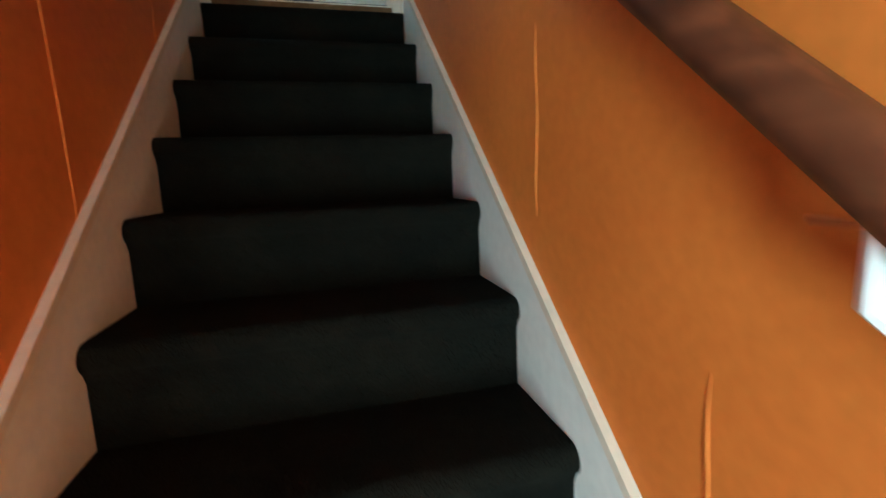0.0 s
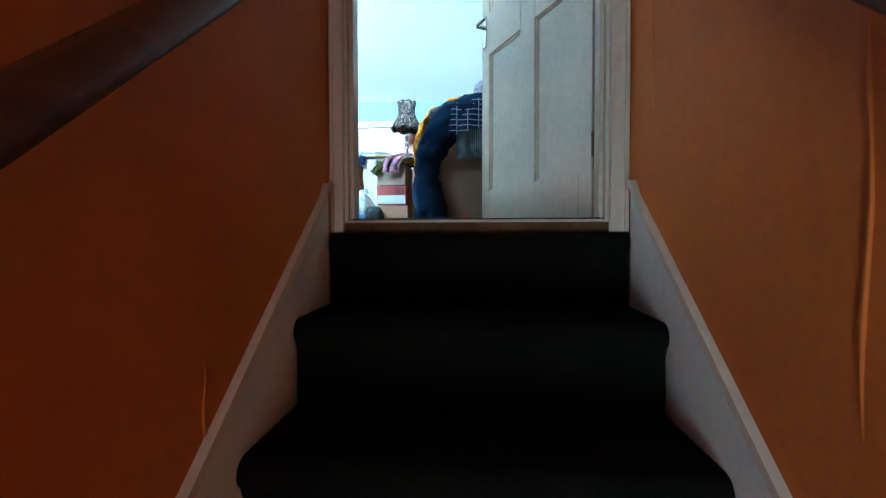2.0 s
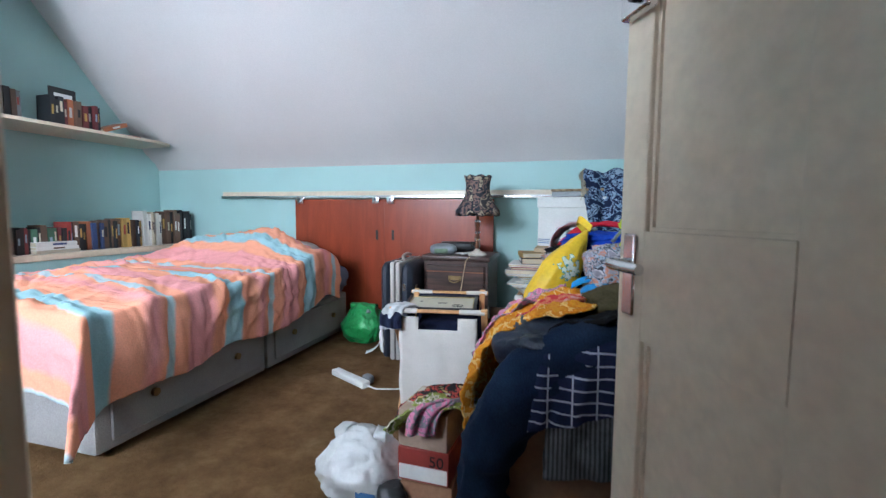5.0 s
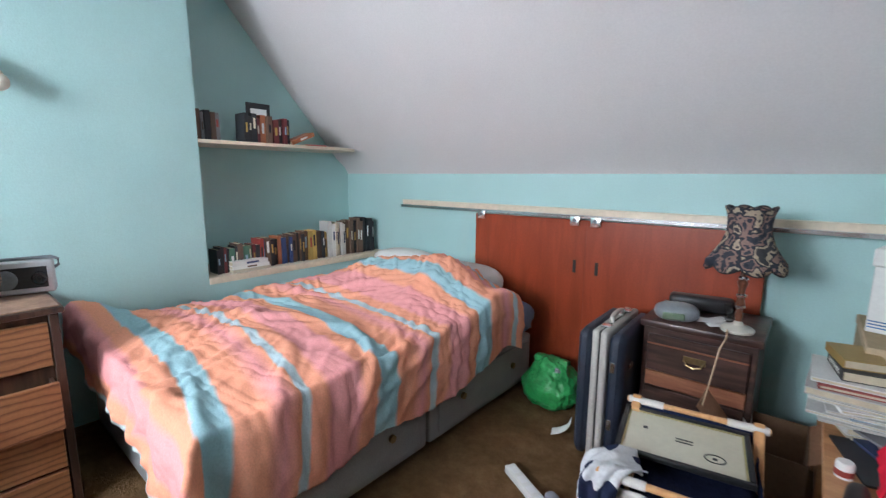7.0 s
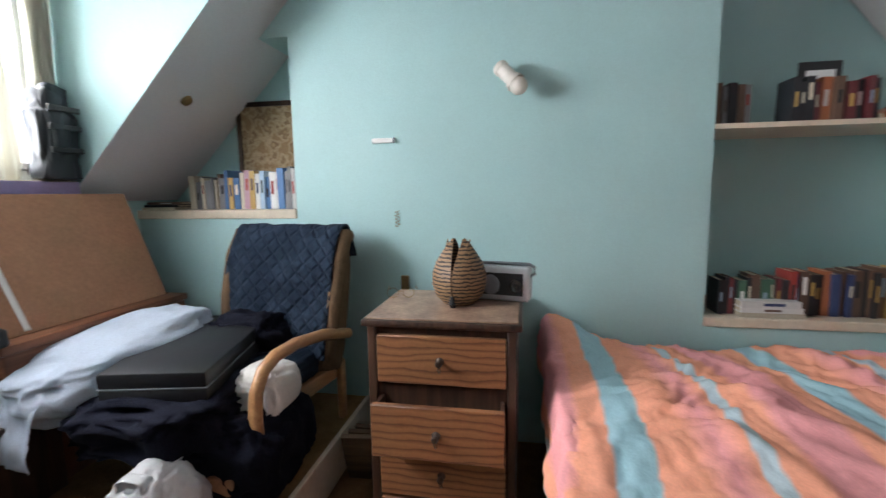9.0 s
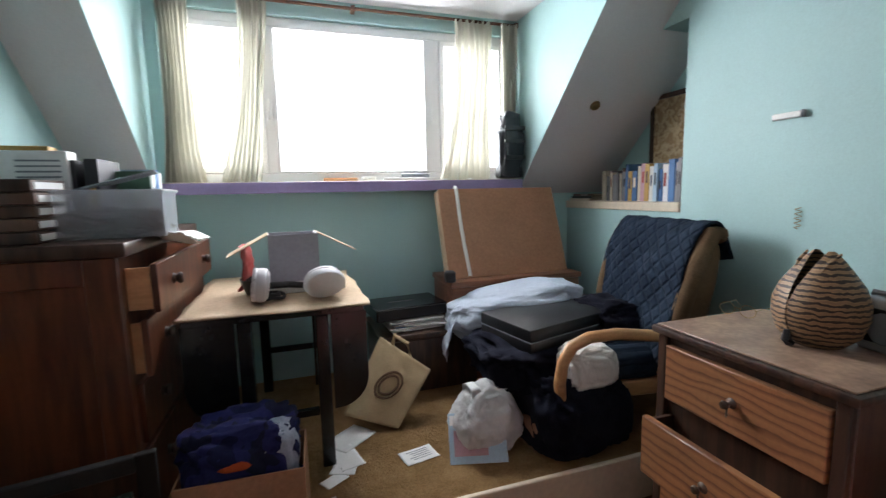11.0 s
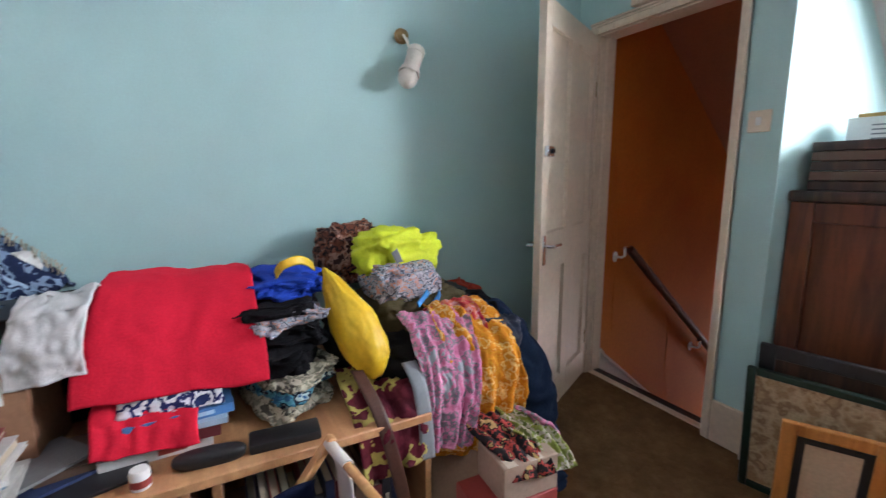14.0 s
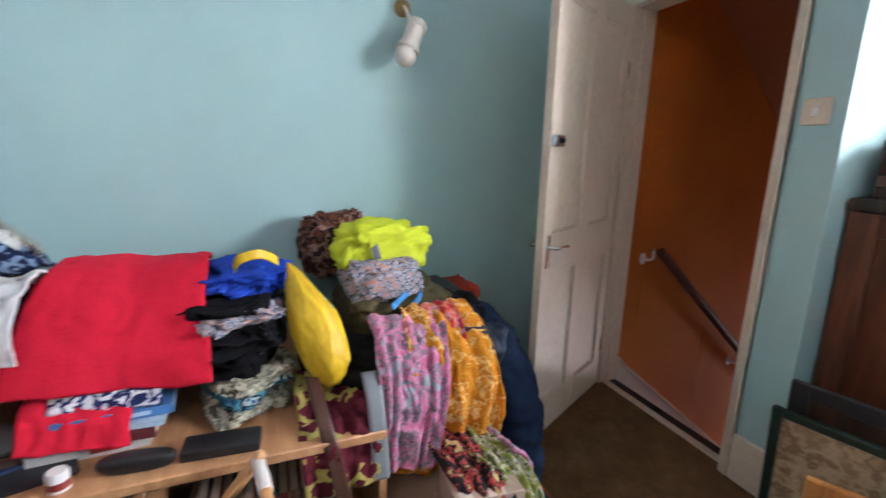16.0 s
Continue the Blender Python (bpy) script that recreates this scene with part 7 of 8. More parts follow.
for i, (th, hh, d, ci) in enumerate(stack):
    turn = -80 + (rb.uniform(-14, 12) if i < 14 else 4 * (i - 14))
    m = pose(-0.02 + rb.uniform(-0.012, 0.02) + 0.03 * (i > 13), 2.72 + rb.uniform(-0.015, 0.015) - 0.02 * (i > 13), z, 0, 0, turn) @ pose(0, 0, 0, 0, 90, 0) @ pose(-th, 0, 0)
    bk2 = book(th, hh, d, ci, m, G6, "in the leaning stack on the shelf edge", mark=i not in (14, 15))
    if i == 14:
        writing("spine_title", "IAIN BANKS", 0.026, pose(0.005, -0.0008, 0.02, 90, 90, 0) @ pose(-0.085, 0.011, 0, 0, 0, 180) @ pose(-0.08, -0.008, 0), M_paper, bk2)
    if i in (8, 11, 13):
        # printed cover blocks, facing up
        for k in range(5):
            part("cover_print", B(th + 0.0001, th + 0.0006, 0.03 + 0.034 * k, 0.054 + 0.034 * k, 0.03 + 0.01 * (k % 2), 0.16 + 0.03 * (k % 3)), COVERS[(3, 0, 3, 11, 3)[k]], bk2, smooth=False)
    z += th + 0.0008
part("cover_picture", B(0.0301, 0.0305, 0.02, 0.105, 0.03, 0.16), COVERS[4], bk2, "orange and mauve cover picture", smooth=False)
for i, (th, hh, d, ci, x, y, rz) in enumerate(((0.007, 0.27, 0.20, 0, 0.035, 2.44, -74), (0.008, 0.25, 0.19, 1, 0.09, 2.45, -62), (0.022, 0.24, 0.17, 7, 0.15, 2.42, -80), (0.008, 0.22, 0.16, 11, 0.07, 2.47, -50))):
    bk3 = book(th, hh, d, ci, pose(x, y, SHZ + 0.0005 + sum((0.008, 0.009, 0.023, 0)[:i]), 0, 0, rz) @ pose(0, 0, 0, 0, 90, 0) @ pose(-th, 0, 0), G6, "lying on the shelf unit", mark=False)
    if i != 2:
        part("cover_print", B(th + 0.0001, th + 0.0005, 0.03, 0.08, 0.04, 0.18), COVERS[(13, 6, 0, 10)[i]], bk3, smooth=False)

# more cartons beside the unit, below the scarves
carton("lower_carton", "brown carton on the carpet beside the shelf", -0.10, 1.225, 0, 2, 0.17, 0.28, 0.14, M_card)
rbx = carton("red_carton", "red and white printed carton", -0.10, 1.225, 0.1415, -2, 0.17, 0.28, 0.11, COVERS[3], tape=False)
part("white_panel", B(-0.08, 0.08, -0.1415, -0.1403, 0.008, 0.055), M_paper, rbx, smooth=False)
writing("printed_number", "50", 0.05, pose(0.02, -0.1422, 0.060, 90, 0, 0), M_ink, rbx)
gcb = carton("taped_carton", "small pale carton closed with clear shiny tape", -0.10, 1.185, 0.253, -4, 0.165, 0.20, 0.12, mat("pale_grey_brown_card", (0.40, 0.29, 0.22), 0.8, 0.12, 4, 70, 0.1), tape=False)
for ya, yb in ((-0.045, 0.005), (0.05, 0.085)):
    part("clear_tape", B(-0.081, 0.081, ya, yb, 0.1203, 0.1208), mat("clear_glossy_tape", (0.62, 0.54, 0.44), 0.12, 0.1, 12, 60, 0.1), gcb, "clear glossy parcel tape", smooth=False)
bbx = carton("brown_open_box", "open brown cardboard box on the carpet", -0.14, 2.66, 0.0, 0, 0.28, 0.34, 0.34, mat("dark_brown_card", (0.20, 0.11, 0.06), 0.8, 0.12, 4, 60, 0.1), open_top=True)
for s in (-1, 1):
    bm = bmesh.new()
    box(bm, 0, 0.13, -0.165, 0.165, -0.002, 0.002, m=pose(s * 0.14, 0, 0.342, 0, -35 if s > 0 else 180 + 50, 0))
    part("flap", bm, M_card, bbx, smooth=False)
rp = thing("paper_roll", "rolled white paper standing in the brown box", "paper roll", -0.18, 2.70, 0.006, 0, rx=-8, ry=-8)
bm = bmesh.new()
tube(bm, [(0, 0, 0), (0, 0, 0.47)], 0.035, 14)
part("roll", bm, M_paper, rp)

# ---- cloth ----
M_throw = patterned("blue_woven_throw", [(0.012, 0.020, 0.055), (0.014, 0.024, 0.065), (0.20, 0.28, 0.40), (0.014, 0.022, 0.06), (0.26, 0.34, 0.46)], 19, interp='CONSTANT', detail=2.5)
M_red = mat("red_cotton", (0.70, 0.018, 0.045), 0.9, 0.10, 5, 160, 0.35)
M_yellow = mat("yellow_coated_fabric", (0.72, 0.46, 0.012), 0.5, 0.12, 6, 60, 0.25)
nt = M_yellow.node_tree
near = nt.nodes.new("ShaderNodeVectorMath")
near.operation = 'DISTANCE'
near.inputs[1].default_value = (0.36, 1.50, 0.80)
nt.links.new(coords(nt), near.inputs[0])
worn = nt.nodes.new("ShaderNodeTexNoise")
worn.inputs["Scale"].default_value, worn.inputs["Detail"].default_value = 45, 2
nt.links.new(coords(nt), worn.inputs["Vector"])
rim = nt.nodes.new("ShaderNodeMath")
rim.operation, rim.inputs[1].default_value = 'MULTIPLY_ADD', 0.16
nt.links.new(worn.outputs[0], rim.inputs[0])
nt.links.new(near.outputs["Value"], rim.inputs[2])
inked = ramp_node(nt, [(0.0, (0.70, 0.72, 0.66)), (0.145, (0.70, 0.72, 0.66)), (0.155, (0.10, 0.30, 0.30)), (0.162, (0.72, 0.46, 0.012))], 'CONSTANT')
nt.links.new(rim.outputs[0], inked.inputs[0])
set_base(M_yellow, inked.outputs[0])
M_hivis = mat("fluorescent_yellow_cloth", (0.66, 0.74, 0.02), 0.7, 0.12, 6, 140, 0.3)
M_olive = mat("olive_drill_cloth", (0.095, 0.078, 0.040), 0.95, 0.2, 6, 160, 0.4)
M_jeans = mat("dark_blue_denim", (0.007, 0.015, 0.036), 0.95, 0.3, 5, 220, 0.5, col2=(0.017, 0.032, 0.066))
M_pinkscarf = patterned("pink_grey_print_cotton", [(0.56, 0.17, 0.30), (0.62, 0.24, 0.38), (0.24, 0.22, 0.25), (0.58, 0.20, 0.33), (0.34, 0.38, 0.42)], 24)
M_orangescarf = patterned("orange_gold_print_cotton", [(0.60, 0.22, 0.015), (0.64, 0.27, 0.02), (0.58, 0.20, 0.012), (0.72, 0.45, 0.16), (0.62, 0.24, 0.015)], 26)
M_redprint = patterned("red_pink_floral", [(0.50, 0.04, 0.05), (0.58, 0.16, 0.10), (0.60, 0.28, 0.30), (0.40, 0.03, 0.06)], 26)
M_greenprint = patterned("green_floral_print", [(0.20, 0.24, 0.05), (0.26, 0.30, 0.08), (0.50, 0.46, 0.36), (0.12, 0.15, 0.04)], 32)
M_darkprint = patterned("dark_floral_print", [(0.02, 0.018, 0.02), (0.03, 0.02, 0.022), (0.40, 0.06, 0.05), (0.02, 0.02, 0.02), (0.48, 0.34, 0.14)], 30)
M_batik = patterned("maroon_gold_batik", [(0.09, 0.012, 0.022), (0.12, 0.016, 0.028), (0.42, 0.36, 0.10), (0.10, 0.014, 0.025)], 10, detail=4)
M_comic = patterned("grey_blue_print_cotton", [(0.30, 0.28, 0.33), (0.48, 0.46, 0.50), (0.08, 0.08, 0.10), (0.36, 0.42, 0.50), (0.55, 0.25, 0.18), (0.42, 0.40, 0.44)], 34)
M_brownprint = patterned("brown_black_scarf", [(0.16, 0.055, 0.035), (0.03, 0.02, 0.02), (0.20, 0.075, 0.045), (0.36, 0.22, 0.17), (0.05, 0.025, 0.025)], 22)
M_blackcloth = mat("black_jersey", (0.012, 0.012, 0.014), 0.95, 0.3, 8, 160, 0.5)
M_bluecloth = mat("royal_blue_cloth", (0.018, 0.06, 0.40), 0.85, 0.2, 8, 120, 0.4)
M_towel = mat("white_towelling", (0.74, 0.73, 0.73), 0.95, 0.06, 6, 220, 0.5)
M_camo = patterned("pale_khaki_print", [(0.45, 0.42, 0.32), (0.25, 0.24, 0.18), (0.55, 0.50, 0.38), (0.12, 0.11, 0.09)], 22)
M_tealprint = patterned("blue_green_print", [(0.04, 0.14, 0.26), (0.10, 0.32, 0.42), (0.02, 0.03, 0.05), (0.40, 0.50, 0.50), (0.03, 0.10, 0.22)], 20)
M_plaid = mat("navy_check_shirt", (0.014, 0.020, 0.055), 0.9, 0.1, 8, 140, 0.3)
nt = M_plaid.node_tree
bt2 = nt.nodes.new("ShaderNodeTexBrick")
bt2.inputs["Color1"].default_value = bt2.inputs["Color2"].default_value = (0.014, 0.020, 0.055, 1)
bt2.inputs["Mortar"].default_value = (0.35, 0.37, 0.45, 1)
bt2.inputs["Scale"].default_value, bt2.inputs["Mortar Size"].default_value, bt2.offset = 9.0, 0.02, 0.0
bt2.inputs["Brick Width"].default_value = 0.5
nt.links.new(coords(nt, rot=(90, 0, 0)), bt2.inputs["Vector"])
set_base(M_plaid, bt2.outputs[0])
GC = "heap of clothes on the shelf unit"


def bundle(name, label, at, size, material, seed, amp=0.05, k=6.0, flat=0.6, rot=0.0, lay=0.0, sub=5):
    bm = bmesh.new()
    heap(bm, at, size, seed, amp, k, sub, flat, rot, lay)
    return drop_shape(name, bm, material, label, "clothing", GC)


def draped(name, label, line, across, width, material, seed, amp=0.012, k=7.0, ripple=0.0, waves=5.0, nu=44, nv=28, thick=0.006, flare=0.0):
    bm = bmesh.new()
    sheet(bm, line, across, width, nu, nv, amp, k, seed, ripple, waves, flare)
    return drop_shape(name, bm, material, label, "clothing", GC, thick=thick)


# blue throw over the boxes at the north end
tw = thing("woven_throw", "navy and pale blue woven throw with cream fringe", "throw", 0, 0, 0)
bm = bmesh.new()
sheet(bm, [(0.63, 3.14, 1.15), (0.63, 2.96, 1.225), (0.63, 2.84, 1.25), (0.635, 2.75, 1.15), (0.65, 2.67, 1.03), (0.665, 2.58, 0.93), (0.68, 2.49, 0.865)], (0.96, -0.22, -0.02), 0.48, 70, 60, 0.026, 5.0, 3, ripple=0.026, waves=3)
drop_shape("throw_cloth", bm, M_throw, parent=tw, thick=0.010)
M_fringe = mat("cream_fringe", (0.55, 0.48, 0.36), 0.95, 0.15, 20, 160, 0.3)
bm = bmesh.new()
rf = random.Random(3)
for (a, b, n) in (((0.40, 3.02, 1.245), (0.40, 2.87, 1.265), 16), ((0.40, 2.87, 1.265), (0.415, 2.76, 1.10), 22), ((0.84, 2.78, 1.245), (0.88, 2.46, 0.90), 40)):
    a, b = Vector(a), Vector(b)
    for i in range(n):
        p = a.lerp(b, (i + rf.random() * 0.6) / n) + Vector((0, 0, 0.012 + 0.01 * rf.random()))
        q = p + Vector((-0.03 * rf.random() - 0.004, rf.uniform(-0.015, 0.015), -0.03 - 0.02 * rf.random()))
        tube(bm, [tuple(p), tuple((p + q) / 2 + Vector((-0.008, 0, 0.002))), tuple(q)], 0.0028, 4, caps=False)
fg = solid("fringe", bm, M_fringe, True)
fg.parent = tw
tagged(fg, "cream knotted tassels", kind="stuff")
bundle("cream_jumper", "cream knitted jumper behind the throw", (0.83, 2.62, 0.90), (0.055, 0.09, 0.09), M_pillow, 6)
bundle("grey_garment", "dark grey garment packed under the throw", (0.66, 2.42, 0.66), (0.18, 0.20, 0.19), M_blackcloth, 16, 0.03)

# white towel
draped("white_towel", "white towel hanging over the carton edge", [(0.46, 2.37, 0.90), (0.36, 2.37, 0.945), (0.27, 2.375, 0.915), (0.225, 2.385, 0.83), (0.215, 2.39, 0.745)], (0.1, 1, -0.12), 0.17, M_towel, 4, 0.028, 6, 0.006, 1.4)
# stacks of folded clothes
rc = random.Random(5)


def folded(name, label, at, size, material, seed, rot=0.0):
    """A folded garment: a soft flat packet with a rounded front fold and a sagging top."""
    bm = bmesh.new()
    heap(bm, (0, 0, 0), size, seed, 0.045, 7, 5, 0.5)
    c, s = math.cos(radians(rot)), math.sin(radians(rot))
    for v in bm.verts:
        x, y, z = v.co
        z += 0.024 * noise.noise(Vector((x * 7, y * 9, seed))) + 0.009 * noise.noise(Vector((x * 20, y * 26, seed)))
        x += 0.055 * noise.noise(Vector((y * 8, z * 30, seed + 5)))
        v.co = Vector((at[0] + x * c - y * s, at[1] + x * s + y * c, at[2] + z))
    return drop_shape(name, bm, material, label, "clothing", GC)


for i, (z, mm, hh) in enumerate(((0.502, M_camo, 0.026), (0.548, M_tealprint, 0.03), (0.60, M_camo, 0.022), (0.636, M_blackcloth, 0.032), (0.692, M_blackcloth, 0.028), (0.738, M_blackcloth, 0.024), (0.778, M_comic, 0.022), (0.812, M_blackcloth, 0.018))):
    folded("folded_garment", "folded garment in the stack of dark clothes", (0.42 + rc.uniform(-0.02, 0.02), 1.815 + rc.uniform(-0.012, 0.012), z + hh), (0.215 - 0.006 * i, 0.115, hh), mm, 60 + i, rc.uniform(-16, 16))
for i, (z, mm) in enumerate(((0.60, M_blackcloth), (0.67, M_camo), (0.74, M_tealprint))):
    folded("folded_garment", "folded garment under the red shorts", (0.58, 2.09 + rc.uniform(-0.02, 0.02), z + 0.035), (0.19, 0.16, 0.038), mm, 80 + i)
G7 = "books under the red shorts"
z = SHZ + 0.0005
for i, (th, ci) in enumerate(((0.035, 6), (0.03, 12), (0.016, 13), (0.026, 2))):
    book(th, 0.26, 0.2, ci, pose(0.16, 2.30 - 0.02 * i, z, 0, 0, -90 + rc.uniform(-4, 4)) @ pose(0, 0, 0, 0, 90, 0) @ pose(-th, 0, 0), G7, "stacked flat under the red shorts")
    z += th + 0.0008
bundle("blue_shirt", "royal blue shirt on top of the stack", (0.49, 1.80, 0.872), (0.155, 0.12, 0.036), M_bluecloth, 5, 0.10, 8, 0.8)
draped("red_shorts", "bright red cotton shorts draped over the pile", [(0.74, 2.08, 0.89), (0.58, 2.085, 0.935), (0.43, 2.09, 0.935), (0.305, 2.10, 0.87), (0.225, 2.11, 0.75), (0.198, 2.115, 0.66)], (0.04, 1, 0.03), 0.40, M_red, 2, 0.011, 4, 0.012, 1.3, 60, 44, 0.007, 0.34)
draped("red_swimwear", "red swimming trunks with white flower hem", [(0.40, 2.19, 0.66), (0.26, 2.19, 0.655), (0.168, 2.19, 0.61), (0.135, 2.19, 0.545)], (0.05, 1, 0.06), 0.24, M_red, 8, 0.008, 7, 0.004, 4, thick=0.006)
draped("white_flower_hem", "white and navy flowered cloth hem", [(0.235, 2.13, 0.69), (0.205, 2.13, 0.655), (0.182, 2.13, 0.62)], (0.05, 1, 0.05), 0.25, patterned("navy_white_flowers", [(0.02, 0.03, 0.10), (0.70, 0.70, 0.72), (0.025, 0.03, 0.11), (0.66, 0.66, 0.70)], 20), 9, 0.012, 8, 0.008, 4, 16, 20)
draped("red_strap_tie", "white drawstring hanging from the trunks", [(0.185, 2.12, 0.62), (0.170, 2.12, 0.56), (0.165, 2.115, 0.52)], (0, 1, 0), 0.02, M_towel, 3, 0.003, 9, 0, 1, 12, 3, 0.003)
ct = thing("small_tin", "small white and red pot on the shelf", "pot", 0.065, 2.20, SHZ + 0.0005)
bm = bmesh.new()
lathe(bm, [(0.022, 0), (0.023, 0.04), (0.020, 0.048), (0, 0.048)], 18)
part("pot_body", bm, M_paper, ct)
bm = bmesh.new()
lathe(bm, [(0.0235, 0.008), (0.0237, 0.026)], 18)
part("label_band", bm, COVERS[3], ct)
gc2 = thing("glasses_case", "black spectacle case lying on the shelf", "case", 0.085, 2.05, SHZ + 0.0005, 84)
bm = bmesh.new()
heap(bm, (0, 0, 0.019), (0.085, 0.026, 0.023), 1, 0.01, 3, 4, 0.7)
part("case_body", bm, M_black, gc2, smooth="all")
wl = thing("black_wallet", "long black leather wallet on the shelf", "wallet", 0.095, 1.86, SHZ + 0.0005, 86)
part("wallet_body", B(-0.095, 0.095, -0.04, 0.04, 0, 0.028, bevel=0.006, seg=2), M_black, wl)

# yellow dry bag
yb = thing("yellow_dry_bag", "yellow roll-top dry bag hanging down the pile", "bag", 0, 0, 0)
bm = bmesh.new()
bmesh.ops.create_icosphere(bm, subdivisions=5, radius=1.0)
axis = Vector((0.19, 0.115, 0.31)).normalized()
turn = axis.to_track_quat('Z', 'Y').to_matrix()
for v in bm.verts:
    d = v.co.copy()
    f = 1 - 0.60 * max(0.0, d.z) ** 1.1
    if d.z < 0:
        f *= min(1.7, math.sqrt((1 - d.z ** 4) / max(0.02, 1 - d.z ** 2)))
    p = Vector((d.x * 0.070 * f, d.y * 0.084 * f, d.z * 0.20))
    p *= 1 + 0.10 * noise.noise(d * 1.6 + Vector((4, 0, 0))) + 0.05 * noise.noise(d * 4.5) + 0.018 * noise.noise(d * 11)
    v.co = turn @ p + Vector((0.285, 1.60, 0.755))
    v.co.z = max(v.co.z, 0.51)
part("bag_body", bm, M_yellow, yb, smooth="all")
bm = bmesh.new()
sheet(bm, [(0.40, 1.69, 0.93), (0.36, 1.74, 0.965), (0.35, 1.80, 0.955), (0.38, 1.82, 0.92)], (0.3, 0.1, 1), 0.03, 20, 4, 0.003, 8, 2)
drop_shape("strap", bm, M_yellow, parent=yb, thick=0.004)

# heap at the south end
bundle("olive_trousers", "olive drill trousers bundled in the heap", (0.57, 1.27, 0.65), (0.22, 0.20, 0.14), M_olive, 7, 0.045, 6)
bundle("dark_base_clothes", "dark clothes at the bottom of the heap", (0.50, 1.32, 0.56), (0.34, 0.28, 0.09), M_blackcloth, 27, 0.04, 6)
bundle("brown_scarf", "brown and black printed scarf on the heap", (0.77, 1.445, 0.885), (0.105, 0.125, 0.125), M_brownprint, 14, 0.075, 8)
bundle("comic_print_top", "grey and blue comic-print top in the heap", (0.50, 1.325, 0.815), (0.115, 0.13, 0.07), M_comic, 19, 0.055, 7)
bundle("hivis_vest", "fluorescent yellow safety vest crumpled on the heap", (0.63, 1.30, 0.905), (0.12, 0.165, 0.095), M_hivis, 23, 0.07, 8, 0.7, 12)
draped("grey_reflective_band", "grey reflective band of the safety vest", [(0.70, 1.42, 0.975), (0.62, 1.39, 1.0), (0.51, 1.365, 0.97), (0.45, 1.35, 0.90)], (0.3, 1, -0.2), 0.028, M_greyplastic, 5, 0.006, 6, 0, 1, 30, 4, 0.004)
M_bluenylon = mat("bright_blue_nylon", (0.01, 0.22, 0.55), 0.5, 0.1, 8, 90, 0.2)
bs = thing("blue_bag_handles", "bright blue webbing handles poking from the heap", "bag handles", 0, 0, 0, group=GC)
for line in ([(0.33, 1.33, 0.755), (0.37, 1.27, 0.785), (0.43, 1.23, 0.795), (0.49, 1.22, 0.78)], [(0.35, 1.26, 0.735), (0.37, 1.22, 0.765), (0.42, 1.195, 0.775), (0.47, 1.20, 0.76)]):
    bm = bmesh.new()
    sheet(bm, line, (0.2, 0.3, 1), 0.022, 24, 3, 0.002, 8, 3)
    drop_shape("handle", bm, M_bluenylon, parent=bs, thick=0.004)
draped("black_jumper", "black knitted jumper hanging over the edge", [(0.62, 1.10, 0.72), (0.48, 1.08, 0.735), (0.38, 1.09, 0.70), (0.32, 1.11, 0.63)], (0.5, 0.85, 0), 0.26, M_blackcloth, 6, 0.024, 6, 0.012, 2.5)

# scarves hanging at the front
draped("orange_scarf", "orange and gold printed scarf hanging in folds", [(0.40, 1.17, 0.745), (0.27, 1.17, 0.735), (0.14, 1.18, 0.675), (0.065, 1.19, 0.53), (0.055, 1.215, 0.38), (0.06, 1.235, 0.275)], (0.12, 1, 0.05), 0.30, M_orangescarf, 12, 0.026, 6, 0.020, 3.6, 72, 84, 0.005, 0.25)
draped("red_print_scarf", "red floral scarf at the top of the heap", [(0.37, 1.20, 0.745), (0.29, 1.205, 0.74), (0.22, 1.21, 0.705), (0.165, 1.22, 0.63)], (0.1, 1, -0.1), 0.20, M_redprint, 22, 0.02, 6, 0.014, 3, 30, 36, 0.005)
draped("pink_scarf", "pink and grey printed cotton scarf hanging down", [(0.30, 1.30, 0.735), (0.20, 1.305, 0.715), (0.105, 1.32, 0.65), (0.045, 1.335, 0.55), (0.025, 1.36, 0.43), (0.025, 1.375, 0.345)], (0.10, 1, 0.06), 0.215, M_pinkscarf, 31, 0.024, 8, 0.014, 4.3, 72, 90, 0.004, -0.35)
draped("green_print_scarf", "green floral scarf end trailing over a carton", [(0.10, 1.14, 0.43), (0.03, 1.13, 0.41), (-0.05, 1.12, 0.396), (-0.12, 1.10, 0.392), (-0.20, 1.09, 0.32)], (0.2, 1, 0), 0.12, M_greenprint, 33, 0.018, 8, 0.012, 3, 36, 26)
draped("dark_print_scarf", "dark floral scarf trailing over a carton", [(0.09, 1.23, 0.43), (0.02, 1.22, 0.41), (-0.06, 1.21, 0.392), (-0.14, 1.20, 0.388), (-0.20, 1.19, 0.33)], (0.2, 1, 0), 0.15, M_darkprint, 35, 0.018, 8, 0.012, 3, 36, 26)
draped("pink_scarf_end", "pink scarf end lying on the carton", [(0.02, 1.10, 0.42), (-0.05, 1.07, 0.415), (-0.09, 1.05, 0.38), (-0.10, 1.045, 0.32)], (1, 0.3, 0), 0.09, M_pinkscarf, 37, 0.016, 8, 0.01, 2, 20, 16)
draped("batik_cloth", "maroon and gold batik cloth hanging over the edge", [(0.30, 1.56, 0.60), (0.14, 1.56, 0.555), (0.035, 1.56, 0.50), (0.015, 1.555, 0.40), (0.012, 1.55, 0.34)], (0.05, 1, -0.2), 0.22, M_batik, 41, 0.024, 6, 0.016, 2.5)
draped("grey_webbing", "pale grey webbing strap with buckle", [(0.14, 1.455, 0.63), (0.055, 1.455, 0.58), (0.02, 1.452, 0.46), (0.012, 1.45, 0.35)], (0, 1, 0), 0.05, M_greyplastic, 2, 0.003, 6, 0, 1, 24, 4, 0.003)
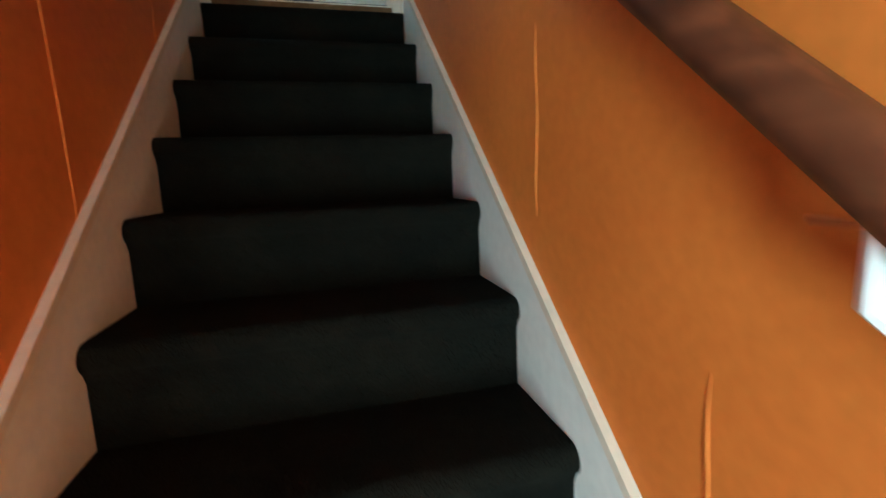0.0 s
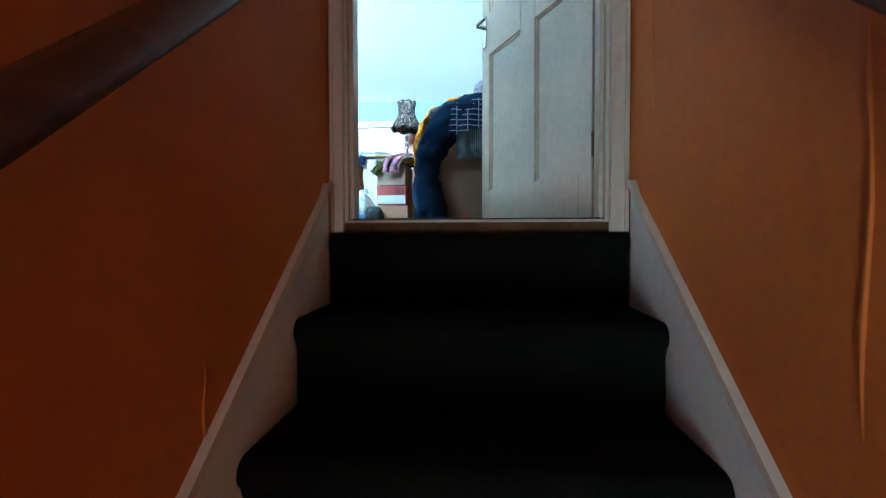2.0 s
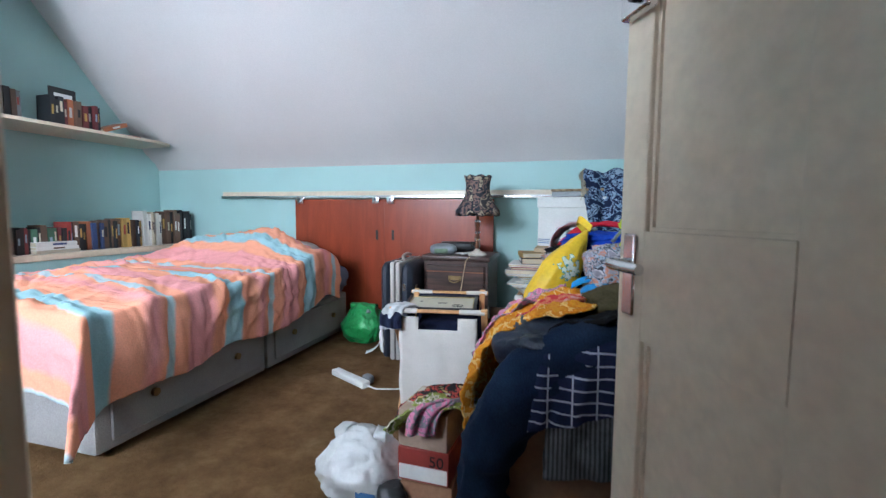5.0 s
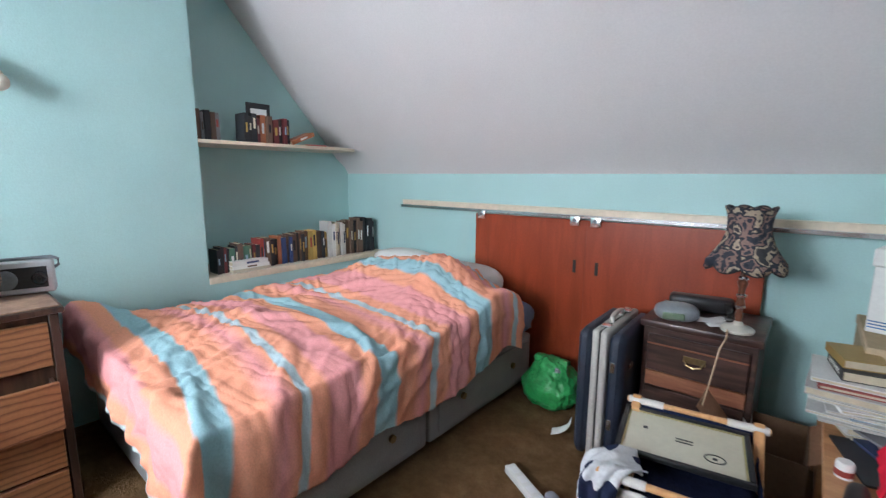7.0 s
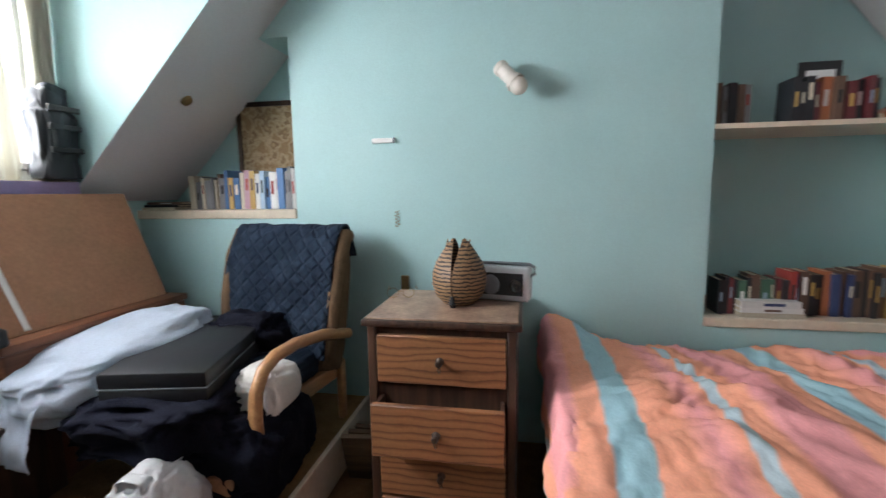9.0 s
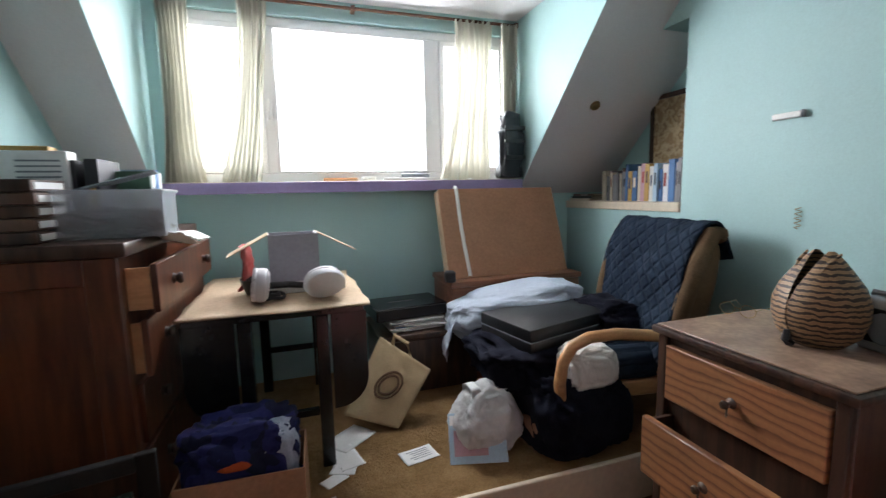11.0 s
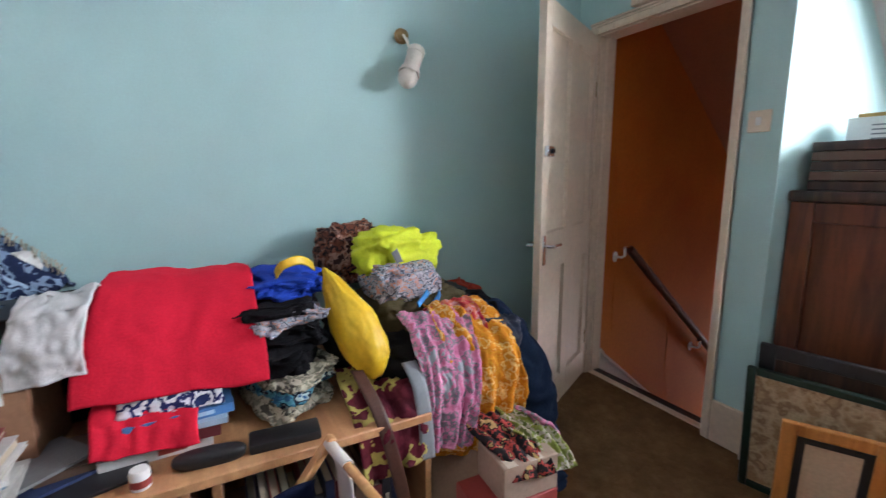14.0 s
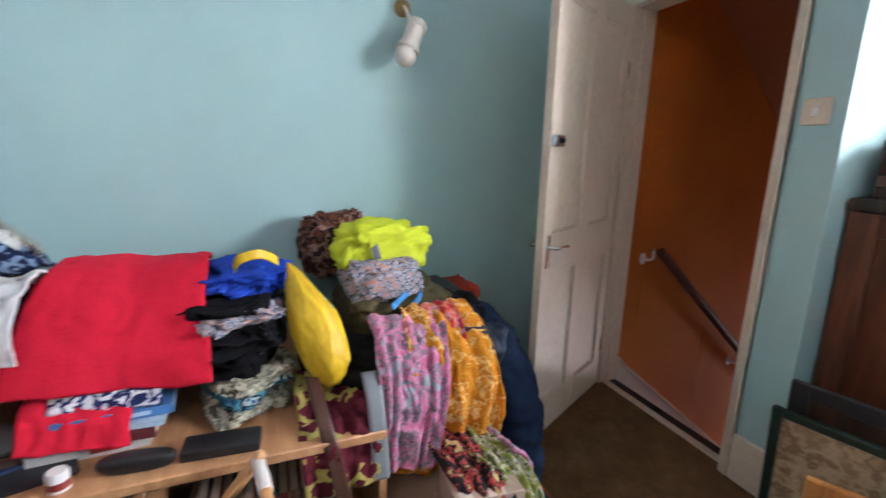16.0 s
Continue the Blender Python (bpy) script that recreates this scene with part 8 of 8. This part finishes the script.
draped("leather_belt", "brown leather belt hanging from the shelf", [(0.18, 1.62, 0.62), (0.05, 1.60, 0.545), (0.0, 1.575, 0.42), (-0.02, 1.545, 0.24), (-0.015, 1.54, 0.15)], (0.2, 1, 0.1), 0.042, mat("brown_leather", (0.085, 0.032, 0.020), 0.4, 0.2, 10, 120, 0.15), 3, 0.003, 5, 0, 1, 30, 4, 0.004)

# jeans and jackets hanging at the south end
jn = thing("blue_jeans", "dark blue jeans hanging from the heap to the floor", "jeans", 0, 0, 0, group=GC)
bm = bmesh.new()
leg = [(0.54, 1.07, 0.60), (0.38, 1.0, 0.635), (0.25, 0.965, 0.585), (0.165, 0.94, 0.47), (0.125, 0.92, 0.38), (0.115, 0.91, 0.26), (0.13, 0.905, 0.12), (0.15, 0.90, 0.02)]
u = np.linspace(0, len(leg) - 1, 70)
line = np.array([[np.interp(a, range(len(leg)), [p[k] for p in leg]) for k in range(3)] for a in u])
for _ in range(14):
    line[1:-1] = (line[:-2] + 2 * line[1:-1] + line[2:]) / 4
rings = []
for k, p in enumerate(line):
    p = Vector(p)
    d = Vector(line[min(k + 1, 69)] - line[max(k - 1, 0)]).normalized()
    b = d.cross(Vector((0, 1, 0))).normalized()
    r = 0.086 + 0.012 * math.sin(k * 0.11)
    ring = []
    for q in range(48):
        a = q / 48 * 2 * math.pi
        o = Vector((0, 1, 0)) * math.cos(a) + b * math.sin(a) * 0.85
        w = p + o * r
        w += o * (fold(w, 3.2, 0.024, 3.0) + 0.016 * max(0.0, 1 - 2.4 * abs(noise.noise(Vector((w.x * 4, w.y * 4, w.z * 15)) + Vector((0, a * 0.25, 0))))) - 0.006)
        w.z = max(w.z, 0.004)
        ring.append(bm.verts.new(w))
    rings.append(ring)
for ra, rc2 in zip(rings, rings[1:]):
    for q in range(48):
        bm.faces.new((ra[q], ra[(q + 1) % 48], rc2[(q + 1) % 48], rc2[q]))
bm.faces.new(rings[0])
bm.faces.new(rings[-1])
part("trouser_leg", bm, M_jeans, jn, smooth="all")
bm = bmesh.new()
heap(bm, (0.12, 0.86, 0.022), (0.085, 0.055, 0.026), 5, 0.05, 7, 4)
part("turned_hem", bm, M_jeans, jn, smooth="all")
bundle("navy_jacket", "navy quilted jacket slumped at the end of the heap", (0.38, 1.06, 0.605), (0.22, 0.13, 0.085), mat("navy_nylon", (0.012, 0.020, 0.042), 0.5, 0.3, 8, 120, 0.4), 44, 0.05, 5)
draped("navy_fleece", "navy jacket front hanging down", [(0.30, 1.03, 0.62), (0.19, 1.02, 0.57), (0.125, 1.01, 0.47), (0.11, 1.0, 0.34)], (0.25, 1, 0), 0.22, M_jeans, 47, 0.03, 5, 0.016, 2.5)
draped("check_shirt", "navy check shirt hanging from the heap", [(0.42, 0.96, 0.67), (0.36, 0.90, 0.66), (0.34, 0.875, 0.58), (0.33, 0.87, 0.50)], (1, 0.1, 0.25), 0.20, M_plaid, 51, 0.012, 6, 0.01, 2)
draped("grey_shirt", "grey striped shirt hanging below the check shirt", [(0.46, 0.93, 0.57), (0.44, 0.90, 0.52), (0.43, 0.885, 0.44), (0.43, 0.885, 0.37)], (1, 0.05, 0.1), 0.32, patterned("grey_pinstripe", [(0.05, 0.055, 0.06), (0.12, 0.13, 0.14)], 30, 'WAVE'), 53, 0.014, 7, 0.012, 3)
bundle("grey_hat", "dark grey clothes lying on the heap", (0.64, 1.08, 0.68), (0.15, 0.11, 0.05), mat("dark_grey_fleece", (0.045, 0.052, 0.055), 0.95, 0.2, 8, 160, 0.5), 57, 0.04, 6)
bundle("red_sweatshirt", "red sweatshirt hanging behind the open door", (0.72, 0.92, 0.52), (0.14, 0.09, 0.17), mat("brick_red_cloth", (0.36, 0.045, 0.025), 0.9, 0.15, 6, 140, 0.4), 61, 0.05, 6)
orc = thing("orange_cloth", "crumpled bright orange cloth on the carpet", "clothing", 0.24, 0.84, 0.0)
bm = bmesh.new()
sheet(bm, [(-0.13, 0.0, 0.012), (-0.06, 0.01, 0.035), (0.02, 0.0, 0.022), (0.09, 0.02, 0.05), (0.14, 0.03, 0.02)], (0.2, 1, 0.05), 0.13, 36, 20, 0.016, 9, 4, ripple=0.008, waves=2)
for v in bm.verts:
    v.co.z = max(v.co.z, 0.004)
drop_shape("cloth", bm, mat("bright_orange_cloth", (0.68, 0.12, 0.012), 0.85, 0.12, 8, 120, 0.3), parent=orc, thick=0.006)
jr = thing("glass_jar", "dark jar standing behind the door", "jar", 0.47, 0.84, 0.0)
bm = bmesh.new()
lathe(bm, [(0.0, 0), (0.05, 0), (0.055, 0.05), (0.052, 0.16), (0.04, 0.19), (0.045, 0.20), (0.0, 0.2)], 20)
part("jar_body", bm, M_greyplastic, jr)
